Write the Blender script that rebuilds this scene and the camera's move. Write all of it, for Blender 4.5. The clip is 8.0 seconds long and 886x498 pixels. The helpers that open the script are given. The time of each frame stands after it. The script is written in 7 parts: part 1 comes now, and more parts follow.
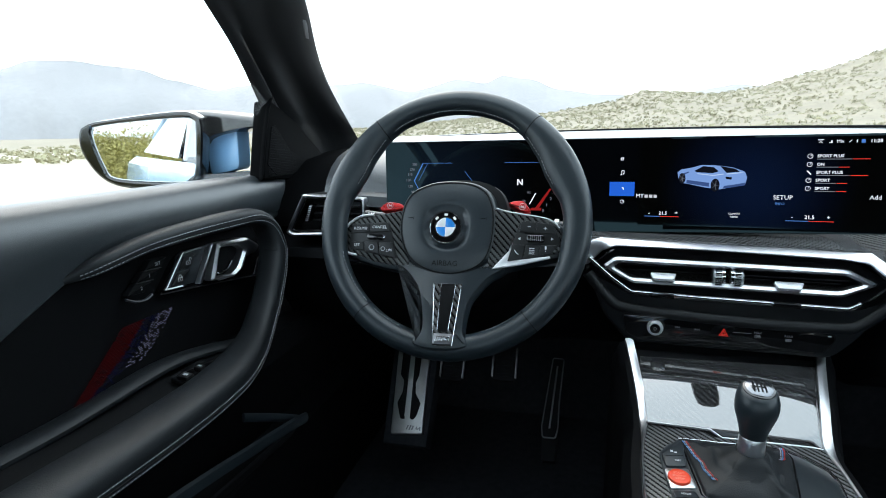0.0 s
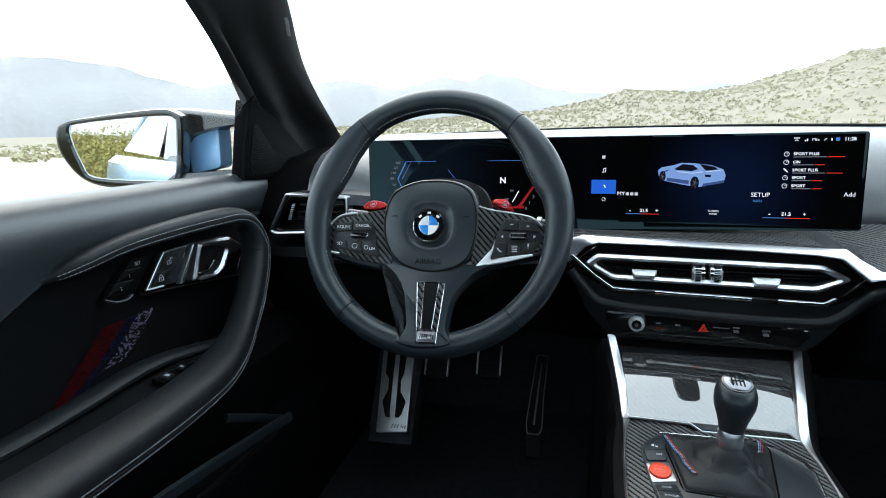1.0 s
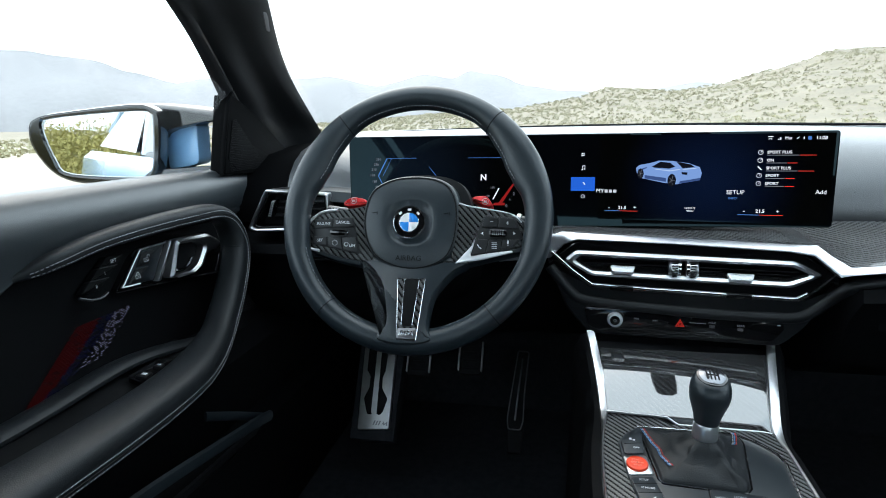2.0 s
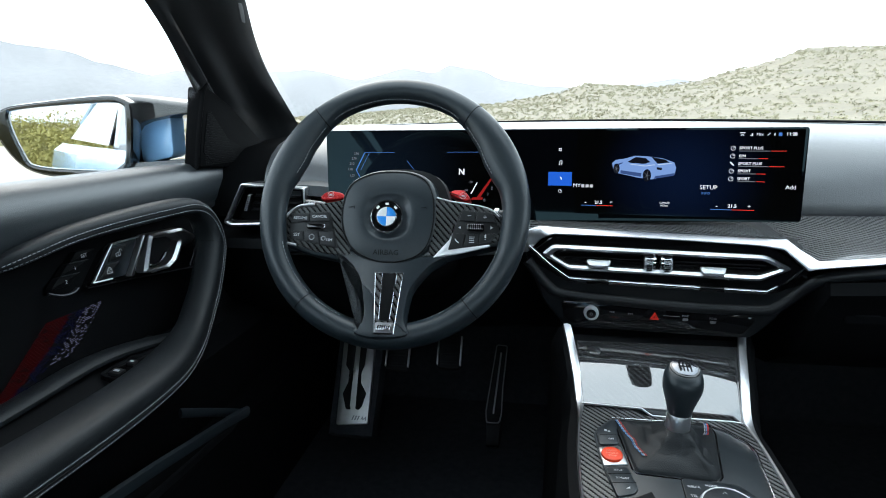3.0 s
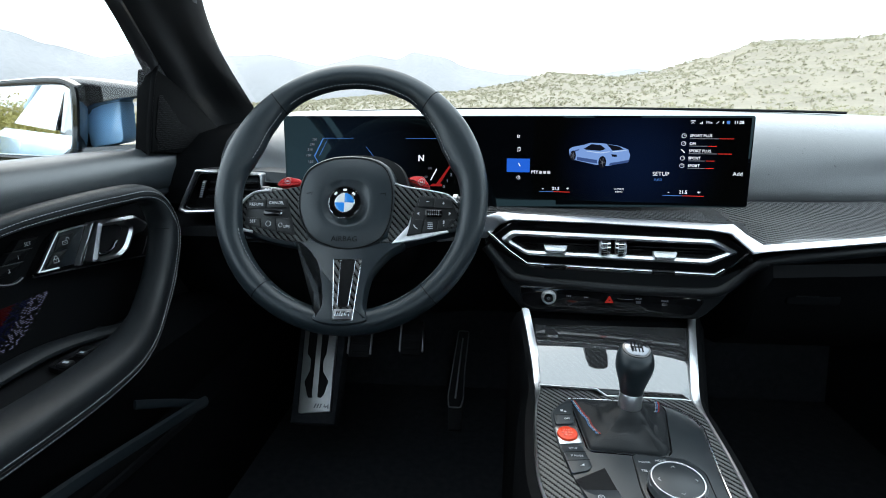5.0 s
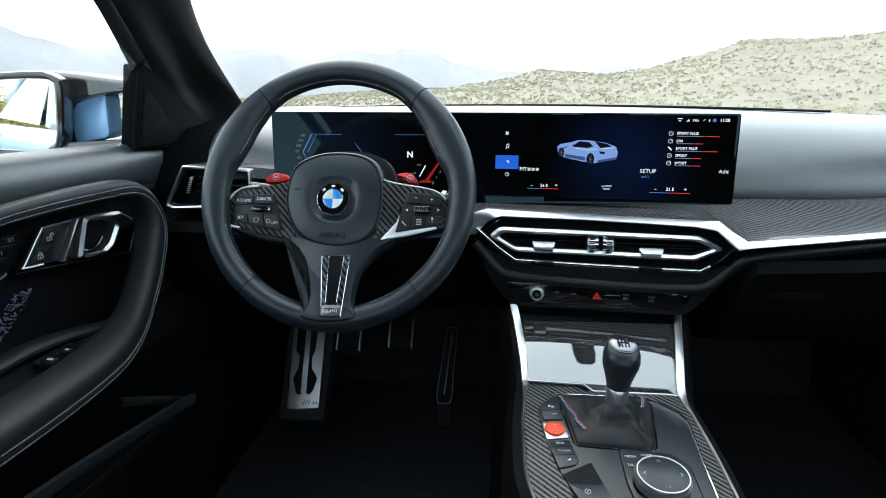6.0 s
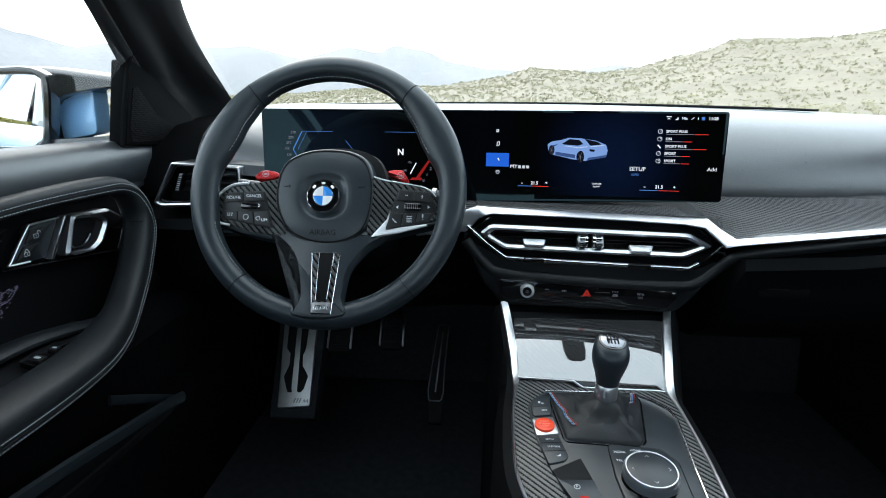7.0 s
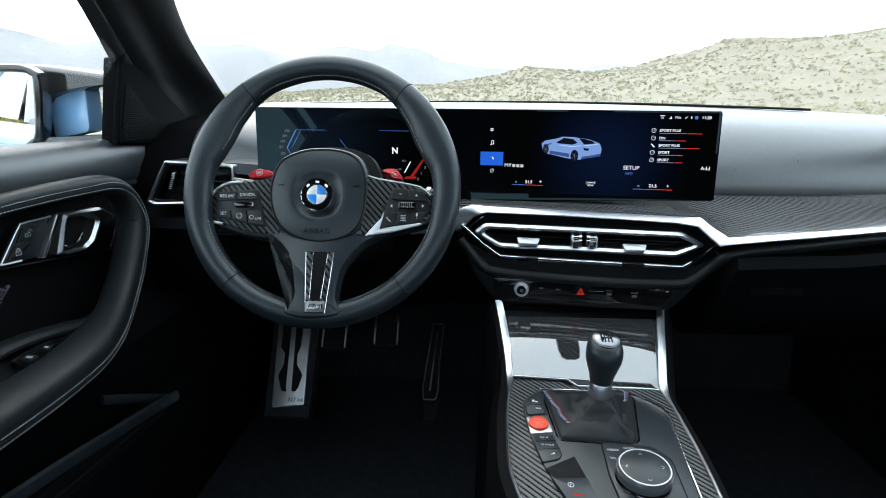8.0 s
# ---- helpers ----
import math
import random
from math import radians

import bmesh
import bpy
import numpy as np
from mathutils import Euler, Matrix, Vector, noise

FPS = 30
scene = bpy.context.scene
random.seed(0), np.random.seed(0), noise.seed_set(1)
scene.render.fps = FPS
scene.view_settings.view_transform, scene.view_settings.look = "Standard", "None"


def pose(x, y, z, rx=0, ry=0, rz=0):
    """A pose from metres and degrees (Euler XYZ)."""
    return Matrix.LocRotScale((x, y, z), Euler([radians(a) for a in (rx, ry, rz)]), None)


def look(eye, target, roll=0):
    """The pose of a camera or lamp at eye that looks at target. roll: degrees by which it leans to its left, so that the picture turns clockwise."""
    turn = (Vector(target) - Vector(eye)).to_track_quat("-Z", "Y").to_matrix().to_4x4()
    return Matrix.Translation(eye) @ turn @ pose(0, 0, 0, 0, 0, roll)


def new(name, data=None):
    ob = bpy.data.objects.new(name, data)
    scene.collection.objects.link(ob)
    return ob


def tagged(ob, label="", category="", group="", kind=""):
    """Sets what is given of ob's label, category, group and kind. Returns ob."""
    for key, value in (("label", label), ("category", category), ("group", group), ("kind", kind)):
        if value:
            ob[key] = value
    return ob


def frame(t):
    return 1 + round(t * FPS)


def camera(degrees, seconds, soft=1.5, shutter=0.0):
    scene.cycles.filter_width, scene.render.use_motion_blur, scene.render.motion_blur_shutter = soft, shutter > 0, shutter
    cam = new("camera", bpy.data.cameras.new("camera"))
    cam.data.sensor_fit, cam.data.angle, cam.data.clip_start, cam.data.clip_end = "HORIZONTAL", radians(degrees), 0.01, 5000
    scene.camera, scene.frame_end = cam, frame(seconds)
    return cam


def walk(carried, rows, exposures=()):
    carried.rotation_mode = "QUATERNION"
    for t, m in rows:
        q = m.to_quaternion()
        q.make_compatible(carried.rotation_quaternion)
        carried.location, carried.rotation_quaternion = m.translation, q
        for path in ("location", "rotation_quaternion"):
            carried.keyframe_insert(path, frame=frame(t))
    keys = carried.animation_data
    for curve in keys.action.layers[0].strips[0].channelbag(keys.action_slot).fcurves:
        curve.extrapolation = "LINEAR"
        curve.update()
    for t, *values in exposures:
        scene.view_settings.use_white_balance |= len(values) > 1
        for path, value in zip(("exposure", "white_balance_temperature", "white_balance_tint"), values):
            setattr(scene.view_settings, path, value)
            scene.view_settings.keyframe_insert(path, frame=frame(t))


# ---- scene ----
cam = camera(77.0, 8.0, soft=1.0)
PATH = [
    (0, (0.166, -0.667, 1.064), (-0.317, 1.231, 0.66), -1.3),
    (0.5, (0.168, -0.668, 1.065), (-0.295, 1.234, 0.657), -1.3),
    (1, (0.169, -0.668, 1.064), (-0.263, 1.241, 0.653), -1.3),
    (1.5, (0.171, -0.669, 1.064), (-0.232, 1.245, 0.648), -1.2),
    (3, (0.176, -0.669, 1.063), (-0.126, 1.258, 0.622), -0.6),
    (3.5, (0.179, -0.67, 1.062), (-0.089, 1.259, 0.608), -0.5),
    (4, (0.18, -0.67, 1.062), (-0.055, 1.26, 0.594), -0.3),
    (4.5, (0.182, -0.671, 1.061), (-0.02, 1.261, 0.585), -0.2),
    (6, (0.186, -0.673, 1.061), (0.046, 1.26, 0.566), 0.2),
    (6.5, (0.186, -0.674, 1.06), (0.062, 1.26, 0.563), 0.4),
    (7, (0.188, -0.674, 1.06), (0.077, 1.259, 0.559), 0.4),
    (7.5, (0.189, -0.674, 1.06), (0.088, 1.259, 0.556), 0.5),
    (8, (0.189, -0.674, 1.06), (0.096, 1.259, 0.555), 0.5),
]
walk(cam, [(t, look(eye, target, roll)) for t, eye, target, roll in PATH])


# ---- world, sun, exposure ----
world = bpy.data.worlds.new("sky")
scene.world = world
world.use_nodes = True
wn, wl = world.node_tree.nodes, world.node_tree.links
wn.clear()
sky = wn.new("ShaderNodeTexSky")
sky.sky_type, sky.sun_disc = "NISHITA", False
sky.sun_elevation, sky.sun_rotation = radians(52), radians(-25)
sky.air_density, sky.dust_density, sky.ozone_density = 1.0, 4.0, 1.0
veil = wn.new("ShaderNodeMix")
veil.data_type = "RGBA"
veil.inputs[0].default_value = 0.72
veil.inputs[7].default_value = (7.7, 9.3, 10.3, 1)
wl.new(sky.outputs[0], veil.inputs[6])
bg = wn.new("ShaderNodeBackground")
bg.inputs[1].default_value = 0.15
wl.new(veil.outputs[2], bg.inputs[0])
wo = wn.new("ShaderNodeOutputWorld")
wl.new(bg.outputs[0], wo.inputs[0])

sun = new("sun", bpy.data.lights.new("sun", "SUN"))
sun.data.energy, sun.data.angle, sun.data.color = 0.5, radians(120), (1.0, 0.96, 0.9)
sun.matrix_world = look((-20, 40, 60), (0, 0, 0))
scene.view_settings.exposure = 1.42

# ---- materials ----


def nodes_of(name):
    m = bpy.data.materials.new(name)
    m.use_nodes = True
    n, l = m.node_tree.nodes, m.node_tree.links
    return m, n, l, n["Principled BSDF"]


def surface(name, color, rough=0.5, metal=0.0, vary=0.2, scale=40.0, grain=0.0, grain_scale=900.0, coat=0.0, rough_vary=0.08, spec=0.5, kind="noise"):
    """A surface with variation at two scales, in metres, and a fine relief."""
    m, n, l, b = nodes_of(name)
    b.inputs["Metallic"].default_value = metal
    b.inputs["Specular IOR Level"].default_value = spec
    b.inputs["Coat Weight"].default_value = coat
    b.inputs["Coat Roughness"].default_value = 0.04
    geo = n.new("ShaderNodeNewGeometry")
    big, fine = n.new("ShaderNodeTexNoise"), n.new("ShaderNodeTexNoise")
    big.inputs["Scale"].default_value, fine.inputs["Scale"].default_value = scale, scale * 14
    big.inputs["Detail"].default_value, fine.inputs["Detail"].default_value = 4, 3
    mixer = n.new("ShaderNodeMath")
    mixer.operation = "MULTIPLY_ADD"
    mixer.inputs[1].default_value = 0.5
    half = n.new("ShaderNodeMath")
    half.operation = "MULTIPLY"
    half.inputs[1].default_value = 0.5
    for t in (big, fine):
        l.new(geo.outputs["Position"], t.inputs["Vector"])
    l.new(fine.outputs["Fac"], half.inputs[0])
    l.new(big.outputs["Fac"], mixer.inputs[0])
    l.new(half.outputs[0], mixer.inputs[2])
    ramp = n.new("ShaderNodeValToRGB")
    ramp.color_ramp.elements[0].position, ramp.color_ramp.elements[1].position = 0.3, 0.7
    ramp.color_ramp.elements[0].color = (*[c * (1 - vary) for c in color], 1)
    ramp.color_ramp.elements[1].color = (*[min(1, c * (1 + vary)) for c in color], 1)
    l.new(mixer.outputs[0], ramp.inputs[0])
    l.new(ramp.outputs[0], b.inputs["Base Color"])
    rr = n.new("ShaderNodeMapRange")
    rr.inputs["To Min"].default_value, rr.inputs["To Max"].default_value = max(0.01, rough - rough_vary), min(1, rough + rough_vary)
    l.new(mixer.outputs[0], rr.inputs["Value"])
    l.new(rr.outputs[0], b.inputs["Roughness"])
    if grain:
        tex = n.new("ShaderNodeTexVoronoi" if kind == "leather" else "ShaderNodeTexNoise")
        tex.inputs["Scale"].default_value = grain_scale
        l.new(geo.outputs["Position"], tex.inputs["Vector"])
        bump = n.new("ShaderNodeBump")
        bump.inputs["Strength"].default_value, bump.inputs["Distance"].default_value = grain, 0.0006
        l.new(tex.outputs[0], bump.inputs["Height"])
        l.new(bump.outputs[0], b.inputs["Normal"])
    return m


def glow(name, color, strength=1.0):
    m, n, l, b = nodes_of(name)
    b.inputs["Base Color"].default_value = (0.001, 0.001, 0.001, 1)
    b.inputs["Roughness"].default_value = 0.2
    b.inputs["Specular IOR Level"].default_value = 0.0
    b.inputs["Emission Color"].default_value = (*color, 1)
    b.inputs["Emission Strength"].default_value = strength
    return m


def weave(name, cell, dark, light, up, lacquer=1.5, coat=1.0, shine=0.05):
    """Twill carbon fibre under clear lacquer; up: the world axis, besides x, along which the cloth runs."""
    m, n, l, b = nodes_of(name)
    geo, sep = n.new("ShaderNodeNewGeometry"), n.new("ShaderNodeSeparateXYZ")
    l.new(geo.outputs["Position"], sep.inputs[0])

    def math_node(op, a, c=None):
        q = n.new("ShaderNodeMath")
        q.operation = op
        for i, v in enumerate((a, c)):
            if v is None:
                continue
            if isinstance(v, (int, float)):
                q.inputs[i].default_value = v
            else:
                l.new(v, q.inputs[i])
        return q.outputs[0]
    u = math_node("DIVIDE", sep.outputs["X"], cell)
    v = math_node("DIVIDE", sep.outputs[up], cell)
    fu, fv = math_node("FLOOR", u), math_node("FLOOR", v)
    step = math_node("FLOORED_MODULO", math_node("ADD", fu, fv), 4.0)
    warp = math_node("LESS_THAN", step, 2.0)
    thread = math_node("SINE", math_node("MULTIPLY", math_node("ADD", u, v), math.pi / 2))
    lift = math_node("MULTIPLY_ADD", thread, 0.22)
    blend = math_node("ADD", math_node("MULTIPLY", warp, 0.7), lift)
    noise_t = n.new("ShaderNodeTexNoise")
    noise_t.inputs["Scale"].default_value = 300
    l.new(geo.outputs["Position"], noise_t.inputs["Vector"])
    blend = math_node("MULTIPLY", blend, math_node("ADD", noise_t.outputs["Fac"], 0.5))
    ramp = n.new("ShaderNodeValToRGB")
    ramp.color_ramp.elements[0].position, ramp.color_ramp.elements[1].position = 0.28, 0.85
    ramp.color_ramp.elements[0].color, ramp.color_ramp.elements[1].color = (*[dark] * 3, 1), (light, light * 1.02, light * 1.05, 1)
    l.new(blend, ramp.inputs[0])
    l.new(ramp.outputs[0], b.inputs["Base Color"])
    b.inputs["Roughness"].default_value = 0.38
    b.inputs["Coat Weight"].default_value, b.inputs["Coat Roughness"].default_value, b.inputs["Coat IOR"].default_value = coat, 0.03, lacquer
    gleam = n.new("ShaderNodeMapRange")
    gleam.inputs["From Min"].default_value, gleam.inputs["From Max"].default_value = 0.28, 0.85
    gleam.inputs["To Min"].default_value, gleam.inputs["To Max"].default_value = 0.0, shine
    l.new(blend, gleam.inputs["Value"])
    l.new(gleam.outputs[0], b.inputs["Specular IOR Level"])
    return m


LEATHER = surface("black_leather", (0.0100, 0.0124, 0.0146), 0.48, vary=0.18, scale=25, grain=0.35, grain_scale=750, spec=0.3, kind="leather")
RIM_LEATHER = surface("rim_leather", (0.0152, 0.0222, 0.0272), 0.35, vary=0.15, scale=30, grain=0.15, grain_scale=1100, kind="leather")
PAD = surface("dash_pad", (0.052, 0.055, 0.059), 0.30, vary=0.12, scale=20, grain=0.3, grain_scale=800, spec=1.0, kind="leather")
PLASTIC = surface("soft_black_plastic", (0.0055, 0.006, 0.007), 0.5, vary=0.2, scale=30, grain=0.2, grain_scale=1500, spec=0.22)
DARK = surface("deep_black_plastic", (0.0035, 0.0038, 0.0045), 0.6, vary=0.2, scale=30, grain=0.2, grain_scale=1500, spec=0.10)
# lighter copy of the black leather; part of its sky sheen is base colour
SHEEN = surface("door_leather", (0.0215, 0.0270, 0.0310), 0.36, vary=0.18, scale=25, grain=0.26, grain_scale=850, spec=0.95, kind="leather")
CARPET = surface("black_carpet", (0.030, 0.032, 0.037), 0.95, vary=0.4, scale=60, grain=0.8, grain_scale=900, spec=0.1)
GLOSS = surface("piano_black", (0.004, 0.004, 0.0045), 0.08, vary=0.2, rough_vary=0.03, coat=0.6)
SATIN = surface("satin_dark_plate", (0.0135, 0.0190, 0.0235), 0.38, vary=0.1, scale=40)
KEY_BLACK = surface("matt_black_keys", (0.010, 0.0105, 0.0115), 0.42, vary=0.1, spec=0.35)
SILVER = surface("satin_silver", (0.58, 0.59, 0.61), 0.30, metal=1.0, vary=0.05, scale=30, rough_vary=0.05)
BRIGHT_SATIN = surface("bright_satin_silver", (0.78, 0.79, 0.81), 0.5, metal=0.85, vary=0.05, scale=30)
CHROME = surface("bright_chrome", (0.82, 0.83, 0.85), 0.1, metal=1.0, vary=0.03, rough_vary=0.04)
STEEL = surface("brushed_steel", (0.5, 0.5, 0.5), 0.38, metal=1.0, vary=0.12, scale=60, grain=0.1, grain_scale=2000)
DARK_STEEL = surface("dark_steel", (0.2, 0.2, 0.21), 0.35, metal=1.0, vary=0.1, scale=60)
CARBON = weave("carbon_twill", 0.0021, 0.0004, 0.115, "Y", 1.5, 0.06, 0.22)
CARBON_TRIM = weave("carbon_trim_twill", 0.0026, 0.0004, 0.085, "Y", 1.5, 0.6, 0.0)
CARBON_UP = weave("carbon_twill_upright", 0.0019, 0.001, 0.05, "Z", 1.45, 0.15, 0.3)
RUBBER = surface("black_rubber", (0.006, 0.006, 0.007), 0.7, vary=0.2, grain=0.3, spec=0.2)
GRILLE = surface("speaker_mesh", (0.004, 0.0042, 0.0046), 0.5, vary=0.2)
RED = surface("red_anodised", (0.62, 0.018, 0.02), 0.28, vary=0.08, metal=0.3)
START_RED = surface("start_red", (0.85, 0.06, 0.015), 0.35, vary=0.06)
THREAD = surface("pale_thread", (0.42, 0.43, 0.45), 0.8, vary=0.1)
RIM_THREAD = surface("grey_rim_thread", (0.24, 0.245, 0.25), 0.8, vary=0.2)
RED_THREAD = surface("red_thread", (0.55, 0.03, 0.03), 0.8, vary=0.1)
BLUE_THREAD = surface("blue_thread", (0.12, 0.3, 0.62), 0.8, vary=0.1)
PRINT = surface("pale_print", (0.62, 0.63, 0.65), 0.6, vary=0.05)
DIM_PRINT = surface("grey_print", (0.22, 0.22, 0.23), 0.6, vary=0.05)
EMBOSS = surface("embossed_print", (0.007, 0.008, 0.009), 0.6, vary=0.05, spec=0.15)
PAINT = surface("blue_paint", (0.31, 0.57, 0.88), 0.25, vary=0.04, coat=1.0)
BADGE_BLUE = surface("badge_blue", (0.03, 0.25, 0.72), 0.2, vary=0.04, coat=0.6)
BADGE_WHITE = surface("badge_white", (0.8, 0.8, 0.8), 0.25, vary=0.03, coat=0.6)
SCREEN = surface("screen_glass", (0.0010, 0.0012, 0.0018), 0.03, vary=0.1, rough_vary=0.01, spec=0.17)
SCREEN.node_tree.nodes["Principled BSDF"].inputs["Specular Tint"].default_value = (0.55, 0.92, 1.0, 1)
CAP_METAL = surface("dark_chrome", (0.20, 0.205, 0.22), 0.16, metal=1.0, vary=0.08, scale=80)
MIRROR = surface("mirror_glass", (0.9, 0.91, 0.92), 0.015, metal=1.0, vary=0.01, rough_vary=0.005)

L_WHITE = glow("display_white", (0.85, 0.9, 1.0), 0.427)
L_GREY = glow("display_grey", (0.3, 0.33, 0.4), 0.225)
L_BLUE = glow("display_blue", (0.02, 0.14, 0.75), 0.338)
L_DIM_RED = glow("display_dim_red", (0.6, 0.03, 0.03), 0.16)
L_CARB = glow("display_car_blue", (0.22, 0.38, 0.78), 0.338)
L_CARD = glow("display_car_shade", (0.05, 0.10, 0.28), 0.315)
L_BLACK = glow("display_black", (0.006, 0.008, 0.016), 0.270)
L_RED = glow("display_red", (0.85, 0.05, 0.04), 0.315)
L_LINE = glow("display_line_blue", (0.10, 0.28, 0.75), 0.270)
DOOR_RED = glow("backlit_red", (0.42, 0.015, 0.02), 0.024)
DOOR_BLUE = glow("backlit_blue", (0.02, 0.03, 0.14), 0.06)
DOOR_WHITE = glow("backlit_pale", (0.25, 0.27, 0.42), 0.14)


QUARTER = surface("reflective_quarter_glass", (0.50, 0.54, 0.56), 0.04, metal=1.0, vary=0.05, rough_vary=0.01)
MATT = surface("flat_black_grille_plastic", (0.003, 0.0031, 0.0035), 0.65, vary=0.2, grain=0.2, grain_scale=1500, spec=0.03)
STITCH_DARK = surface("black_thread", (0.03, 0.031, 0.034), 0.8, vary=0.2)
TRIM_SOFT = surface("charcoal_moulded_plastic", (0.0085, 0.0095, 0.011), 0.42, vary=0.2, scale=30, grain=0.25, grain_scale=1500, spec=0.4)


def screen_glow(name, color, strength, centre, reach):
    """The display's dark picture, which brightens round one place."""
    m, n, l, b = nodes_of(name)
    b.inputs["Base Color"].default_value = (0.001, 0.001, 0.001, 1)
    b.inputs["Specular IOR Level"].default_value = 0.17
    b.inputs["Specular Tint"].default_value = (0.55, 0.92, 1.0, 1)
    b.inputs["Roughness"].default_value = 0.03
    b.inputs["Emission Color"].default_value = (*color, 1)
    geo, away, fade = n.new("ShaderNodeNewGeometry"), n.new("ShaderNodeVectorMath"), n.new("ShaderNodeMapRange")
    away.operation = "DISTANCE"
    away.inputs[1].default_value = centre
    l.new(geo.outputs["Position"], away.inputs[0])
    l.new(away.outputs["Value"], fade.inputs["Value"])
    fade.interpolation_type = "SMOOTHSTEP"
    fade.inputs["From Min"].default_value, fade.inputs["From Max"].default_value = 0.0, reach
    fade.inputs["To Min"].default_value, fade.inputs["To Max"].default_value = strength, 0.0
    l.new(fade.outputs[0], b.inputs["Emission Strength"])
    return m


def pane_material(name="clear_glass", grazing=False):
    m, n, l, b = nodes_of(name)
    n.remove(b)
    clear, gloss, mix = n.new("ShaderNodeBsdfTransparent"), n.new("ShaderNodeBsdfGlossy"), n.new("ShaderNodeMixShader")
    clear.inputs[0].default_value = (0.95, 0.97, 0.96, 1)
    gloss.inputs["Roughness"].default_value = 0.01
    mix.inputs[0].default_value = 0.025
    if grazing:
        edge, sharp, lift = n.new("ShaderNodeLayerWeight"), n.new("ShaderNodeMath"), n.new("ShaderNodeMath")
        sharp.operation, lift.operation = "POWER", "MULTIPLY_ADD"
        sharp.inputs[1].default_value, lift.inputs[1].default_value, lift.inputs[2].default_value = 4.5, 0.94, 0.03
        l.new(edge.outputs["Facing"], sharp.inputs[0])
        l.new(sharp.outputs[0], lift.inputs[0])
        l.new(lift.outputs[0], mix.inputs[0])
    l.new(clear.outputs[0], mix.inputs[1])
    l.new(gloss.outputs[0], mix.inputs[2])
    l.new(mix.outputs[0], n["Material Output"].inputs[0])
    return m


GLASS = pane_material()
DOOR_GLASS = pane_material("door_glass", True)

# ---- building helpers ----
ORIGIN = {}


def smooth(me, angle=38):
    for p in me.polygons:
        p.use_smooth = len(p.vertices) <= 4
    me.set_sharp_from_angle(angle=radians(angle))


def to_object(name, bm, material, base):
    bmesh.ops.recalc_face_normals(bm, faces=bm.faces)
    me = bpy.data.meshes.new(name)
    bm.to_mesh(me)
    bm.free()
    me.transform(Matrix.Translation(-Vector(base)))
    me.materials.append(material)
    smooth(me)
    return new(name, me)


def thing(name, base, label, category, group="", kind=""):
    ob = new(name)
    ob.empty_display_size = 0.05
    ob.location = base
    ORIGIN[ob] = Vector(base)
    return tagged(ob, label, category, group, kind)


def part(name, bm, material, parent, label="", kind=""):
    """Links a bmesh, built at its place in the world, as one mesh under a thing or a part."""
    base = ORIGIN[parent]
    ob = to_object(name, bm, material, base)
    ob.parent = parent
    ORIGIN[ob] = base
    return tagged(ob, label, kind=kind)


def solid(name, bm, material, label, category, kind="", base=(0, 0, 0)):
    ob = to_object(name, bm, material, base)
    ob.location = base
    ORIGIN[ob] = Vector(base)
    return tagged(ob, label, category, kind=kind)


def frame_of(origin, xa, ya):
    """A plane's matrix: local x, local y, and z out of it."""
    xa, ya = Vector(xa).normalized(), Vector(ya)
    ya = (ya - xa * ya.dot(xa)).normalized()
    za = xa.cross(ya)
    m = Matrix.Identity(4)
    for i, v in enumerate((xa, ya, za)):
        m.col[i][:3] = v
    m.translation = Vector(origin)
    return m


def area2(p):
    return sum(p[i][0] * p[(i + 1) % len(p)][1] - p[(i + 1) % len(p)][0] * p[i][1] for i in range(len(p)))


def ccw(p):
    return list(p) if area2(p) > 0 else list(reversed(p))


def inset(p, d):
    """A polygon, counterclockwise, drawn in by d."""
    out, n = [], len(p)
    for i in range(n):
        a, b, c = Vector(p[i - 1]), Vector(p[i]), Vector(p[(i + 1) % n])
        e1, e2 = (b - a), (c - b)
        if e1.length < 1e-7 or e2.length < 1e-7:
            out.append(tuple(b))
            continue
        n1, n2 = Vector((-e1.y, e1.x)).normalized(), Vector((-e2.y, e2.x)).normalized()
        k = n1 + n2
        k = k / max(0.35, k.length_squared / 2) if k.length > 1e-6 else n1
        out.append(tuple(b + k * d))
    return out


def rounded(p, r, steps=4):
    """A polygon with its corners rounded."""
    p, out = ccw(p), []
    n = len(p)
    for i in range(n):
        a, b, c = Vector(p[i - 1]), Vector(p[i]), Vector(p[(i + 1) % n])
        rr = min(r, (a - b).length * 0.45, (c - b).length * 0.45)
        s, e = b + (a - b).normalized() * rr, b + (c - b).normalized() * rr
        for k in range(steps + 1):
            t = k / steps
            out.append(tuple((1 - t) ** 2 * s + 2 * t * (1 - t) * b + t * t * e))
    return out


def prism(bm, p, z0, z1, m, bevel=0.001):
    """A plate between two heights over a polygon, its upper edge bevelled."""
    p = ccw(p)
    bevel = min(bevel, (z1 - z0) * 0.8)
    layers = [(p, z0), (p, z1 - bevel), (inset(p, bevel * 0.35), z1 - bevel * 0.3), (inset(p, bevel), z1)]
    rings = [[bm.verts.new(m @ Vector((x, y, z))) for x, y in q] for q, z in layers]
    n = len(p)
    for a, b in zip(rings, rings[1:]):
        for i in range(n):
            bm.faces.new((a[i], a[(i + 1) % n], b[(i + 1) % n], b[i]))
    bm.faces.new(rings[-1])
    bm.faces.new(list(reversed(rings[0])))
    return bm


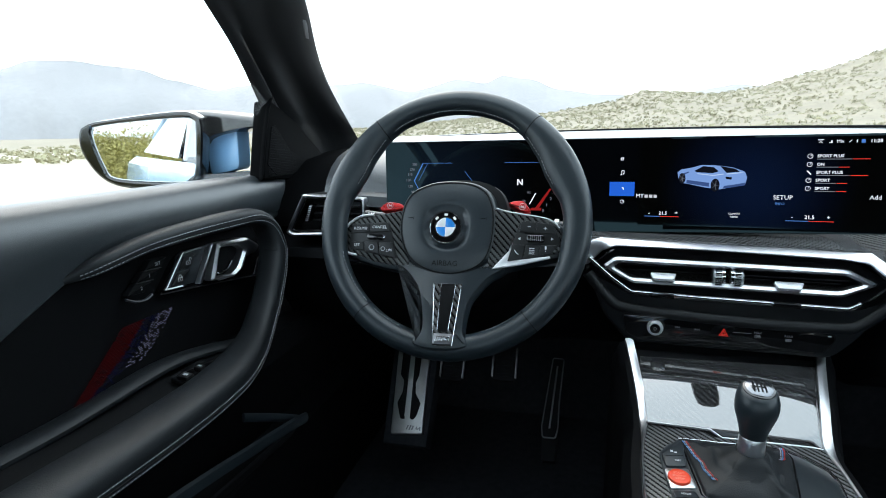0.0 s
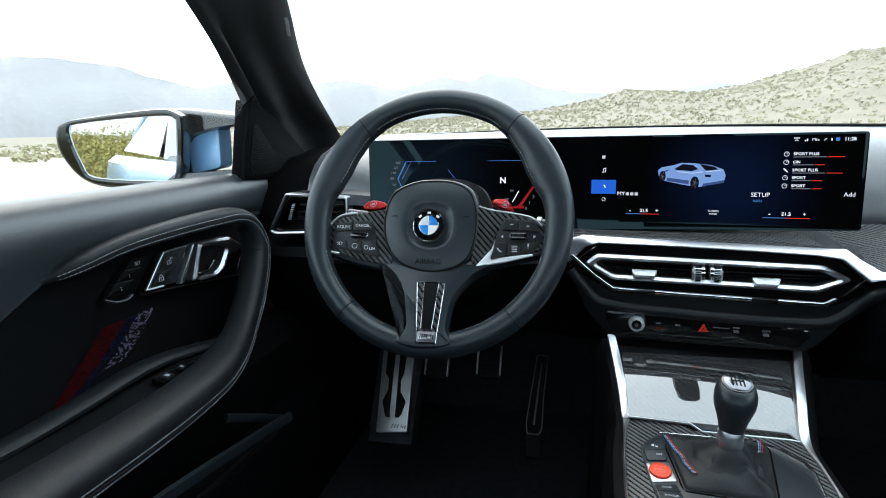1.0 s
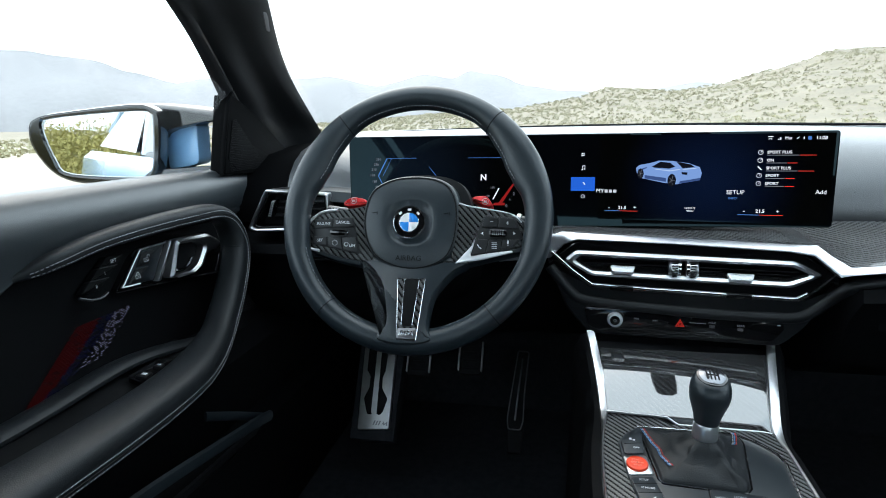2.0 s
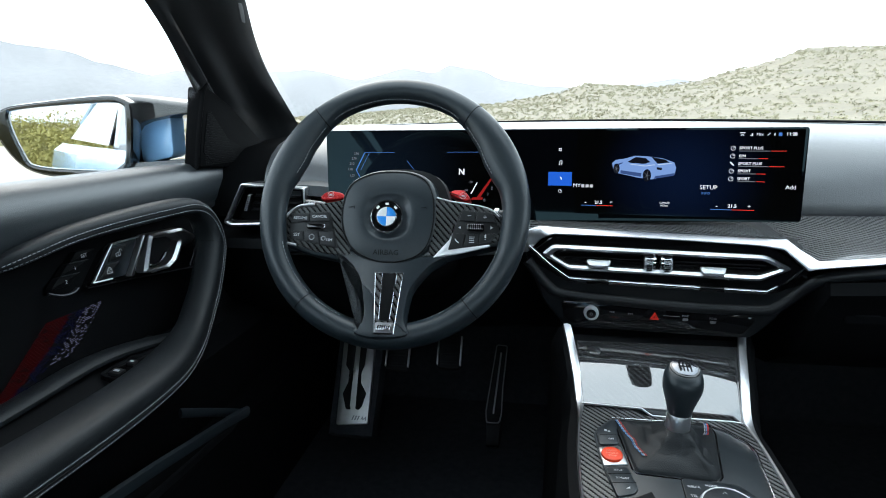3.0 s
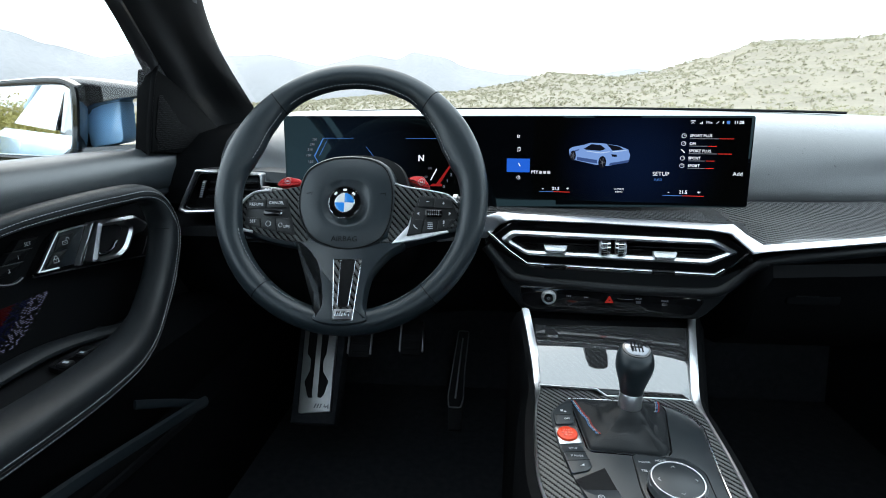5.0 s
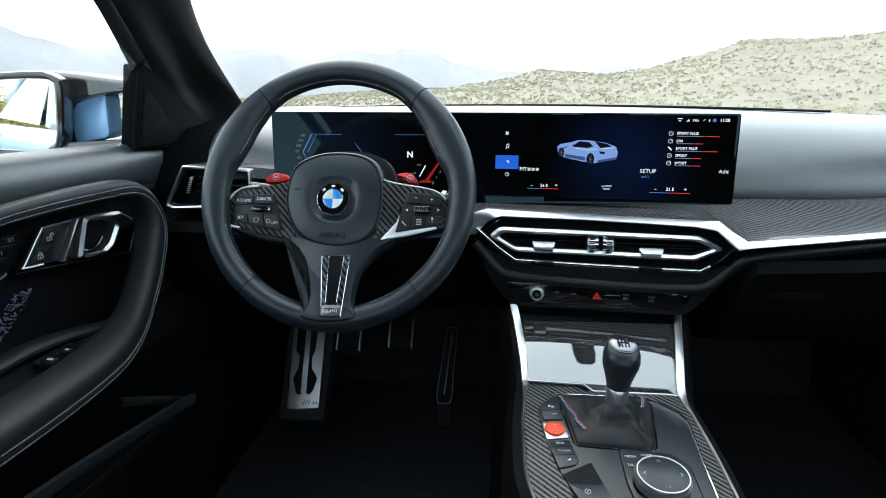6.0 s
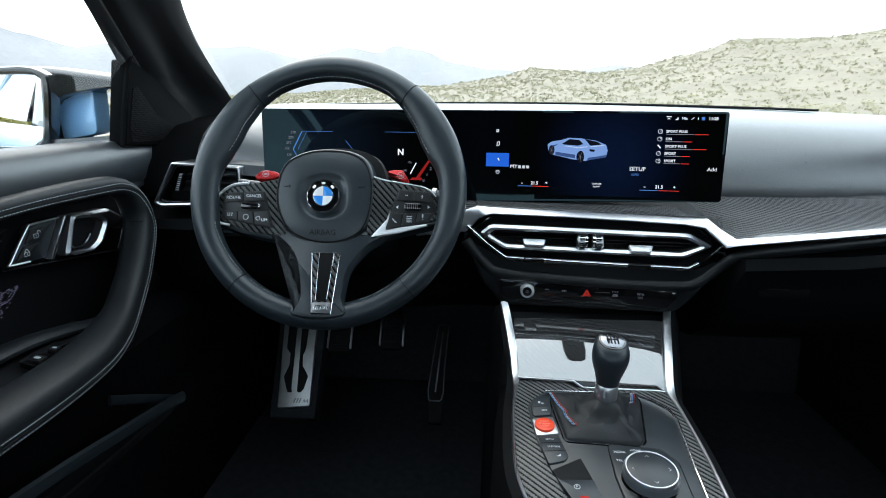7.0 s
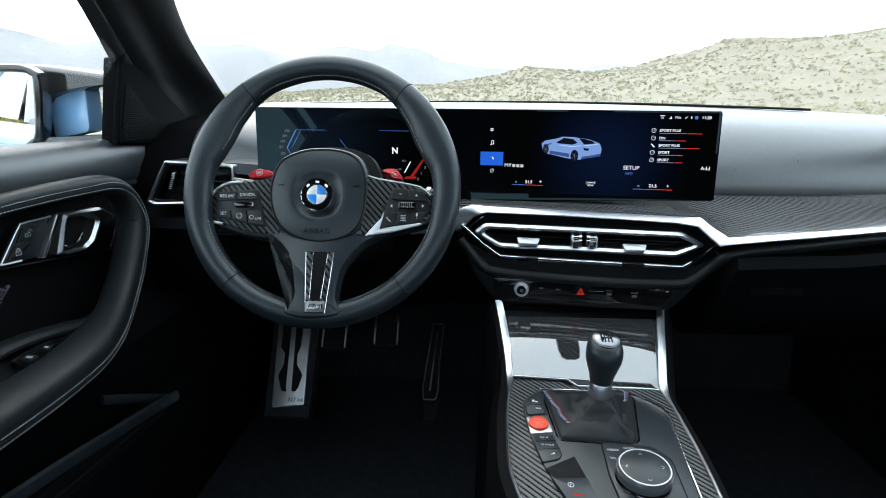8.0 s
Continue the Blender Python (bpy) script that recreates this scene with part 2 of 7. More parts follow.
def hoop(bm, outer, inner, z0, z1, m, bevel=0.0008, crown=0.0):
    """A frame between two polygons of equal count."""
    n = len(outer)
    layers = [(outer, z0), (outer, z1 - bevel), (inset(ccw(outer), bevel) if area2(outer) > 0 else outer, z1)]
    mid = [((a[0] + b[0]) / 2, (a[1] + b[1]) / 2) for a, b in zip(outer, inner)]
    if crown:
        layers.append((mid, z1 + crown))
    layers += [(inset(inner, -bevel), z1), (inner, z1 - bevel), (inner, z0)]
    rings = [[bm.verts.new(m @ Vector((x, y, z))) for x, y in q] for q, z in layers]
    for a, b in zip(rings, rings[1:] + rings[:1]):
        for i in range(n):
            bm.faces.new((a[i], a[(i + 1) % n], b[(i + 1) % n], b[i]))
    return bm


def loft(bm, sections, closed=False, caps=False):
    rows = [[bm.verts.new(Vector(v)) for v in s] for s in sections]
    n = len(rows[0])
    for a, b in zip(rows, rows[1:]):
        for i in range(n if closed else n - 1):
            bm.faces.new((a[i], a[(i + 1) % n], b[(i + 1) % n], b[i]))
    if caps and closed:
        bm.faces.new(list(reversed(rows[0])))
        bm.faces.new(rows[-1])
    return bm


def spline(pts, per=6, closed=False):
    """Catmull-Rom through points."""
    pts = [Vector(p) for p in pts]
    n, out = len(pts), []
    for i in range(n if closed else n - 1):
        g = (lambda k: pts[k % n]) if closed else (lambda k: pts[max(0, min(n - 1, k))])
        a, b, c, d = g(i - 1), g(i), g(i + 1), g(i + 2)
        for k in range(per):
            t = k / per
            out.append(0.5 * ((2 * b) + (c - a) * t + (2 * a - 5 * b + 4 * c - d) * t * t + (3 * b - a - 3 * c + d) * t ** 3))
    if not closed:
        out.append(pts[-1])
    return out


def boxy(v, e):
    """Squares off a round section where e is under 1."""
    return math.copysign(abs(v) ** e, v)


def tube(bm, path, ra, rb=None, n=12, hint=(1, 0, 0), closed=False, caps=True, square=1.0):
    """A tube of elliptic section along a path: ra across the hint's side, rb along the hint. Radii may be functions of 0..1."""
    path = [Vector(p) for p in path]
    sections, count = [], len(path)
    for i, p in enumerate(path):
        a = path[i - 1] if (closed or i) else p
        b = path[(i + 1) % count] if (closed or i < count - 1) else p
        d = (b - a).normalized()
        h = Vector(hint)
        h = (h - d * h.dot(d)).normalized()
        s = d.cross(h)
        t = i / max(1, count - 1)
        r1 = ra(t) if callable(ra) else ra
        r2 = (rb(t) if callable(rb) else rb) if rb is not None else r1
        sections.append([p + s * (r1 * boxy(math.cos(2 * math.pi * k / n), square)) + h * (r2 * boxy(math.sin(2 * math.pi * k / n), square)) for k in range(n)])
    if closed:
        sections.append(sections[0])
    loft(bm, sections, closed=True, caps=caps and not closed)
    if closed:
        bmesh.ops.remove_doubles(bm, verts=bm.verts, dist=1e-6)
    return bm


def lathe(bm, profile, m, n=32):
    """Turns (radius, height) pairs round the local z axis."""
    rings = [[m @ Vector((max(r, 1e-5) * math.cos(2 * math.pi * k / n), max(r, 1e-5) * math.sin(2 * math.pi * k / n), z)) for k in range(n)] for r, z in profile]
    return loft(bm, rings, closed=True, caps=True)


def block(bm, lo, hi, bevel=0.004):
    """An axis-aligned block with bevelled edges."""
    c = [(a + b) / 2 for a, b in zip(lo, hi)]
    s = [abs(b - a) for a, b in zip(lo, hi)]
    made = bmesh.ops.create_cube(bm, size=1, matrix=Matrix.LocRotScale(c, None, s))
    if bevel:
        edges = list({e for v in made["verts"] for e in v.link_edges})
        bmesh.ops.bevel(bm, geom=edges, offset=bevel, segments=2, affect="EDGES", clamp_overlap=True)
    return bm


def sheet(bm, m, nx, ny, place, thick=0.0):
    """A grid whose points are place(u, v)."""
    g = [[bm.verts.new(m @ Vector(place(i / nx, j / ny))) for i in range(nx + 1)] for j in range(ny + 1)]
    for j in range(ny):
        for i in range(nx):
            bm.faces.new((g[j][i], g[j][i + 1], g[j + 1][i + 1], g[j + 1][i]))
    if thick:
        bmesh.ops.solidify(bm, geom=bm.faces[:], thickness=thick)
    return bm


def words(bm, text, size, m, depth=0.0002, align="CENTER", shear=0.0, stretch=1.0, bold=0.0):
    """Adds lettering to a bmesh, standing on the plane of m."""
    crv = bpy.data.curves.new("lettering", "FONT")
    crv.body, crv.size, crv.align_x, crv.align_y = text, size, align, "CENTER"
    crv.extrude, crv.shear, crv.resolution_u, crv.offset = depth, shear, 2, bold
    tmp = bpy.data.objects.new("lettering", crv)
    scene.collection.objects.link(tmp)
    me = bpy.data.meshes.new_from_object(tmp)
    me.transform(m @ Matrix.Diagonal((stretch, 1, 1, 1)))
    bm.from_mesh(me)
    bpy.data.objects.remove(tmp)
    bpy.data.meshes.remove(me)
    bpy.data.curves.remove(crv)
    return bm


def rect(x0, y0, x1, y1):
    return [(x0, y0), (x1, y0), (x1, y1), (x0, y1)]


def disc(x, y, r, n=24):
    return [(x + r * math.cos(2 * math.pi * k / n), y + r * math.sin(2 * math.pi * k / n)) for k in range(n)]


def dashes(bm, path, length, gap, radius, n=4):
    """Stitches: short bars along a path."""
    path = [Vector(p) for p in path]
    at, on, start = 0.0, True, path[0]
    for a, b in zip(path, path[1:]):
        seg, done = (b - a).length, 0.0
        if seg < 1e-9:
            continue
        while True:
            need = (length if on else gap) - at
            if done + need > seg:
                at += seg - done
                break
            done += need
            q = a + (b - a) * (done / seg)
            if on:
                tube(bm, [start, q], radius, n=n, hint=(0.3, 0.5, 0.81))
            else:
                start = q
            on, at = not on, 0.0
    return bm


def BM():
    return bmesh.new()


def interp(table, x):
    """Smooth interpolation in a short table of pairs."""
    if x <= table[0][0]:
        return table[0][1]
    for (a, p), (b, q) in zip(table, table[1:]):
        if x <= b:
            t = (x - a) / (b - a)
            t = t * t * (3 - 2 * t) * 0.5 + t * 0.5
            return p + (q - p) * t
    return table[-1][1]

# ---- land outside ----
SAND = surface("pale_desert_ground", (0.36, 0.315, 0.245), 0.95, vary=0.3, scale=0.25, grain=0.3, grain_scale=3)
ROCKY = surface("dry_hillside", (0.235, 0.20, 0.145), 0.95, vary=0.25, scale=0.09, grain=0.5, grain_scale=0.6)
# aerial haze over the far range is mixed into this pale base colour
FAR = surface("haze_toned_mountain", (0.315, 0.305, 0.308), 1.0, vary=0.12, scale=0.004, spec=0.0)
SCRUB = surface("desert_scrub", (0.31, 0.28, 0.195), 0.9, vary=0.2, scale=0.5, spec=0.1)
DRY = surface("dry_grass_blades", (0.36, 0.33, 0.21), 0.85, vary=0.3, scale=2, spec=0.1)
BUSH = surface("yellow_green_leaves", (0.27, 0.25, 0.09), 0.8, vary=0.5, scale=3, spec=0.2)

RIDGE_FAR = [(-90, 4.5), (-60, 4.6), (-51, 5.8), (-49, 6.6), (-47, 6.7), (-41.7, 6.2), (-39.6, 5.3), (-35.5, 4.4), (-32.5, 4.9), (-24.6, 4.9), (-21.9, 5.2), (-17.5, 4.3),
             (-13, 5.2), (-10.2, 4.8), (-8, 5.5), (-5.3, 5.0), (-2, 4.0), (1.2, 3.35), (5.7, 3.1), (9.4, 3.3), (13.5, 3.75), (16, 3.4), (30, 3.0), (90, 3.0)]
RIDGE_NEAR = [(-60, 0.0), (-22, 0.75), (-4, 1.7), (0, 2.1), (2.4, 2.3), (5.4, 3.15), (8.9, 3.0), (11.5, 2.9), (15, 3.2), (19, 4.1), (23.3, 5.25), (27.5, 5.25), (31, 5.4), (34, 5.8), (45, 6.5), (70, 4.0), (110, 1.0)]


def land(r, az):
    """The ground's height at a distance and bearing."""
    z = 0.0
    x, y = r * math.sin(radians(az)), r * math.cos(radians(az))
    if r > 60:
        el = interp(RIDGE_NEAR, az) if -60 < az < 110 else 0.0
        t = min(1.0, (r - 60) / 300)
        rise = t * t * (3 - 2 * t)
        if r > 380:
            rise *= max(0.0, 1 - (r - 380) / 260)
        bumps = noise.fractal(Vector((x, y, 0)) * 0.018, 0.9, 2.1, 5)
        z = rise * (360 * math.tan(radians(el)) * (1 + 0.10 * bumps) + 1.2 * bumps)
        if r > 380:
            z += 8.0 * min(1.0, (r - 380) / 800) * (1 if r < 1500 else 1)
    return z


def build_land():
    me = bpy.data.meshes.new("ground")
    radii = [0.0, 3, 8, 15, 25, 40, 60] + [60 + 12 * k for k in range(1, 34)] + [500, 560, 640, 800, 1100, 1600, 2500, 4800]
    azs = list(np.arange(-180, -60, 6)) + list(np.arange(-60, 60, 0.7)) + list(np.arange(60, 180, 6))
    vs, fs = [], []
    for r in radii:
        for a in azs:
            vs.append((r * math.sin(radians(a)), r * math.cos(radians(a)), land(r, a) if r > 40 else 0.0))
    n = len(azs)
    for j in range(len(radii) - 1):
        for i in range(n):
            fs.append((j * n + i, j * n + (i + 1) % n, (j + 1) * n + (i + 1) % n, (j + 1) * n + i))
    me.from_pydata(vs, [], fs)
    me.materials.append(ROCKY)
    me.materials.append(SAND)
    for i, f in enumerate(me.polygons):
        f.material_index = 1 if i < 7 * n else 0
    smooth(me, 80)
    tagged(new("ground", me), "pale sandy desert ground rising into rocky scrub hills", "ground", kind="structure")
    me = bpy.data.meshes.new("mountains")
    vs, fs = [], []
    azs = list(np.arange(-90, 90, 0.5))
    rows = [(2700, -0.2), (2800, 0.25), (2950, 0.55), (3100, 0.8), (3250, 1.0), (3500, 0.6), (3800, -0.2)]
    for r, k in rows:
        for a in azs:
            x, y = r * math.sin(radians(a)), r * math.cos(radians(a))
            h = 3250 * math.tan(radians(interp(RIDGE_FAR, a))) * k
            b = noise.fractal(Vector((x, y, 3)) * 0.0035, 0.8, 2.2, 6)
            vs.append((x + 60 * noise.noise(Vector((x, y, 9)) * 0.004), y, h + (9 if k == 1.0 else 55) * b))
    n = len(azs)
    for j in range(len(rows) - 1):
        for i in range(n - 1):
            fs.append((j * n + i, j * n + i + 1, (j + 1) * n + i + 1, (j + 1) * n + i))
    me.from_pydata(vs, [], fs)
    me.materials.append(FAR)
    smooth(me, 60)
    tagged(new("mountains", me), "hazy blue desert mountain range on the horizon, haze put into its colour", "mountains", kind="structure")


def scatter(name, spots, size, count, flat, material, label):
    """Clumps of small leaf faces; spots: place and scale of each plant."""
    vs, fs = [], []
    for (x, y, z), s in spots:
        for _ in range(count):
            d = Vector((random.gauss(0, 1), random.gauss(0, 1), abs(random.gauss(0, 1)) * flat))
            d = d.normalized() * (random.random() ** 0.5)
            c = Vector((x, y, z)) + Vector((d.x * s, d.y * s, d.z * s * flat + 0.12 * s))
            u = Vector((random.uniform(-1, 1), random.uniform(-1, 1), random.uniform(-1, 1))).normalized()
            w = u.orthogonal().normalized()
            k = size * s * random.uniform(0.6, 1.4)
            i = len(vs)
            vs += [c - u * k, c + w * k * 0.7, c + u * k, c - w * k * 0.7]
            fs.append((i, i + 1, i + 2, i + 3))
    me = bpy.data.meshes.new(name)
    me.from_pydata(vs, [], fs)
    me.materials.append(material)
    return tagged(new(name, me), label, "shrubs", kind="stuff")


build_land()
spots = []
while len(spots) < 14000:
    az, r = random.uniform(-28, 48), random.uniform(70, 400)
    if random.random() < (r / 400) ** 1.2:
        spots.append(((r * math.sin(radians(az)), r * math.cos(radians(az)), land(r, az)), random.uniform(0.3, 1.0) * (0.5 + r / 500)))
scatter("hill_scrub", spots, 0.42, 9, 0.8, SCRUB, "low dry olive scrub dotted over the hillside")
spots = []
while len(spots) < 500:
    az, r = random.uniform(-65, 45), random.uniform(35, 130)
    spots.append(((r * math.sin(radians(az)), r * math.cos(radians(az)), land(r, az) - 0.05), random.uniform(0.4, 0.9)))
scatter("dry_grass", spots, 0.13, 90, 0.7, DRY, "pale yellow desert grass and brush on the flat")
spots = []
while len(spots) < 110:
    s = random.uniform(0.7, 1.35)
    spots.append(((random.uniform(-4.5, 3.0), random.uniform(-17, -11), 0), s))
scatter("roadside_bushes", spots, 0.022, 1700, 1.0, BUSH, "yellow-green bushes standing behind the car")

# ---- car shell ----
solid("car_floor", block(BM(), (-0.46, -1.60, 0.20), (1.20, 0.87, 0.27), 0.01), CARPET, "black carpeted car floor", "floor", "structure")
solid("firewall", block(BM(), (-0.46, 0.82, 0.26), (1.20, 0.87, 1.0), 0.01), CARPET, "black carpeted bulkhead behind the pedals", "wall", "structure")
solid("wall_rear", block(BM(), (-0.36, -1.60, 0.20), (1.10, -1.55, 1.12), 0.01), PLASTIC, "dark rear bulkhead of the car cabin", "wall", "structure")


def roof():
    bm = BM()
    secs = []
    for y, z in ((-0.20, 1.338), (-0.26, 1.352), (-0.4, 1.37), (-0.7, 1.37), (-0.95, 1.362), (-1.28, 1.335)):
        low = [(0.37 + k * 0.66, y, z - 0.035 * k * k) for k in np.linspace(-1, 1, 13)]
        secs.append(low + [(x, yy, zz + 0.04) for x, yy, zz in reversed(low)])
    loft(bm, secs, closed=True, caps=True)
    solid("ceiling", bm, PLASTIC, "dark cloth headliner of the car roof", "ceiling", "structure")


roof()


def pillar(side):
    """The windscreen pillar: outer edge along the door glass, inner edge along the windscreen."""
    outer = [(-0.418, 0.37, 0.97), (-0.407, 0.30, 1.07), (-0.399, 0.245, 1.13), (-0.374, 0.15, 1.20), (-0.349, 0.05, 1.252), (-0.322, -0.06, 1.305), (-0.30, -0.24, 1.352)]
    inner = [(-0.410, 0.86, 0.97), (-0.399, 0.70, 1.04), (-0.378, 0.60, 1.074), (-0.320, 0.35, 1.184), (-0.252, 0.16, 1.273), (-0.222, 0.03, 1.321), (-0.205, -0.18, 1.368)]
    secs = []
    for o, i in zip(spline(outer, 8), spline(inner, 8)):
        mid = o.lerp(i, 0.5)
        out = Vector((1, -0.35, 0.1)).normalized()
        w = (o - i).length
        face = [o.lerp(i, k) + out * (h * w) for k, h in ((0, 0.0), (0.05, 0.030), (0.11, 0.034), (0.16, 0.010), (0.22, 0.026), (0.32, 0.040), (0.42, 0.026), (0.54, 0.042), (0.66, 0.082), (0.78, 0.096), (0.88, 0.085), (0.95, 0.050), (1, 0.0))]
        back = [i + Vector((-0.03, 0.02, 0.015)), mid + Vector((-0.045, 0.04, 0.02)), o + Vector((-0.016, 0.036, 0.0))]
        pts = face + back
        if side < 0:
            pts = [Vector((0.74 - p.x, p.y, p.z)) for p in pts]
        secs.append(pts)
    return loft(BM(), secs, closed=True, caps=True)


PILLAR = surface("dark_pillar_cloth", (0.0065, 0.0070, 0.0078), 0.32, vary=0.15, scale=60, grain=0.2, grain_scale=1800, spec=0.5)
for side, nm in ((1, "driver"), (-1, "passenger")):
    root = thing("windscreen_pillar", (-0.39 if side > 0 else 1.13, 0.5, 1.05), "dark cloth-covered windscreen pillar beside the dashboard", "pillar", kind="structure")
    part("pillar_trim", pillar(side), PILLAR, root)
    if side > 0:
        tn = Vector((0.668, -0.113, -0.736)).normalized()
        tx = Vector((-0.0177, 0.0444, -0.0234))
        m = frame_of(Vector((-0.2848, 0.2133, 1.2417)) + tn * 0.006, tx, tn.cross(tx))
        tab = part("airbag_tag", prism(BM(), rounded([(-0.026, -0.003), (0.02, -0.004), (0.028, 0.002), (-0.02, 0.005)], 0.003), -0.012, 0.002, m, 0.0006), DIM_PRINT, root, "small grey airbag tag")
        bm = BM()
        for k in range(5):
            prism(bm, rect(-0.014 + k * 0.006, -0.001, -0.010 + k * 0.006, 0.002), 0.001, 0.0014, m, 0.0001)
        part("tag_mark", bm, PRINT, tab)


def windscreen():
    bm = BM()

    def place(u, v):
        k = 2 * u - 1
        lo = Vector((0.37 + 0.75 * k, 0.86 - 0.16 * k * k, 1.035))
        hi = Vector((0.37 + 0.62 * k, -0.185 - 0.03 * k * k, 1.362 - 0.03 * k * k))
        p = lo.lerp(hi, v)
        p.z += 0.075 * math.sin(math.pi * v)
        return p
    sheet(bm, Matrix.Identity(4), 24, 12, place)
    return bm


ws = solid("window_windscreen", windscreen(), GLASS, "clear raked windscreen glass", "window", "structure")
ws.visible_shadow = False


def side_glass(sign):
    def place(u, v):
        y = -1.02 + u * 1.27
        top = 1.31 - max(0, (u - 0.724)) * 0.655
        z = 0.985 + v * (top - 0.985)
        x = -0.425 + (z - 0.985) * 0.27
        return (x if sign > 0 else 0.74 - x, y, z)
    return sheet(BM(), Matrix.Identity(4), 16, 8, place)


for sign in (1, -1):
    g = solid("window_side", side_glass(sign), DOOR_GLASS, "clear frameless door window glass", "window", "structure")
    g.visible_shadow = False

bm = BM()
loft(bm, [[(1.165, -1.55, 0.2), (1.165, -1.55, 0.98), (1.13, -1.55, 1.0), (1.11, -1.55, 0.96), (1.13, -1.55, 0.8), (1.06, -1.55, 0.72), (1.10, -1.55, 0.2)],
          [(1.165, 0.84, 0.2), (1.165, 0.84, 0.98), (1.13, 0.84, 1.0), (1.11, 0.84, 0.96), (1.13, 0.84, 0.8), (1.08, 0.84, 0.72), (1.12, 0.84, 0.2)]], closed=True, caps=True)
solid("passenger_door", bm, LEATHER, "black leather passenger door panel", "door", "structure")

bm = sheet(BM(), Matrix.Identity(4), 12, 6, lambda u, v: (0.37 + (2 * u - 1) * (0.62 - 0.05 * v), -1.60 + 0.34 * v, 1.12 + 0.20 * v - 0.03 * (2 * u - 1) ** 2))
for sx in (-1, 1):
    q = BM()
    loft(q, [[(0.37 + sx * (0.37 + 0.415), y0, 0.2), (0.37 + sx * (0.37 + 0.415), y0, 0.99), (0.37 + sx * (0.37 + 0.30), y1, 1.36), (0.37 + sx * (0.37 + 0.25), y1, 1.36), (0.37 + sx * (0.37 + 0.37), y0, 0.99), (0.37 + sx * (0.37 + 0.37), y0, 0.2)] for y0, y1 in ((-0.72, -0.66), (-1.12, -0.95))], closed=True, caps=True)
    solid("wall_side", q, PLASTIC, "dark trimmed pillar behind the door", "wall", "structure")
rw = solid("window_rear", bm, GLASS, "clear sloping rear window glass", "window", "structure")
rw.visible_shadow = False

# body outside the driver's door, seen in the wing mirror
body = thing("car_body", (-0.5, -1.2, 0.2), "light blue painted car flank", "car body", kind="structure")
bm = BM()
secs = []
for y, k in ((0.9, 0.0), (0.3, 0.0), (-0.6, 0.0), (-1.2, 0.05), (-1.9, 0.10), (-2.5, 0.05)):
    secs.append([(-0.435 - k, y, 0.985), (-0.475 - k, y, 0.955), (-0.50 - k, y, 0.85), (-0.515 - k, y, 0.6), (-0.49 - k, y, 0.25), (-0.46 - k, y, 0.25), (-0.46 - k, y, 0.93)])
loft(bm, secs, closed=True, caps=True)
part("flank", bm, PAINT, body)
bm = BM()
loft(bm, [[(-0.42, -1.0, 0.99), (-0.40, -1.0, 0.99), (-0.32, -0.95, 1.31), (-0.34, -0.95, 1.31)], [(-0.42, -1.12, 0.99), (-0.40, -1.12, 0.99), (-0.32, -1.05, 1.31), (-0.34, -1.05, 1.31)]], closed=True, caps=True)
part("door_pillar", bm, GLOSS, body, "gloss black pillar behind the door window")
bm = BM()
loft(bm, [[(-0.43, -1.12, 0.99), (-0.40, -1.12, 0.99), (-0.31, -1.05, 1.31), (-0.33, -1.05, 1.31)], [(-0.47, -2.3, 1.0), (-0.40, -2.3, 1.0), (-0.30, -2.0, 1.10), (-0.33, -2.0, 1.10)]], closed=True, caps=True)
part("quarter_window", bm, QUARTER, body, "dark rear quarter window")
bm = BM()
tube(bm, [(-0.33, 0.0, 1.285), (-0.325, -0.4, 1.325), (-0.325, -0.9, 1.325), (-0.34, -1.6, 1.27), (-0.40, -2.3, 1.08)], 0.02, 0.014, n=8, hint=(0, 0, 1))
part("roof_rail", bm, PAINT, body)

# ---- dashboard ----
HUB = frame_of((0, 0, 0.95), (1, 0, 0), (0, math.sin(radians(22)), math.cos(radians(22))))
VENT = frame_of((0.367, 0.118, 0.883), (1, -0.09, 0), (0, 0, 1))
SHELF = frame_of((0.36, -0.05, 0.685), (1, 0, 0), (0, 1, 0.12))
LID = frame_of((0.37, 0.116, 0.748), (1, 0, 0), (0, 0.101, 0.056))

dash = thing("dashboard", (0.37, 0.4, 0.6), "black leather-covered dashboard with a carbon trim strip", "dashboard")


def dash_pad():
    prof = [(0.90, 1.02), (0.84, 1.062), (0.78, 1.066), (0.66, 1.061), (0.54, 1.057), (0.46, 1.052), (0.40, 1.044), (0.352, 1.031), (0.318, 1.012), (0.294, 0.988), (0.280, 0.960), (0.272, 0.935), (0.272, 0.915), (0.28, 0.90), (0.4, 0.90)]
    secs = []
    for x in np.linspace(-0.300, 1.13, 40):
        k = (x - 0.32) / 0.78
        secs.append([(x, y - max(0, y - 0.5) * 0.35 * k * k, z - (0.020 if x > 0.32 else 0.012) * k * k * min(1, max(0, (z - 0.93) * 9)) - 0.002 * k) for y, z in prof])
    return loft(BM(), secs)


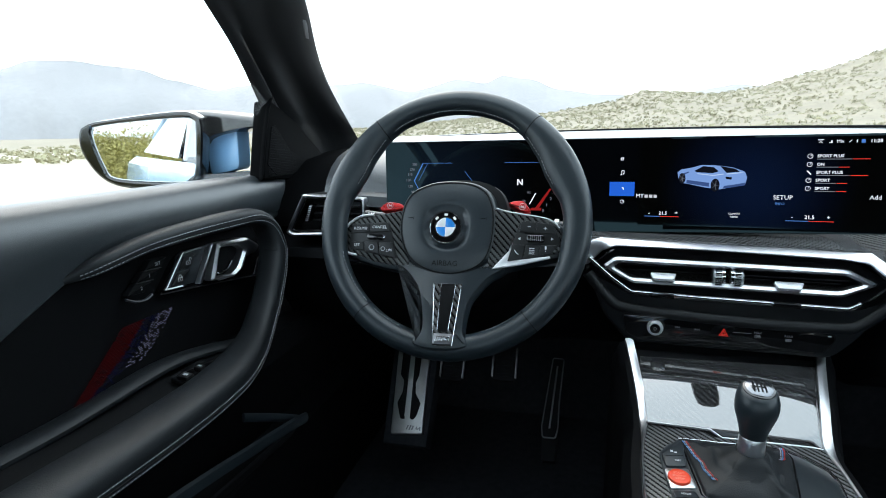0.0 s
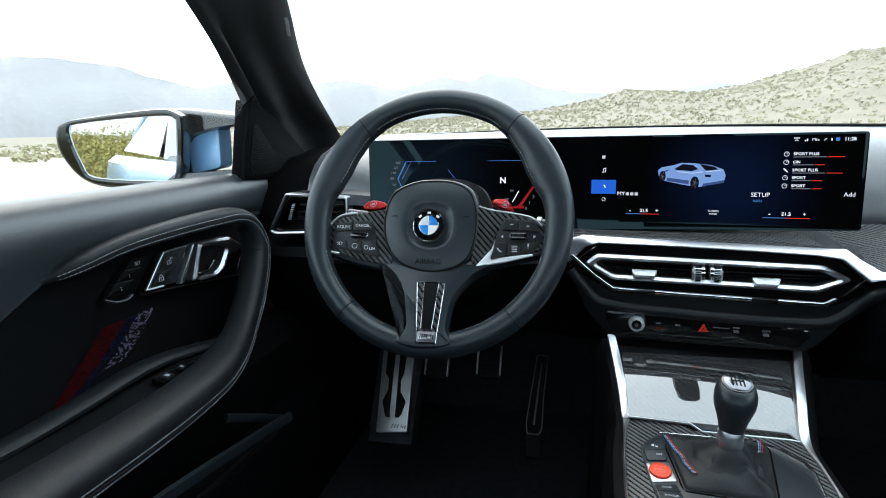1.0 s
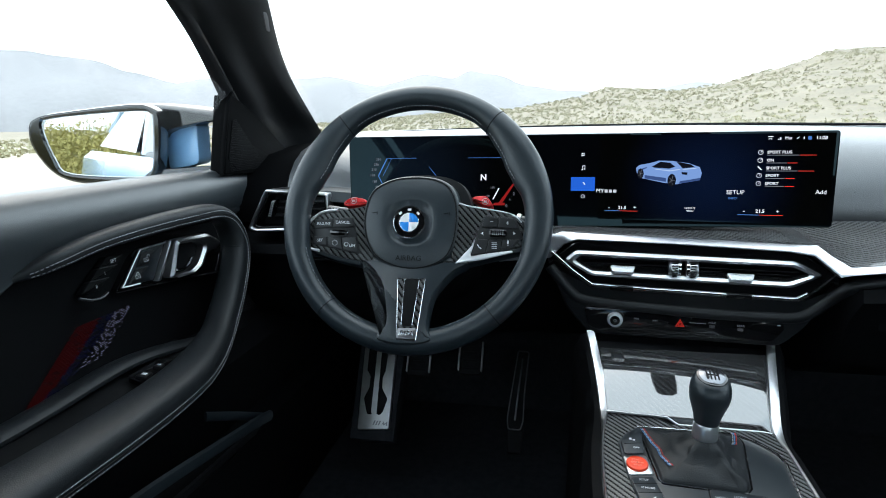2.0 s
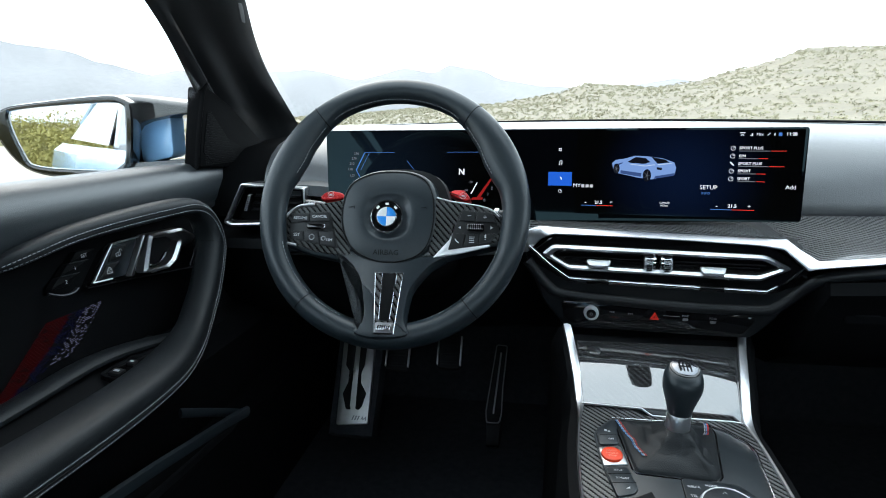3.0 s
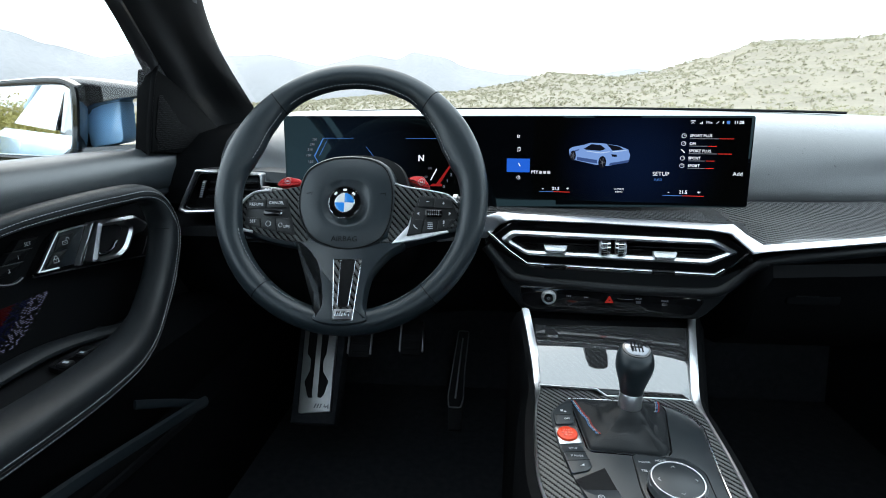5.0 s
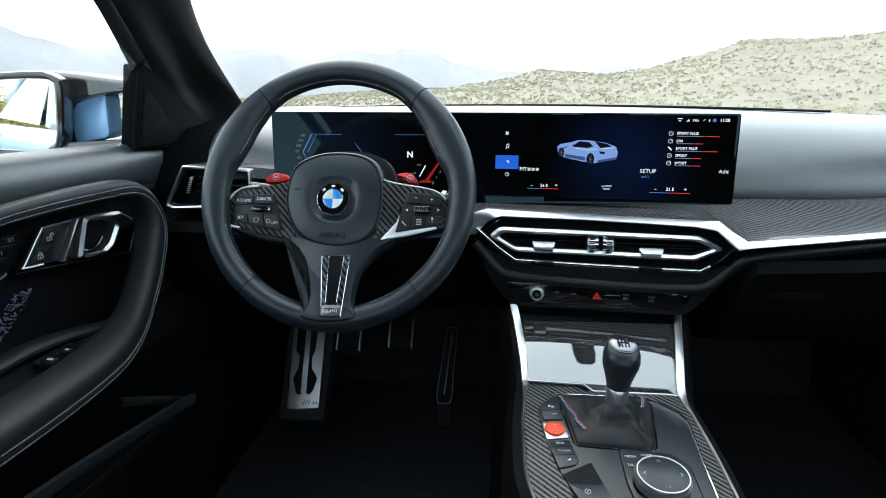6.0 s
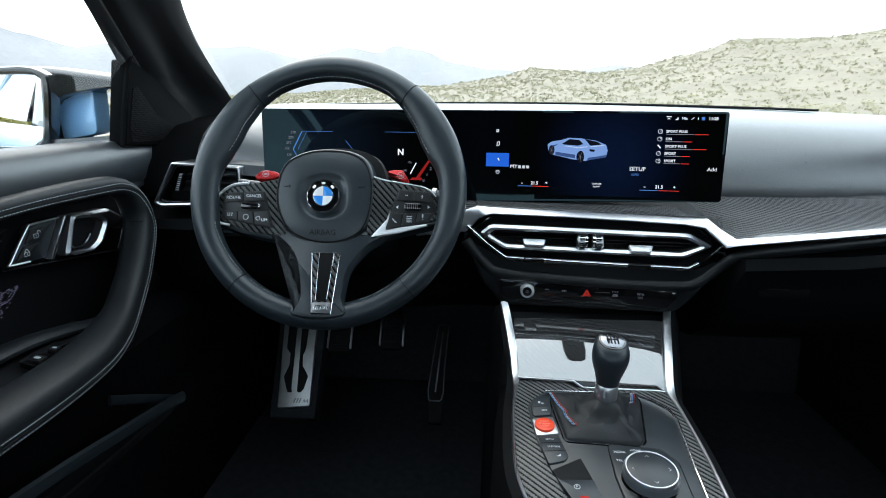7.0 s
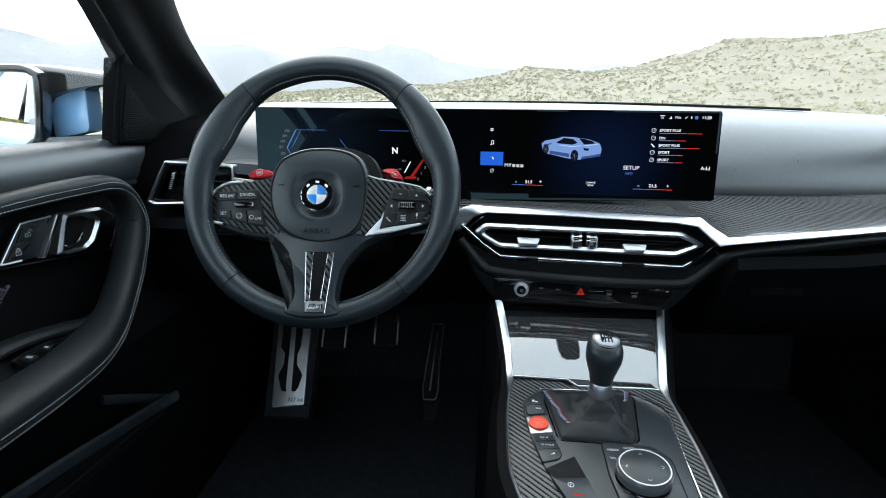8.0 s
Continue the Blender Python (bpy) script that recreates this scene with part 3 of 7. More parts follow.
part("upper_pad", dash_pad(), PAD, dash, "grey-black grained leather upper pad")
bm = BM()
loft(bm, [[(x, 0.90, 1.01), (x, 0.75, 1.046), (x, 0.50, 1.042 - d), (x, 0.38, 1.028 - d), (x, 0.31, 0.994 - d), (x, 0.278, 0.95), (x, 0.27, 0.90), (x, 0.4, 0.88)] for x, d in ((-0.415, 0.012), (-0.36, 0.008), (-0.298, 0.004))], closed=True, caps=True)
part("end_cap", bm, MATT, dash, "matt black dashboard end cap")
bm = BM()
for y in (0.735, 0.75, 0.765):
    tube(bm, [(x, y - 0.12 * ((x - 0.32) / 0.78) ** 2, 1.0655 - 0.018 * ((x - 0.32) / 0.78) ** 2) for x in np.linspace(-0.2, 0.95, 24)], 0.003, n=6, hint=(0, 0, 1))
part("demister_slot", bm, RUBBER, dash)

# stations along the trim: back of the shelf, crease, upper and lower edge of the silver strip
STATIONS = [
    ((0.1, 0.205, 0.915), (0.1, 0.152, 0.906), (0.1, 0.15, 0.904), (0.1, 0.146, 0.868)),
    ((0.172, 0.205, 0.915), (0.1727, 0.1456, 0.9096), (0.1727, 0.1436, 0.9086), (0.1759, 0.137, 0.8783)),
    ((0.1919, 0.205, 0.915), (0.1919, 0.1443, 0.9162), (0.1919, 0.1423, 0.9152), (0.1948, 0.1362, 0.8985)),
    ((0.2129, 0.205, 0.915), (0.2129, 0.1426, 0.9158), (0.2129, 0.1406, 0.9148), (0.2127, 0.1268, 0.9066)),
    ((0.327, 0.205, 0.915), (0.3272, 0.1326, 0.9131), (0.3272, 0.1306, 0.9121), (0.3253, 0.1167, 0.9057)),
    ((0.406, 0.205, 0.915), (0.4064, 0.1256, 0.9117), (0.4064, 0.1236, 0.9107), (0.4035, 0.1096, 0.9036)),
    ((0.484, 0.215, 0.915), (0.4836, 0.119, 0.9097), (0.4836, 0.1162, 0.9087), (0.4797, 0.1024, 0.9009)),
    ((0.515, 0.235, 0.9155), (0.52, 0.145, 0.907), (0.5126, 0.1101, 0.9088), (0.5057, 0.0968, 0.8978)),
    ((0.54, 0.262, 0.916), (0.543, 0.183, 0.8975), (0.527, 0.0998, 0.8967), (0.5316, 0.0799, 0.8744)),
    ((0.586, 0.268, 0.916), (0.586, 0.1675, 0.8985), (0.5457, 0.0897, 0.885), (0.5407, 0.0762, 0.8779)),
    ((0.62, 0.268, 0.916), (0.62, 0.165, 0.9), (0.5863, 0.0818, 0.8909), (0.5805, 0.0679, 0.8847)),
    ((0.68, 0.268, 0.916), (0.6655, 0.1626, 0.902), (0.6575, 0.0787, 0.8985), (0.6503, 0.0647, 0.8931)),
    ((0.76, 0.268, 0.917), (0.745, 0.162, 0.909), (0.742, 0.0785, 0.9071), (0.733, 0.0643, 0.9025)),
    ((0.9, 0.268, 0.925), (0.9, 0.172, 0.923), (0.9, 0.0915, 0.921), (0.8925, 0.077, 0.9155)),
    ((1.12, 0.268, 0.935), (1.12, 0.19, 0.933), (1.12, 0.111, 0.931), (1.1104, 0.097, 0.9254)),
]
bm = BM()
secs = []
for back, crease, top, foot in STATIONS:
    b, c, t = Vector(back), Vector(crease), Vector(top)
    secs.append([b, b.lerp(c, 0.5) + Vector((0, 0, 0.0008)), b.lerp(c, 0.94), c, c.lerp(t, 0.06), c.lerp(t, 0.6), t + Vector((0, 0.0015, -0.0005)), t + Vector((0, 0.004, -0.012)), b + Vector((0, 0, -0.02))])
loft(bm, secs, closed=True, caps=True)
part("carbon_trim", bm, CARBON_TRIM, dash, "glossy carbon-fibre trim")
bm = BM()
secs = []
for back, crease, top, foot in STATIONS:
    t, f = Vector(top), Vector(foot)
    secs.append([t + Vector((0, 0.008, -0.004)), t, t.lerp(f, 0.10) + Vector((0, -0.0012, 0.0004)), t.lerp(f, 0.88) + Vector((0, -0.0016, 0.0004)), f, f + Vector((0, 0.005, -0.002)), f + Vector((0, 0.03, 0.0))])
loft(bm, secs, closed=True, caps=True)
part("silver_strip", bm, SILVER, dash, "satin silver strip")

bm = BM()
loft(bm, [[(x, y + 0.05, z + 0.014), (x, y, z + 0.012), (x, y - 0.01, z - 0.004), (x, y + 0.04, z - 0.016)] for x, y, z in [(-0.27, 0.222, 0.948), (-0.2, 0.222, 0.952), (-0.14, 0.222, 0.948), (-0.10, 0.225, 0.945)]], closed=True, caps=True)
part("left_trim", bm, SATIN, dash, "dark grey trim strip")


def lower_dash():
    secs = []
    for x, dy in ((-0.40, 0.12), (-0.2, 0.11), (0.08, 0.10), (0.15, 0.12), (0.19, 0.12), (0.50, 0.11), (0.535, 0.06), (0.56, 0.0), (0.7, 0.0), (0.9, 0.01), (1.13, 0.02)):
        zt = 0.895 if x < 0.5 else (0.862 if x < 0.6 else (0.868 if x < 0.8 else 0.886))
        if x < -0.1:
            zt = 0.878
        secs.append([(x, 0.35, zt + 0.02), (x, 0.12 + dy, zt), (x, 0.085 + dy, zt - 0.004), (x, 0.080 + dy, zt - 0.02), (x, 0.105 + dy, zt - 0.05), (x, 0.11 + dy, 0.80), (x, 0.14 + dy, 0.74), (x, 0.24 + dy, 0.68), (x, 0.50, 0.66), (x, 0.6, 0.9)])
    return loft(BM(), secs, closed=True, caps=True)


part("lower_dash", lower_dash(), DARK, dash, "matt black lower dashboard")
m = frame_of((0.631, 0.108, 0.806), (1, 0, 0), (0, 0, 1))
hand = part("glovebox_latch", prism(BM(), rounded(rect(-0.036, -0.010, 0.036, 0.010), 0.006), -0.004, 0.001, m, 0.001), DARK, dash)
part("latch_lip", prism(BM(), rect(-0.024, 0.002, 0.006, 0.0036), 0.0, 0.003, m, 0.001), PLASTIC, hand)

roll = [VENT @ Vector((a, b, -0.006)) for a, b in ((-0.1925, -0.0187), (-0.1614, -0.0556), (-0.1355, -0.0676), (-0.0347, -0.0739), (0.0469, -0.0757), (0.1222, -0.0742), (0.1448, -0.067), (0.1680, -0.0460))]
roll += [Vector(p) for p in ((0.5518, 0.098, 0.8563), (0.5789, 0.093, 0.8650), (0.6297, 0.090, 0.8725), (0.6884, 0.090, 0.8800), (0.7535, 0.092, 0.8880), (0.90, 0.100, 0.9010), (1.12, 0.120, 0.9110))]
part("rolled_edge", tube(BM(), spline(roll, 5), 0.0085, 0.0075, n=12, hint=(0, 1, 0)), TRIM_SOFT, dash, "soft rolled edge under the vents")

# out of view; added and shaped to give the storage lid its dark reflection
housing = thing("sensor_housing", (0.39, 0.14, 1.27), "black sensor housing at the top of the windscreen", "sensor housing")
bm = BM()
loft(bm, [[(x0, y, z), (x1, y, z), (x1 - 0.006, y, z - 0.022), (x0 + 0.006, y, z - 0.022)] for x0, x1, y, z in ((0.355, 0.425, 0.27, 1.292), (0.340, 0.440, 0.23, 1.305), (0.338, 0.442, 0.10, 1.335), (0.345, 0.435, 0.02, 1.352), (0.365, 0.415, 0.0, 1.355))], closed=True, caps=True)
part("cover", bm, PLASTIC, housing)
part("bracket", tube(BM(), [(0.39, 0.17, 1.30), (0.39, 0.15, 1.36)], 0.02, n=10), PLASTIC, housing)

# ---- curved display ----


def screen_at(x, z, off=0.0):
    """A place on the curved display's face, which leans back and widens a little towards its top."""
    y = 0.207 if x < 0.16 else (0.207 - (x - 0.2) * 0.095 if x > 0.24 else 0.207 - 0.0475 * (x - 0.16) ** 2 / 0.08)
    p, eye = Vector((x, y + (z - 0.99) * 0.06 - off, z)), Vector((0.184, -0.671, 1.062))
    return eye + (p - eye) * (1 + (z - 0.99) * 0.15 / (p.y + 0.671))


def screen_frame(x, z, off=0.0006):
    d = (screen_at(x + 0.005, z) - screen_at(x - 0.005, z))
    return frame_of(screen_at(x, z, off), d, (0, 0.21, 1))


display = thing("curved_display", (0.2, 0.22, 0.91), "wide curved black glass display, switched on, standing on the dashboard", "display")
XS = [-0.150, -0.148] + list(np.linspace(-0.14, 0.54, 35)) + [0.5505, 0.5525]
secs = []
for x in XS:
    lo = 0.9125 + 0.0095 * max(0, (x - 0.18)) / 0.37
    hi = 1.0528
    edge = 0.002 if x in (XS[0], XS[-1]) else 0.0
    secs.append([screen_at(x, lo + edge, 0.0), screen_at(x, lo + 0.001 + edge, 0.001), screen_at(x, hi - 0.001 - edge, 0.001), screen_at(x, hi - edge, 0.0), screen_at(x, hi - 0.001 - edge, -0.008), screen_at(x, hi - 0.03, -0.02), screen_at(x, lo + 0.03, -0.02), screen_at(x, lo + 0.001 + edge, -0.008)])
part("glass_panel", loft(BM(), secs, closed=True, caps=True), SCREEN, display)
bm = BM()
block(bm, (0.12, 0.225, 0.90), (0.42, 0.26, 1.0), 0.006)
part("mount", bm, PLASTIC, display)


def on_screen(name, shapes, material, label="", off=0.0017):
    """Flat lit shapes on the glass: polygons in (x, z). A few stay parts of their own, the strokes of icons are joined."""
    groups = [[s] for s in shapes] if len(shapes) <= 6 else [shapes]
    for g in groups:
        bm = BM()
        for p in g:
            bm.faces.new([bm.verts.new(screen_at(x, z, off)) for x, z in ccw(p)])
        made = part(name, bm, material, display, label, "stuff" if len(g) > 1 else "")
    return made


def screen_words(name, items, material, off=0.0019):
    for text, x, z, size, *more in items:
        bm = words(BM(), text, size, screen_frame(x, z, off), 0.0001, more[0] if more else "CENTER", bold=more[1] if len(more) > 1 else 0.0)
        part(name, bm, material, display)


def bar(x0, x1, z, h=0.0009):
    return [(x0, z - h / 2), (x1, z - h / 2), (x1, z + h / 2), (x0, z + h / 2)]


def line(a, b, w=0.0008):
    d = (Vector(b) - Vector(a)).normalized()
    s = Vector((-d.y, d.x)) * w / 2
    a, b = Vector(a), Vector(b)
    return [tuple(a - s), tuple(b - s), tuple(b + s), tuple(a + s)]


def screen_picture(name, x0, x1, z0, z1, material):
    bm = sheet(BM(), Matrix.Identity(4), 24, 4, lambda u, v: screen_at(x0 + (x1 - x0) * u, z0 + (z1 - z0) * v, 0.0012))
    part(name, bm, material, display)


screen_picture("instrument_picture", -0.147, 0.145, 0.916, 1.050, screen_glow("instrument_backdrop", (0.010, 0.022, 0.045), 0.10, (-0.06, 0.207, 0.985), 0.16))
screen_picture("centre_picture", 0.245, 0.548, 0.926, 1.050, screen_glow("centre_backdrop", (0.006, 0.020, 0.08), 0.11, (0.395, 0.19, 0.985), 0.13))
on_screen("phone_tile", [[(0.2039, 0.9678), (0.2392, 0.9678), (0.2392, 0.9885), (0.2039, 0.9885)]], L_BLUE)
on_screen("menu_icon", [rect(0.2185, 1.0225, 0.2203, 1.0243), rect(0.2210, 1.0225, 0.2228, 1.0243), rect(0.2185, 1.02, 0.2203, 1.0218), rect(0.2210, 1.02, 0.2228, 1.0218)], L_WHITE)
on_screen("music_icon", [line((0.2205, 0.9995), (0.2205, 1.005)), line((0.2205, 1.005), (0.2238, 1.0058)), line((0.2238, 1.0002), (0.2238, 1.0058)), disc(0.2198, 0.9995, 0.0009, 10), disc(0.2231, 1.0003, 0.0009, 10)], L_WHITE)
on_screen("phone_icon", [line((0.2215, 0.981), (0.2232, 0.9795), 0.0014), line((0.2232, 0.9795), (0.224, 0.977), 0.0014)], L_WHITE, "", 0.0023)
ring_pts = disc(0.2222, 0.9595, 0.0026, 14)
on_screen("gauge_icon", [line(ring_pts[i], ring_pts[(i + 1) % 14], 0.0006) for i in range(14)] + [line((0.2222, 0.9595), (0.2236, 0.9608), 0.0008)], L_WHITE)
screen_words("menu_words", [("MY", 0.2412, 0.9682, 0.0082, "LEFT"), ("SETUP", 0.4306, 0.9685, 0.0085), ("Add", 0.5359, 0.9702, 0.0080), ("Mix", 0.4915, 1.0432, 0.0058)], L_WHITE)
on_screen("name_bar", [rect(0.2535 + 0.0062 * q, 0.9658, 0.2580 + 0.0062 * q, 0.9702) for q in range(3)], glow("display_soft_white", (0.85, 0.9, 1.0), 0.25))
screen_words("dim_words", [("INFO", 0.4275, 0.9600, 0.0050)], L_LINE)
screen_words("mode_words", [("SPORT PLUS", 0.467, 1.0243, 0.0056, "LEFT", 0.00008), ("ON", 0.467, 1.0133, 0.0056, "LEFT", 0.00008), ("SPORT PLUS", 0.467, 1.0026, 0.0056, "LEFT", 0.00008), ("SPORT", 0.467, 0.9923, 0.0056, "LEFT", 0.00008), ("SPORT", 0.467, 0.9813, 0.0056, "LEFT", 0.00008), ("11:28", 0.531, 1.0432, 0.0062, "CENTER", 0.00012)], L_WHITE)
rows_z = [1.0203, 1.0097, 0.9988, 0.9885, 0.9777]
ends = [0.5265, 0.5045, 0.5255, 0.503, 0.503]
on_screen("mode_line", [bar(0.467, 0.467 + (e - 0.467) * 0.66, z) for z, e in zip(rows_z, ends)], L_GREY)
on_screen("mode_line_red", [bar(0.468 + (e - 0.467) * 0.66, e, z) for z, e in zip(rows_z, ends)], L_RED)
shapes = []
for z in (1.0243, 1.0133, 0.9923, 0.9813):
    c = disc(0.459, z, 0.003, 14)
    shapes += [line(c[i], c[(i + 1) % 14], 0.0006) for i in range(14)]
    shapes.append(line((0.459, z), (0.4603, z + 0.0014), 0.0007))
shapes.append(line((0.4565, 1.005), (0.4615, 1.000), 0.0015))
shapes += [bar(0.466, 0.473, 1.0455, 0.0012), line((0.4675, 1.0415), (0.4695, 1.0435)), line((0.4695, 1.0435), (0.4715, 1.0415)), rect(0.479, 1.041, 0.4805, 1.0425), rect(0.4812, 1.041, 0.4827, 1.0445), line((0.501, 1.0418), (0.5045, 1.0448)), rect(0.5095, 1.0415, 0.5108, 1.045)]
on_screen("mode_icon", shapes, L_WHITE)
on_screen("map_icon", [rect(0.5148, 1.041, 0.5192, 1.0455)], L_LINE)
screen_words("climate_words", [("21.5", 0.2795, 0.9435, 0.0066, "CENTER", 0.00012), ("21.5", 0.4637, 0.9425, 0.0068, "CENTER", 0.00012), ("-", 0.2604, 0.9437, 0.010), ("+", 0.2975, 0.9440, 0.008), ("-", 0.4432, 0.9428, 0.010), ("+", 0.4855, 0.9425, 0.008)], L_WHITE)
screen_words("climate_menu", [("CLIMATE", 0.3726, 0.9450, 0.0037), ("MENU", 0.3726, 0.9408, 0.0037)], L_WHITE)
on_screen("climate_line_blue", [bar(0.2545, 0.276, 0.9388), bar(0.4352, 0.463, 0.9372)], L_LINE)
on_screen("climate_line_red", [bar(0.276, 0.301, 0.9388), bar(0.463, 0.4925, 0.9372)], L_RED)

# the little car drawing on the centre screen
on_screen("drawn_car", [[(0.2979, 0.9958), (0.2968, 1.0026), (0.3016, 1.0068), (0.3165, 1.0096), (0.328, 1.0131), (0.3454, 1.0125), (0.3677, 1.0094), (0.3828, 1.0038), (0.3858, 0.9955), (0.384, 0.9855), (0.3694, 0.9827), (0.3532, 0.9790), (0.3347, 0.9812), (0.3093, 0.9867), (0.3008, 0.9882)]], L_CARB, "drawing of a light blue coupe", 0.0016)
on_screen("drawn_shade", [[(0.3090, 0.9920), (0.3384, 0.9880), (0.3386, 0.9825), (0.3092, 0.9872)], [(0.3578, 0.9838), (0.3716, 0.9861), (0.3846, 0.9888), (0.3836, 0.9850), (0.3694, 0.9822), (0.3560, 0.9800)], [(0.2985, 1.0000), (0.3040, 1.0010), (0.3120, 1.0040), (0.3110, 1.0020), (0.3035, 0.9985)]], L_CARD, "", 0.0017)
on_screen("drawn_light_edge", [[(0.3225, 1.0014), (0.3430, 0.9990), (0.3565, 1.0010), (0.3560, 0.9998), (0.3430, 0.9978), (0.3225, 1.0004)], [(0.3600, 1.0010), (0.3765, 1.0028), (0.3825, 1.0030), (0.3765, 1.0016), (0.3602, 0.9998)]], glow("display_car_light", (0.5, 0.66, 0.95), 0.36), "", 0.0021)
on_screen("drawn_window", [[(0.3185, 1.0046), (0.3298, 1.0114), (0.3431, 1.0099), (0.35, 1.0042), (0.3419, 1.0015), (0.3219, 1.0029)], [(0.3512, 1.0117), (0.3703, 1.0078), (0.3763, 1.0037), (0.36, 1.0018)]], L_BLACK, "", 0.0023)
on_screen("drawn_tail_lamp", [[(0.3587, 0.9968), (0.3669, 0.9961), (0.3663, 0.9927), (0.3597, 0.9934)]], L_BLACK, "", 0.0023)
WHEELS = ((0.3031, 0.9942, 0.0044, 0.0076), (0.3461, 0.9848, 0.0058, 0.0092))
on_screen("drawn_wheel", [[(a + p * math.cos(t), b + q * math.sin(t)) for t in np.linspace(0, 2 * math.pi, 17)[:-1]] for a, b, p, q in WHEELS], L_BLACK, "", 0.0026)
on_screen("drawn_rim", [line((a, b), (a + p * 0.75 * math.cos(g * 1.2566), b + q * 0.75 * math.sin(g * 1.2566)), 0.0005) for a, b, p, q in WHEELS for g in range(5)], L_GREY, "", 0.0029)

# instruments behind the wheel
screen_words("gear_letter", [("N", 0.070, 0.9877, 0.0128, "CENTER", 0.0004)], L_WHITE)
screen_words("speed_words", [(t, -0.1005 + dx, z, 0.0055) for t, z, dx in (("330", 1.0165, 0.0), ("270", 1.0085, -0.004), ("210", 1.0005, -0.008), ("150", 0.9915, -0.011), ("120", 0.9815, -0.008), ("90", 0.9725, -0.004))], L_GREY)
screen_words("rev_words", [("3", 0.1225, 0.9715, 0.0065), ("2", 0.1175, 0.9625, 0.0065), ("1", 0.1115, 0.9530, 0.0065), ("0", 0.1060, 0.9440, 0.0065), ("150", 0.0840, 0.9720, 0.0045), ("100", 0.0765, 0.9590, 0.0045)], L_GREY)
on_screen("speed_arc", [line((-0.0866, 1.0180), (-0.1015, 0.9905), 0.0016), line((-0.1015, 0.9905), (-0.0925, 0.973), 0.0012)], L_LINE)
on_screen("speed_line", [line((-0.0866, 1.0184), (-0.0376, 1.0184), 0.0006), line((-0.0174, 1.005), (-0.0059, 0.9905), 0.0007), line((-0.079, 1.0175), (-0.094, 0.9905), 0.0006)], L_LINE)
on_screen("rev_line", [line((0.0458, 1.0184), (0.1035, 1.0184), 0.0005)], L_LINE)
on_screen("rev_bar", [[(0.0915, 0.9455), (0.0985, 0.9465), (0.1185, 0.978), (0.1155, 0.9785)], [(0.083, 0.9445), (0.1030, 0.9445), (0.1035, 0.9485), (0.088, 0.9485)]], L_DIM_RED)
on_screen("temperature_bar", [line((0.0850, 0.954), (0.0945, 0.9715), 0.0016)], L_WHITE)

# ---- centre air vents ----
vents = thing("centre_air_vent", (0.367, 0.15, 0.84), "gloss black centre air vent with two silver surrounds", "air vent")
OUT = [(-0.1885, 0.010), (-0.154, 0.0225), (0.120, 0.0205), (0.169, -0.011), (0.1335, -0.0475), (-0.1285, -0.0455), (-0.1835, -0.0155)]
R1O = [(-0.172, -0.0062), (-0.156, 0.0080), (0.122, 0.0048), (0.155, -0.0124), (0.119, -0.0310), (-0.133, -0.0280)]
R1I = [(-0.158, -0.0072), (-0.150, 0.0000), (0.1194, -0.0026), (0.1412, -0.0125), (0.1146, -0.0235), (-0.1335, -0.0214)]
out6 = [OUT[6], OUT[1], OUT[2], OUT[3], OUT[4], OUT[5]]
out6[0] = (-0.187, -0.004)


def round_pair(a, b, r=0.006):
    return rounded(a, r), rounded(b, r * 0.8)


o, i = round_pair(out6, R1O)
part("surround", hoop(BM(), o, i, -0.035, 0.002, VENT, 0.0015), GLOSS, vents, "piano-black surround")
o, i = round_pair(R1O, R1I)
part("upper_ring", hoop(BM(), o, i, -0.012, 0.0065, VENT, 0.0036), SILVER, vents, "satin silver ring")
bm = BM()
lower = [(-0.1905, 0.004), (-0.160, -0.0225), (-0.1320, -0.0420), (-0.05, -0.0440), (0.10, -0.0460), (0.127, -0.0462), (0.1480, -0.0330), (0.168, -0.0115)]
low3 = [VENT @ Vector((a, b, 0.0025)) for a, b in lower]
tube(bm, low3[:6] + [low3[5].lerp(low3[6], 0.6)], 0.0022, 0.0028, n=8, hint=(0, 0, 1))
tube(bm, [low3[6], low3[7]], 0.0012, 0.0012, n=6, hint=(0, 0, 1))
part("lower_strip", bm, CHROME, vents, "thin bright silver strip")
part("duct", hoop(BM(), [(a * 1.02, b * 1.02 - 0.0002) for a, b in rounded(R1I, 0.005)], rounded([(a * 0.97, b * 0.9 - 0.001) for a, b in R1I], 0.004), -0.06, -0.002, VENT), PLASTIC, vents)
part("duct_back", prism(BM(), rounded(R1I, 0.004), -0.064, -0.058, VENT, 0.001), RUBBER, vents)
for z, d in ((-0.0065, -0.016), (-0.0125, -0.010), (-0.0185, -0.016)):
    part("vane", prism(BM(), rounded(rect(-0.150 if z > -0.015 else -0.138, z - 0.0012, 0.130 if z > -0.015 else 0.122, z + 0.0012), 0.001, 2), d - 0.02, d, VENT, 0.0006), PLASTIC, vents)
for kk in range(24):
    u = -0.14 + kk * 0.0118
    if -0.035 < u < 0.012:
        continue
    part("fin", prism(BM(), rect(u - 0.0006, -0.021, u + 0.0006, -0.001), -0.055, -0.034, VENT, 0.0002), RUBBER, vents)
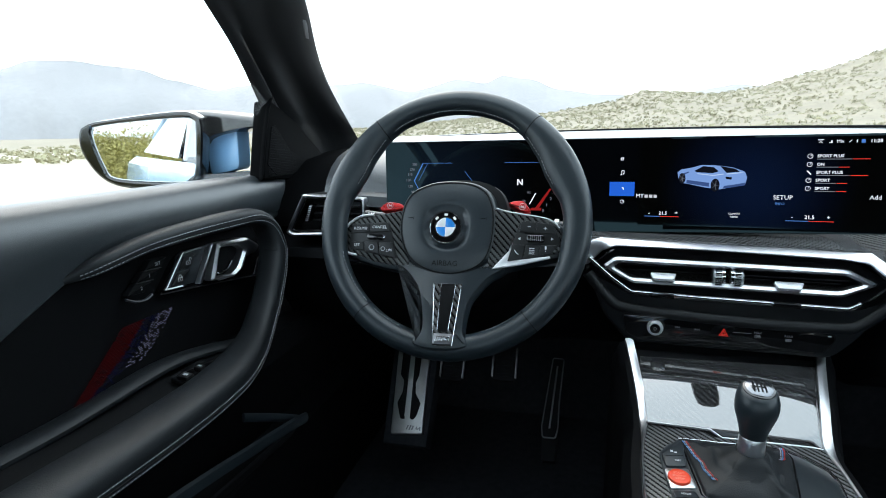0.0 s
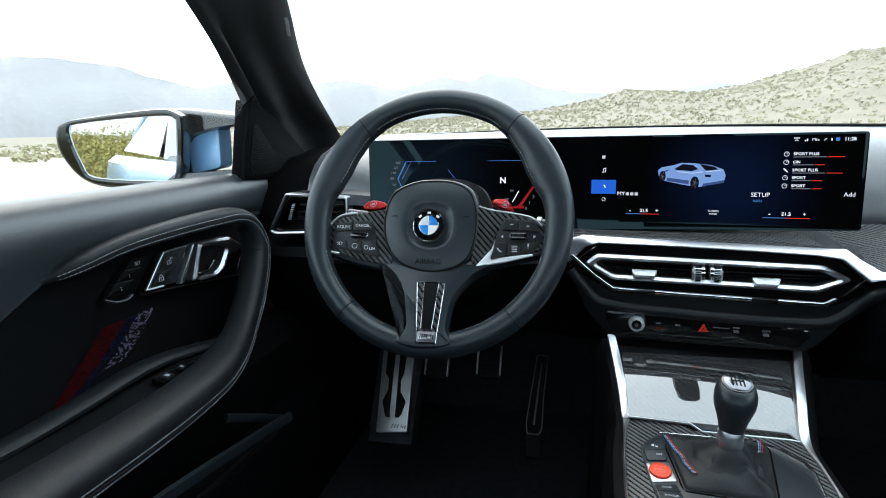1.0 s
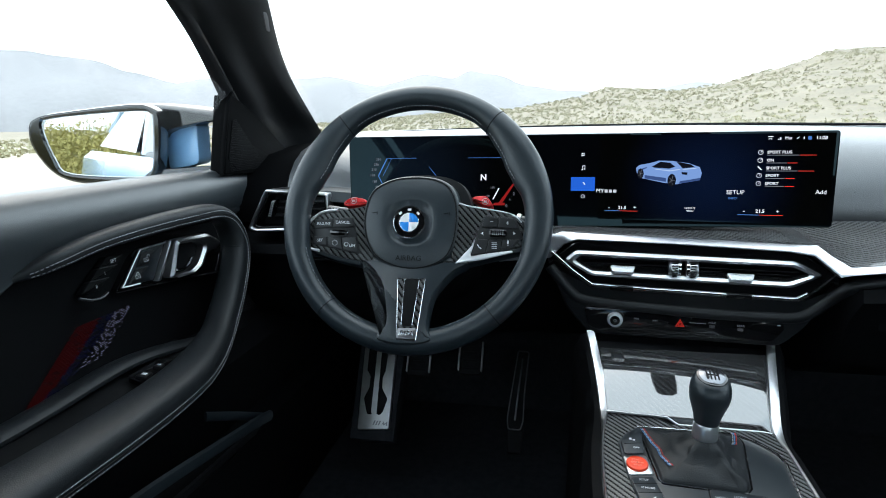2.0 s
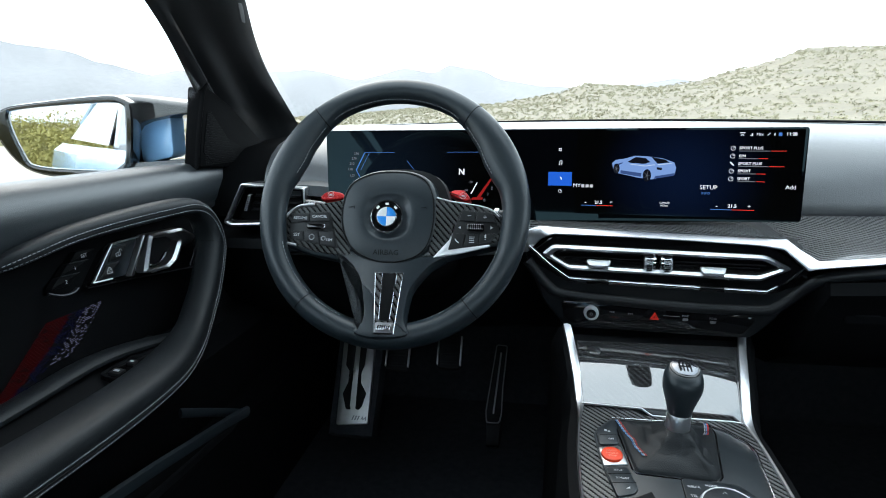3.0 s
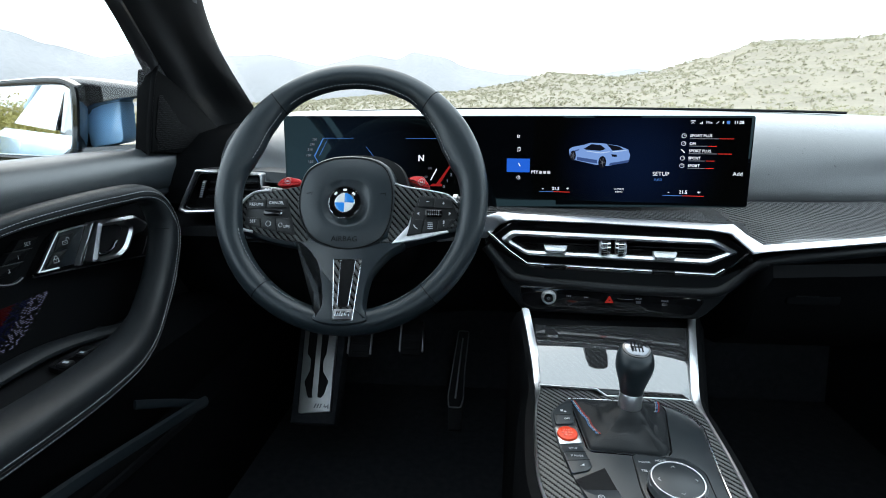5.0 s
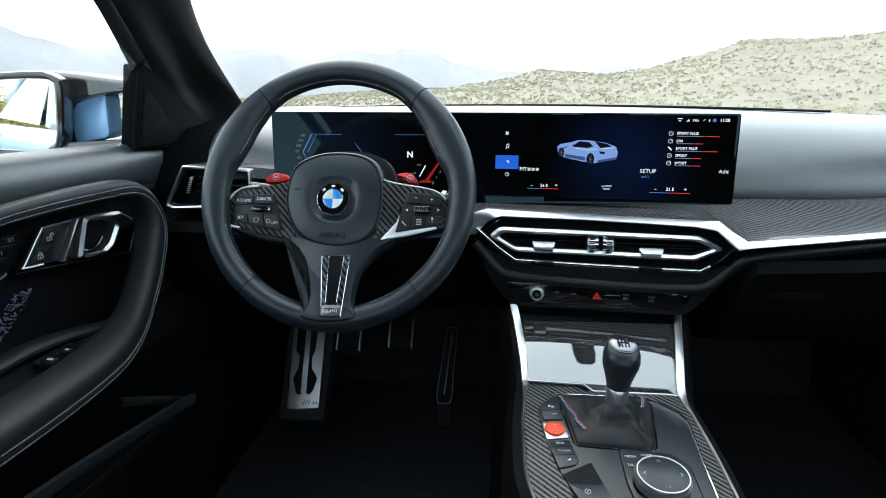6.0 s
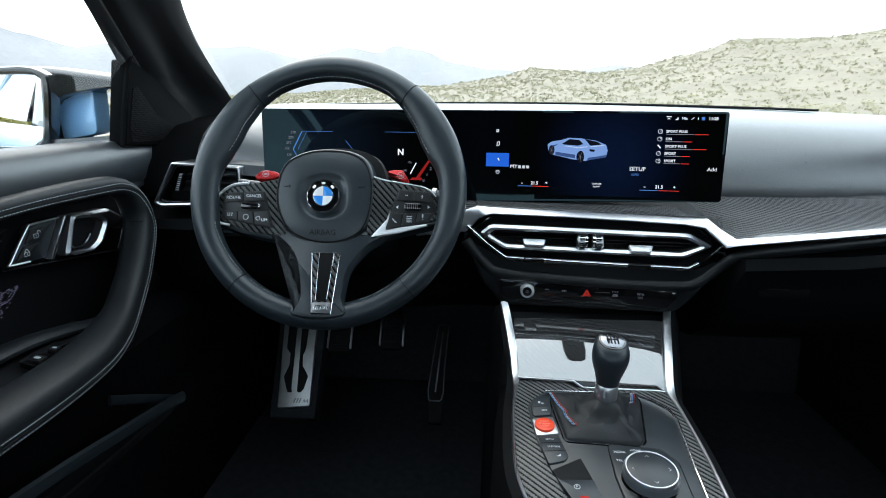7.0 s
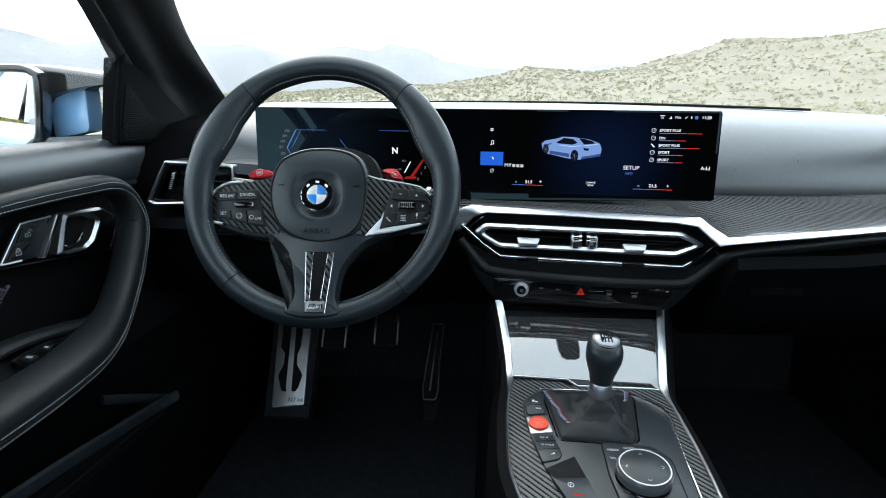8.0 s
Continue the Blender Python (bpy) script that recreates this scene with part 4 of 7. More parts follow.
for u, dv in ((-0.0915, 0.0), (0.059, -0.0032)):
    tab = part("slider_tab", prism(BM(), rounded([(u - 0.0175, -0.0125 + dv), (u + 0.0172, -0.0118 + dv), (u + 0.010, -0.0250 + dv), (u - 0.0105, -0.0250 + dv)], 0.003), -0.012, 0.002, VENT, 0.002), GLOSS, vents, "silver slider tab")
    mt = VENT @ Matrix.Translation((u, -0.0122 + dv, 0.0005)) @ Matrix.Rotation(radians(-50), 4, "X")
    part("tab_face", prism(BM(), rounded([(-0.0175, 0.0), (0.0172, 0.0), (0.0132, -0.0115), (-0.0135, -0.0115)], 0.003), -0.004, 0.0012, mt, 0.001), BRIGHT_SATIN, tab, "satin silver tab face")
    # the tab's shadow on the bright strip, put in as a black block
    part("tab_shadow_gap", prism(BM(), rounded(rect(u - 0.0155, -0.047 + dv * 0.5, u + 0.0155, -0.041 + dv * 0.5), 0.001, 2), 0.0015, 0.0062, VENT, 0.0006), GLOSS, tab)
for u in (-0.0230, -0.0010):
    m = VENT @ Matrix.Translation((u, -0.0138, -0.004)) @ Matrix.Rotation(radians(90), 4, "Y")
    wheel = part("thumbwheel", lathe(BM(), [(0.0, -0.0078), (0.0105, -0.0078), (0.0118, -0.0062), (0.0118, 0.0062), (0.0105, 0.0078), (0.0, 0.0078)], m, 28), SILVER, vents, "silver thumbwheel")
    side = 1 if u < -0.01 else -1
    bm = BM()
    lathe(bm, [(0.0, side * 0.0040), (0.0124, side * 0.0040), (0.0124, side * 0.0076), (0.0, side * 0.0076)], m, 28)
    for q in range(-3, 4):
        a = q * 0.28
        c = VENT @ Vector((u - side * 0.0005, -0.0138 + 0.0121 * math.sin(a), -0.004 + 0.0121 * math.cos(a)))
        block(bm, tuple(c - Vector((0.0036, 0.0006, 0.0007))), tuple(c + Vector((0.0036, 0.0006, 0.0007))), 0)
    part("knurl", bm, CHROME, wheel, "knurled silver edge")

# ---- control strip under the vents ----
strip = thing("control_strip", (0.367, 0.13, 0.765), "black climate and audio control strip with a silver volume knob", "control panel")
part("bezel", prism(BM(), rounded([(-0.200, -0.002), (-0.170, -0.080), (-0.135, -0.120), (0.118, -0.118), (0.146, -0.088), (0.182, -0.016), (0.134, -0.042), (-0.128, -0.040)], 0.012), -0.06, -0.0035, VENT, 0.009), TRIM_SOFT, strip)
PANEL = rounded([(-0.142, -0.0765), (-0.136, -0.104), (-0.118, -0.1120), (0.1055, -0.1092), (0.119, -0.0895), (0.1145, -0.0795)], 0.006)
part("gloss_panel", prism(BM(), PANEL, -0.006, -0.0018, VENT, 0.0012), GLOSS, strip, "piano-black key panel")
part("panel_edge", hoop(BM(), [(a * 1.015, (b + 0.094) * 1.06 - 0.094) for a, b in PANEL], PANEL, -0.006, -0.0022, VENT, 0.0006), PLASTIC, strip)
m = VENT @ Matrix.Translation((-0.0983, -0.0914, 0))
knob = part("volume_knob", lathe(BM(), [(0.0, -0.002), (0.0102, -0.002), (0.0102, 0.006), (0.0092, 0.0078), (0.0075, 0.0082), (0.0072, 0.0074), (0.0, 0.0072)], m, 40), BRIGHT_SATIN, strip, "silver volume knob")
bm = BM()
for q in range(40):
    a = 2 * math.pi * q / 40
    c = m @ Vector((0.0102 * math.cos(a), 0.0102 * math.sin(a), 0.002))
    block(bm, tuple(c - Vector((0.0004, 0.0035, 0.0004))), tuple(c + Vector((0.0004, 0.0035, 0.0004))), 0)
part("knurl", bm, BRIGHT_SATIN, knob)
part("knob_face", lathe(BM(), [(0.0, 0.0065), (0.0070, 0.0065), (0.0068, 0.0078), (0.0, 0.0080)], m, 32), GLOSS, knob)
part("knob_mark", hoop(BM(), disc(0, 0, 0.0022, 16), disc(0, 0, 0.0015, 16), 0.008, 0.0082, m, 0.00005), DIM_PRINT, knob)


def key_mark(u, v, polys, material, name):
    bm = BM()
    for p in polys:
        prism(bm, [(u + a, v + b) for a, b in p], -0.0019, -0.0015, VENT, 0.0001)
    part(name, bm, material, strip)


tri = lambda s: [[(0, -0.0015), (0, 0.0015), (s * 0.0028, 0)], [(s * 0.0028, -0.0015), (s * 0.0028, 0.0015), (s * 0.0056, 0)], rect(0.0056 if s > 0 else -0.0062, -0.0015, 0.0062 if s > 0 else -0.0056, 0.0015)]
key_mark(-0.066, -0.0894, tri(-1), DIM_PRINT, "track_back_key")
key_mark(-0.047, -0.0903, tri(1), DIM_PRINT, "track_next_key")
hz = [(0, 0.0068), (-0.0062, -0.0042), (0.0062, -0.0042)]
hz2 = [(0, 0.0051), (-0.0047, -0.0033), (0.0047, -0.0033)]
HAZARD = glow("hazard_red", (0.8, 0.05, 0.04), 0.18)
bm = BM()
mh = VENT @ Matrix.Translation((-0.0109, -0.0922, -0.0012))
hoop(bm, ccw(hz), ccw(hz2), -0.0005, 0.0002, mh, 0.0001)
hoop(bm, ccw([(a * 0.55, b * 0.55 - 0.0002) for a, b in hz]), ccw([(a * 0.3, b * 0.3 - 0.0003) for a, b in hz]), -0.0005, 0.0002, mh, 0.0001)
part("hazard_key", bm, HAZARD, strip, "red hazard warning triangle")
for text, u, v in (("MAX", 0.030, -0.0880), ("REAR", 0.066, -0.0895)):
    bm = BM()
    words(bm, text, 0.0042, VENT @ Matrix.Translation((u, v, -0.0014)), 0.0001)
    for q in range(3):
        prism(bm, rect(u - 0.0036, v - 0.0042 - q * 0.0014, u + 0.0036, v - 0.0036 - q * 0.0014), -0.0018, -0.0014, VENT, 0.0001)
    part("heating_key", bm, DIM_PRINT, strip)
key_mark(0.0115, -0.0898, [rect(-0.011, -0.0003, 0.011, 0.0003)], DIM_PRINT, "slider_mark")
key_mark(0.1117, -0.0850, [rect(-0.002, -0.0006, 0.002, 0.0006)], PRINT, "end_lamp")
# glint on the panel's edge, painted as a thin grey bar
key_mark(-0.127, -0.0800, [rect(-0.008, -0.0003, 0.008, 0.0003)], DIM_PRINT, "edge_glint")

# ---- centre console ----
console = thing("centre_console", (0.36, -0.1, 0.27), "black centre console with carbon trim and silver rails", "console")
RAIL_L = [(0.236, 0.135, 0.768), (0.241, 0.117, 0.750), (0.2465, 0.075, 0.725), (0.2500, 0.036, 0.698), (0.2445, -0.011, 0.691), (0.2400, -0.060, 0.685), (0.2390, -0.142, 0.675), (0.252, -0.20, 0.668)]
RAIL_R = [(0.480, 0.135, 0.770), (0.476, 0.117, 0.753), (0.463, 0.06, 0.722), (0.453, 0.0115, 0.694), (0.4535, -0.034, 0.688), (0.455, -0.10, 0.680), (0.453, -0.172, 0.671), (0.448, -0.25, 0.660)]


def side_wall(rail, out):
    secs = []
    for x, y, z in spline(rail, 4):
        secs.append([(x, y, z - 0.001), (x + out * 0.012, y + 0.002, z - 0.006), (x + out * 0.022, y + 0.004, z - 0.03), (x + out * 0.024, y + 0.01, z - 0.12), (x + out * 0.03, y + 0.03, 0.28), (x - out * 0.03, y + 0.03, 0.28), (x - out * 0.012, y, z - 0.03)])
    return loft(BM(), secs, closed=True, caps=True)


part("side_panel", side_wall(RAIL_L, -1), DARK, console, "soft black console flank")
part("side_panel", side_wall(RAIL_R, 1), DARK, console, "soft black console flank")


def rail_strip(rail, sgn):
    path = spline(rail, 5)
    n = len(path)
    secs = []
    for j, p in enumerate(path):
        t = j / (n - 1)
        w = 0.0066 if t < 0.42 else max(0.0018, 0.0066 - (t - 0.42) * 0.036)
        secs.append([p + Vector((-w * 0.9, 0, -0.004)), p + Vector((-w * 0.8, 0, 0.001)), p + Vector((0, 0, 0.0022)), p + Vector((w * 0.8, 0, 0.001)), p + Vector((w * 0.9, 0, -0.004))])
    return loft(BM(), secs, closed=True, caps=True)


part("rail", rail_strip(RAIL_L, -1), SILVER, console, "satin silver rail")
part("rail", rail_strip(RAIL_R, 1), SILVER, console, "satin silver rail")
lid_poly = [(-0.1205, 0.004), (0.1015, 0.006), (0.0825, -0.117), (0.066, -0.1145), (-0.031, -0.1135), (-0.043, -0.1035), (-0.1165, -0.1005)]
part("storage_lid", prism(BM(), lid_poly, -0.006, 0.0, LID, 0.0008), weave("carbon_lid", 0.0022, 0.001, 0.06, "Y", 2.5), console, "closed glossy carbon storage lid")
bm = BM()
for a, b in zip([(-0.118, -0.1022), (-0.043, -0.1052), (-0.031, -0.1152), (0.066, -0.1162)], [(-0.043, -0.1052), (-0.031, -0.1152), (0.066, -0.1162), (0.083, -0.1188)]):
    tube(bm, [LID @ Vector((*a, 0.0004)), LID @ Vector((*b, 0.0004))], 0.0013, 0.0016, n=8, hint=(0, 0, 1))
part("lid_edge", bm, SILVER, console, "silver lid edge")
part("lid_pull", prism(BM(), rounded([(-0.040, -0.1045), (0.0, -0.1055), (0.0, -0.113), (-0.030, -0.1125)], 0.002), -0.001, 0.0006, LID, 0.0004), SATIN, console)
part("lid_frame", prism(BM(), [(-0.124, 0.02), (0.106, 0.02), (0.088, -0.128), (-0.120, -0.110)], -0.02, -0.0045, LID, 0.001), PLASTIC, console)

top_out = [(-0.1090, 0.0900), (-0.1165, 0.0390), (-0.1205, -0.012), (-0.1215, -0.0924), (-0.112, -0.150), (-0.10, -0.22), (0.088, -0.22), (0.0925, -0.123), (0.094, -0.05), (0.0935, 0.0157), (0.0925, 0.0640), (0.062, 0.0655), (-0.030, 0.0660), (-0.042, 0.0780)]
part("carbon_surround", prism(BM(), top_out, -0.02, 0.0, SHELF, 0.001), CARBON, console, "carbon-fibre surround")
PLATE = rounded([(-0.0735, 0.0515), (-0.0895, 0.0356), (-0.0990, 0.0212), (-0.0965, -0.02), (-0.0925, -0.0505), (-0.0830, -0.0900), (-0.066, -0.135), (-0.05, -0.20), (0.066, -0.20), (0.0705, -0.1236), (0.0733, -0.0759), (0.0805, 0.0050), (0.0765, 0.0200), (0.0610, 0.0370), (0.0386, 0.0520)], 0.004, 3)
part("control_plate", prism(BM(), PLATE, -0.004, 0.0022, SHELF, 0.001), SATIN, console, "satin dark grey control plate")
bm = BM()
edge = [(-0.073, 0.0520), (-0.068, 0.0530), (0.0386, 0.0535), (0.0615, 0.0385), (0.0780, 0.0205), (0.0822, 0.0050), (0.0750, -0.0759), (0.0722, -0.1236), (0.067, -0.20)]
wd = [0.0006, 0.0008, 0.0022, 0.0025, 0.0020, 0.0014, 0.0010, 0.0010, 0.0010]
pts = [SHELF @ Vector((*p, 0.002)) for p in edge]
tube(bm, pts, lambda t: wd[min(8, round(t * 8))], 0.0012, n=8, hint=(0, 0, 1))
part("plate_edge", bm, CHROME, console, "bright silver plate edge")
SHOE = rounded([(-0.0709, 0.0462), (-0.0609, -0.0453), (0.0224, -0.0495), (0.0310, -0.0418), (0.0460, 0.0385), (0.0386, 0.0505)], 0.006)
part("boot_frame", hoop(BM(), inset(SHOE, -0.0022), SHOE, 0.0, 0.0030, SHELF, 0.0006), GLOSS, console)

keys = [("upper_keys", [(-0.0735, 0.0475), (-0.0880, 0.0340), (-0.0965, 0.0200), (-0.0945, -0.0030), (-0.0715, 0.0005), (-0.0695, 0.0420)]),
        ("lower_keys", [(-0.0930, -0.0415), (-0.0680, -0.0380), (-0.0610, -0.0700), (-0.0660, -0.0785), (-0.0850, -0.0850)])]
for nm, p in keys:
    part("key_block", prism(BM(), rounded(p, 0.004), 0.0, 0.0042, SHELF, 0.0012), SATIN, console, "dark grey key block")
for a, b in (((-0.0925, 0.0145), (-0.0725, 0.0180)), ((-0.0905, -0.0520), (-0.0655, -0.0490)), ((-0.0880, -0.0650), (-0.0625, -0.0620))):
    part("key_gap", tube(BM(), [SHELF @ Vector((*a, 0.0042)), SHELF @ Vector((*b, 0.0042))], 0.0004, n=6), RUBBER, console)
part("start_plate", prism(BM(), rounded([(-0.0962, -0.0070), (-0.0705, -0.0030), (-0.0665, -0.0335), (-0.0935, -0.0385)], 0.003), 0.0, 0.0040, SHELF, 0.001), SILVER, console, "silver plate round the start button")
ms = SHELF @ Matrix.Translation((-0.0825, -0.0206, 0.004))
start = part("start_button", lathe(BM(), [(0.0, -0.002), (0.0120, -0.002), (0.0120, 0.0016), (0.0113, 0.0026), (0.0094, 0.0030), (0.0, 0.0026)], ms, 36), START_RED, console, "round orange-red start button")
bm = BM()
for text, dy in (("START", 0.0045), ("ENGINE", 0.0), ("STOP", -0.0045)):
    words(bm, text, 0.0040, ms @ Matrix.Translation((0, dy, 0.0029)), 0.0002)
part("start_words", bm, surface("pale_red_print", (0.95, 0.30, 0.22), 0.5, vary=0.05), start)
for text, a, b, s in (("SETUP", -0.0790, -0.0450, 0.0036), ("M MODE", -0.0760, -0.0570, 0.0036), ("OFF", -0.0795, 0.0085, 0.0040)):
    part("key_word", words(BM(), text, s, SHELF @ Matrix.Translation((a, b, 0.0044)), 0.0001), PRINT, console)
for q in (rect(-0.086, 0.0225, -0.083, 0.026), rect(-0.082, 0.0215, -0.079, 0.0235), [(-0.0745, -0.0725), (-0.0700, -0.0690), (-0.0700, -0.0720)]):
    part("key_mark", prism(BM(), q, 0.0043, 0.0046, SHELF, 0.0001), PRINT, console)

# rotary controller
mi = SHELF @ Matrix.Translation((0.0185, -0.1040, 0.002)) @ Matrix.Diagonal((0.89, 0.89, 1.4, 1))
dial = part("rotary_controller", lathe(BM(), [(0.0, -0.002), (0.0325, -0.002), (0.0325, 0.002), (0.0300, 0.004), (0.0296, 0.0115), (0.0, 0.0115)], mi, 56), GLOSS, console, "round silver-edged rotary controller")
bm = BM()
lathe(bm, [(0.0290, 0.003), (0.0312, 0.004), (0.0318, 0.008), (0.0312, 0.0120), (0.0298, 0.0135), (0.0286, 0.0135), (0.0284, 0.011)], mi, 64)
for q in range(90):
    a = 2 * math.pi * q / 90
    for w in (-1, 1):
        tube(bm, [mi @ Vector((0.0317 * math.cos(a), 0.0317 * math.sin(a), 0.0045)), mi @ Vector((0.0319 * math.cos(a + w * 0.08), 0.0319 * math.sin(a + w * 0.08), 0.0105))], 0.0003, n=3, hint=(0, 0, 1))
part("knurled_ring", bm, SILVER, dial, "knurled silver ring")
part("touch_face", lathe(BM(), [(0.0, 0.010), (0.0285, 0.010), (0.0285, 0.0128), (0.0275, 0.0132), (0.0, 0.0128)], mi, 56), SATIN, dial)
for q in range(4):
    r = mi @ Matrix.Rotation(q * math.pi / 2, 4, "Z")
    part("arrow_mark", tube(BM(), [r @ Vector((-0.0022, 0.0200, 0.0133)), r @ Vector((0, 0.0225, 0.0133)), r @ Vector((0.0022, 0.0200, 0.0133))], 0.0003, n=4, hint=(0, 0, 1)), PRINT, dial)
block_p = rounded([(-0.0130, -0.0480), (0.0440, -0.0530), (0.0585, -0.0720), (0.0560, -0.16), (-0.010, -0.16), (-0.0150, -0.100)], 0.006)
part("shortcut_keys", prism(BM(), block_p, 0.0, 0.0038, SHELF, 0.001), SATIN, console, "grey shortcut keys round the controller")
part("shortcut_gap", hoop(BM(), inset(block_p, -0.0012), block_p, 0.0, 0.0030, SHELF, 0.0003), RUBBER, console)
for text, a, b in (("MEDIA", -0.0030, -0.0612), ("HOME", 0.0155, -0.0578), ("MAP", 0.0350, -0.0615), ("TEL", -0.0060, -0.0745)):
    part("shortcut_word", words(BM(), text, 0.0044, SHELF @ Matrix.Translation((a, b, 0.0040)), 0.0001), PRINT, console)
# the hollow's shade is a flat black plate, not a real recess
part("tray_shade", prism(BM(), rounded([(-0.0830, -0.0930), (-0.0480, -0.0720), (-0.0400, -0.1060), (-0.0735, -0.1085)], 0.002), 0.0, 0.0012, SHELF @ Matrix.Translation((0, 0, 0.0018)), 0.0005), RUBBER, console, "flat black plate for the shaded hollow beside the controller")
pb = part("parking_brake_key", prism(BM(), rounded([(-0.0780, -0.1080), (-0.0400, -0.1060), (-0.0360, -0.1350), (-0.0660, -0.1370)], 0.002), 0.0, 0.0052, SHELF, 0.001), SATIN, console)
bm = BM()
mp = SHELF @ Matrix.Translation((-0.0595, -0.1175, 0.0053))
hoop(bm, disc(0, 0, 0.0034, 16), disc(0, 0, 0.0027, 16), 0.0, 0.0002, mp, 0.00005)
words(bm, "P", 0.0042, mp, 0.0001)
part("brake_mark", bm, PRINT, pb)
part("brake_lamp", prism(BM(), rect(-0.0585, -0.1320, -0.0500, -0.1300), 0.005, 0.0056, SHELF, 0.0002), L_RED, pb)

# ---- gear lever ----
lever = thing("gear_lever", (0.353, -0.045, 0.685), "black leather gear lever with a silver collar and a stitched boot", "gear lever")
ax = (Vector((0.3565, -0.042, 0.790)) - Vector((0.352, -0.047, 0.700))).normalized()
ml = frame_of((0.3525, -0.0465, 0.700), (1, 0, -ax.x / ax.z), ax.cross(Vector((1, 0, -ax.x / ax.z)))) 
prof = [(0.0, 0.026), (0.0140, 0.026), (0.0152, 0.029), (0.0160, 0.034), (0.0176, 0.040), (0.0205, 0.049), (0.0238, 0.059), (0.0250, 0.068), (0.0244, 0.077), (0.0222, 0.084), (0.0190, 0.0885), (0.0150, 0.0905), (0.0, 0.0905)]
prof = [(r * 0.89, 0.030 + (z - 0.026) * 0.885) for r, z in prof]
bm = lathe(BM(), prof, Matrix.Identity(4), 40)
for v in bm.verts:
    v.co.z += 0.42 * v.co.y * min(1, max(0, (v.co.z - 0.058) / 0.03))
    v.co = ml @ v.co
part("knob", bm, RIM_LEATHER, lever, "black leather knob")
part("collar", lathe(BM(), [(0.0, 0.012), (0.0132, 0.012), (0.0138, 0.014), (0.0135, 0.030), (0.0125, 0.0315), (0.0, 0.0315)], ml, 40), SILVER, lever, "brushed silver collar")
mc = ml @ Matrix.Translation((0, 0, 0.0868)) @ Matrix.Rotation(radians(22.8), 4, "X") @ Matrix.Scale(0.9, 4) @ Matrix.Translation((0, 0, -0.0905))
cap = part("cap", lathe(BM(), [(0.0, 0.086), (0.0162, 0.086), (0.0162, 0.0912), (0.0150, 0.0922), (0.0, 0.0928)], mc, 36), CAP_METAL, lever, "mirror-bright shift pattern cap")
bm = BM()
for a in (-0.0066, -0.0022, 0.0022, 0.0066):
    tube(bm, [mc @ Vector((a, -0.0075, 0.0926)), mc @ Vector((a, 0.0080, 0.0926))], 0.0009, n=4)
tube(bm, [mc @ Vector((-0.0066, 0.0005, 0.0928)), mc @ Vector((0.0066, 0.0005, 0.0928))], 0.0009, n=4)
part("shift_pattern", bm, RUBBER, cap)
part("cap_ring", lathe(BM(), [(0.0158, 0.0860), (0.0186, 0.0880), (0.0180, 0.0908), (0.0160, 0.0918)], mc, 36), GLOSS, cap)


BOOT_Z = [(0.0, 0.0030), (0.06, 0.0052), (0.25, 0.0090), (0.50, 0.0135), (0.70, 0.0185), (0.85, 0.0235), (1.0, 0.0285)]
BOOT_R = [(0.0, 1.0), (0.06, 0.97), (0.25, 0.76), (0.50, 0.47), (0.70, 0.29), (0.85, 0.17), (1.0, 0.0)]


def boot_point(a, b, t, lift=0.0):
    """A place on the boot: from the frame's edge (t = 0) to the collar (t = 1)."""
    edge = SHELF @ Vector((a * 0.985, b * 0.985, 0))
    top = Vector((0.3532, -0.0458, 0))
    d = Vector((edge.x - top.x, edge.y - top.y, 0))
    reach = d.length
    d.normalize()
    r = 0.0138 + (reach - 0.0138) * interp(BOOT_R, t)
    fold = noise.noise(Vector((d.x * 2.6, d.y * 2.6, t * 1.6 + 3)))
    wave = math.sin(math.pi * min(1, t * 1.05))
    q = Vector((top.x, top.y, 0)) + d * (r + 0.0085 * fold * wave)
    q.z = 0.685 + (q.y + 0.05) * 0.12 * (1 - t) + interp(BOOT_Z, t) + 0.0055 * wave * noise.noise(Vector((d.x * 3.5 + 7, d.y * 3.5, t * 2.5))) + lift
    return q


def boot():
    fine = []
    for i in range(len(SHOE)):
        a, b = Vector(SHOE[i - 1]), Vector(SHOE[i])
        for k in range(4):
            fine.append(tuple(a.lerp(b, k / 4)))
    return loft(BM(), [[boot_point(a, b, t) for a, b in fine] for t in np.linspace(0, 1, 22)], closed=True)


part("boot", boot(), LEATHER, lever, "creased black leather boot")
for c0, c1, mats, t1 in (((-0.0700, 0.0440), (-0.0615, -0.0400), (BLUE_THREAD, THREAD, RED_THREAD), 0.30), ((0.0390, 0.0490), (0.0460, 0.0150), (THREAD, BLUE_THREAD, RED_THREAD), 0.45)):
    for off, mt in zip((-0.0018, 0.0, 0.0020), mats):
        bm = BM()
        pts = []
        for s in np.linspace(0, 1, 26):
            e = Vector(c0).lerp(Vector(c1), s)
            pts.append(boot_point(e.x, e.y, 0.04 + (t1 - 0.04) * s, 0.0018) + Vector((off, 0, 0)))
        dashes(bm, pts, 0.0034, 0.0020, 0.00065)
        part("boot_stitching", bm, mt, lever, kind="stuff")

# ---- steering wheel ----
wheel = thing("steering_wheel", (0, 0.02, 0.95), "black leather three-spoke steering wheel with carbon inlays and red buttons", "steering wheel")
RC, RR = Vector((0.0055, 0.0080, 0)), 0.1570


def rim_point(a, dr=0.0, dz=0.0):
    return HUB @ (RC + Vector(((RR + dr) * math.cos(a), (RR + dr) * math.sin(a), dz)))


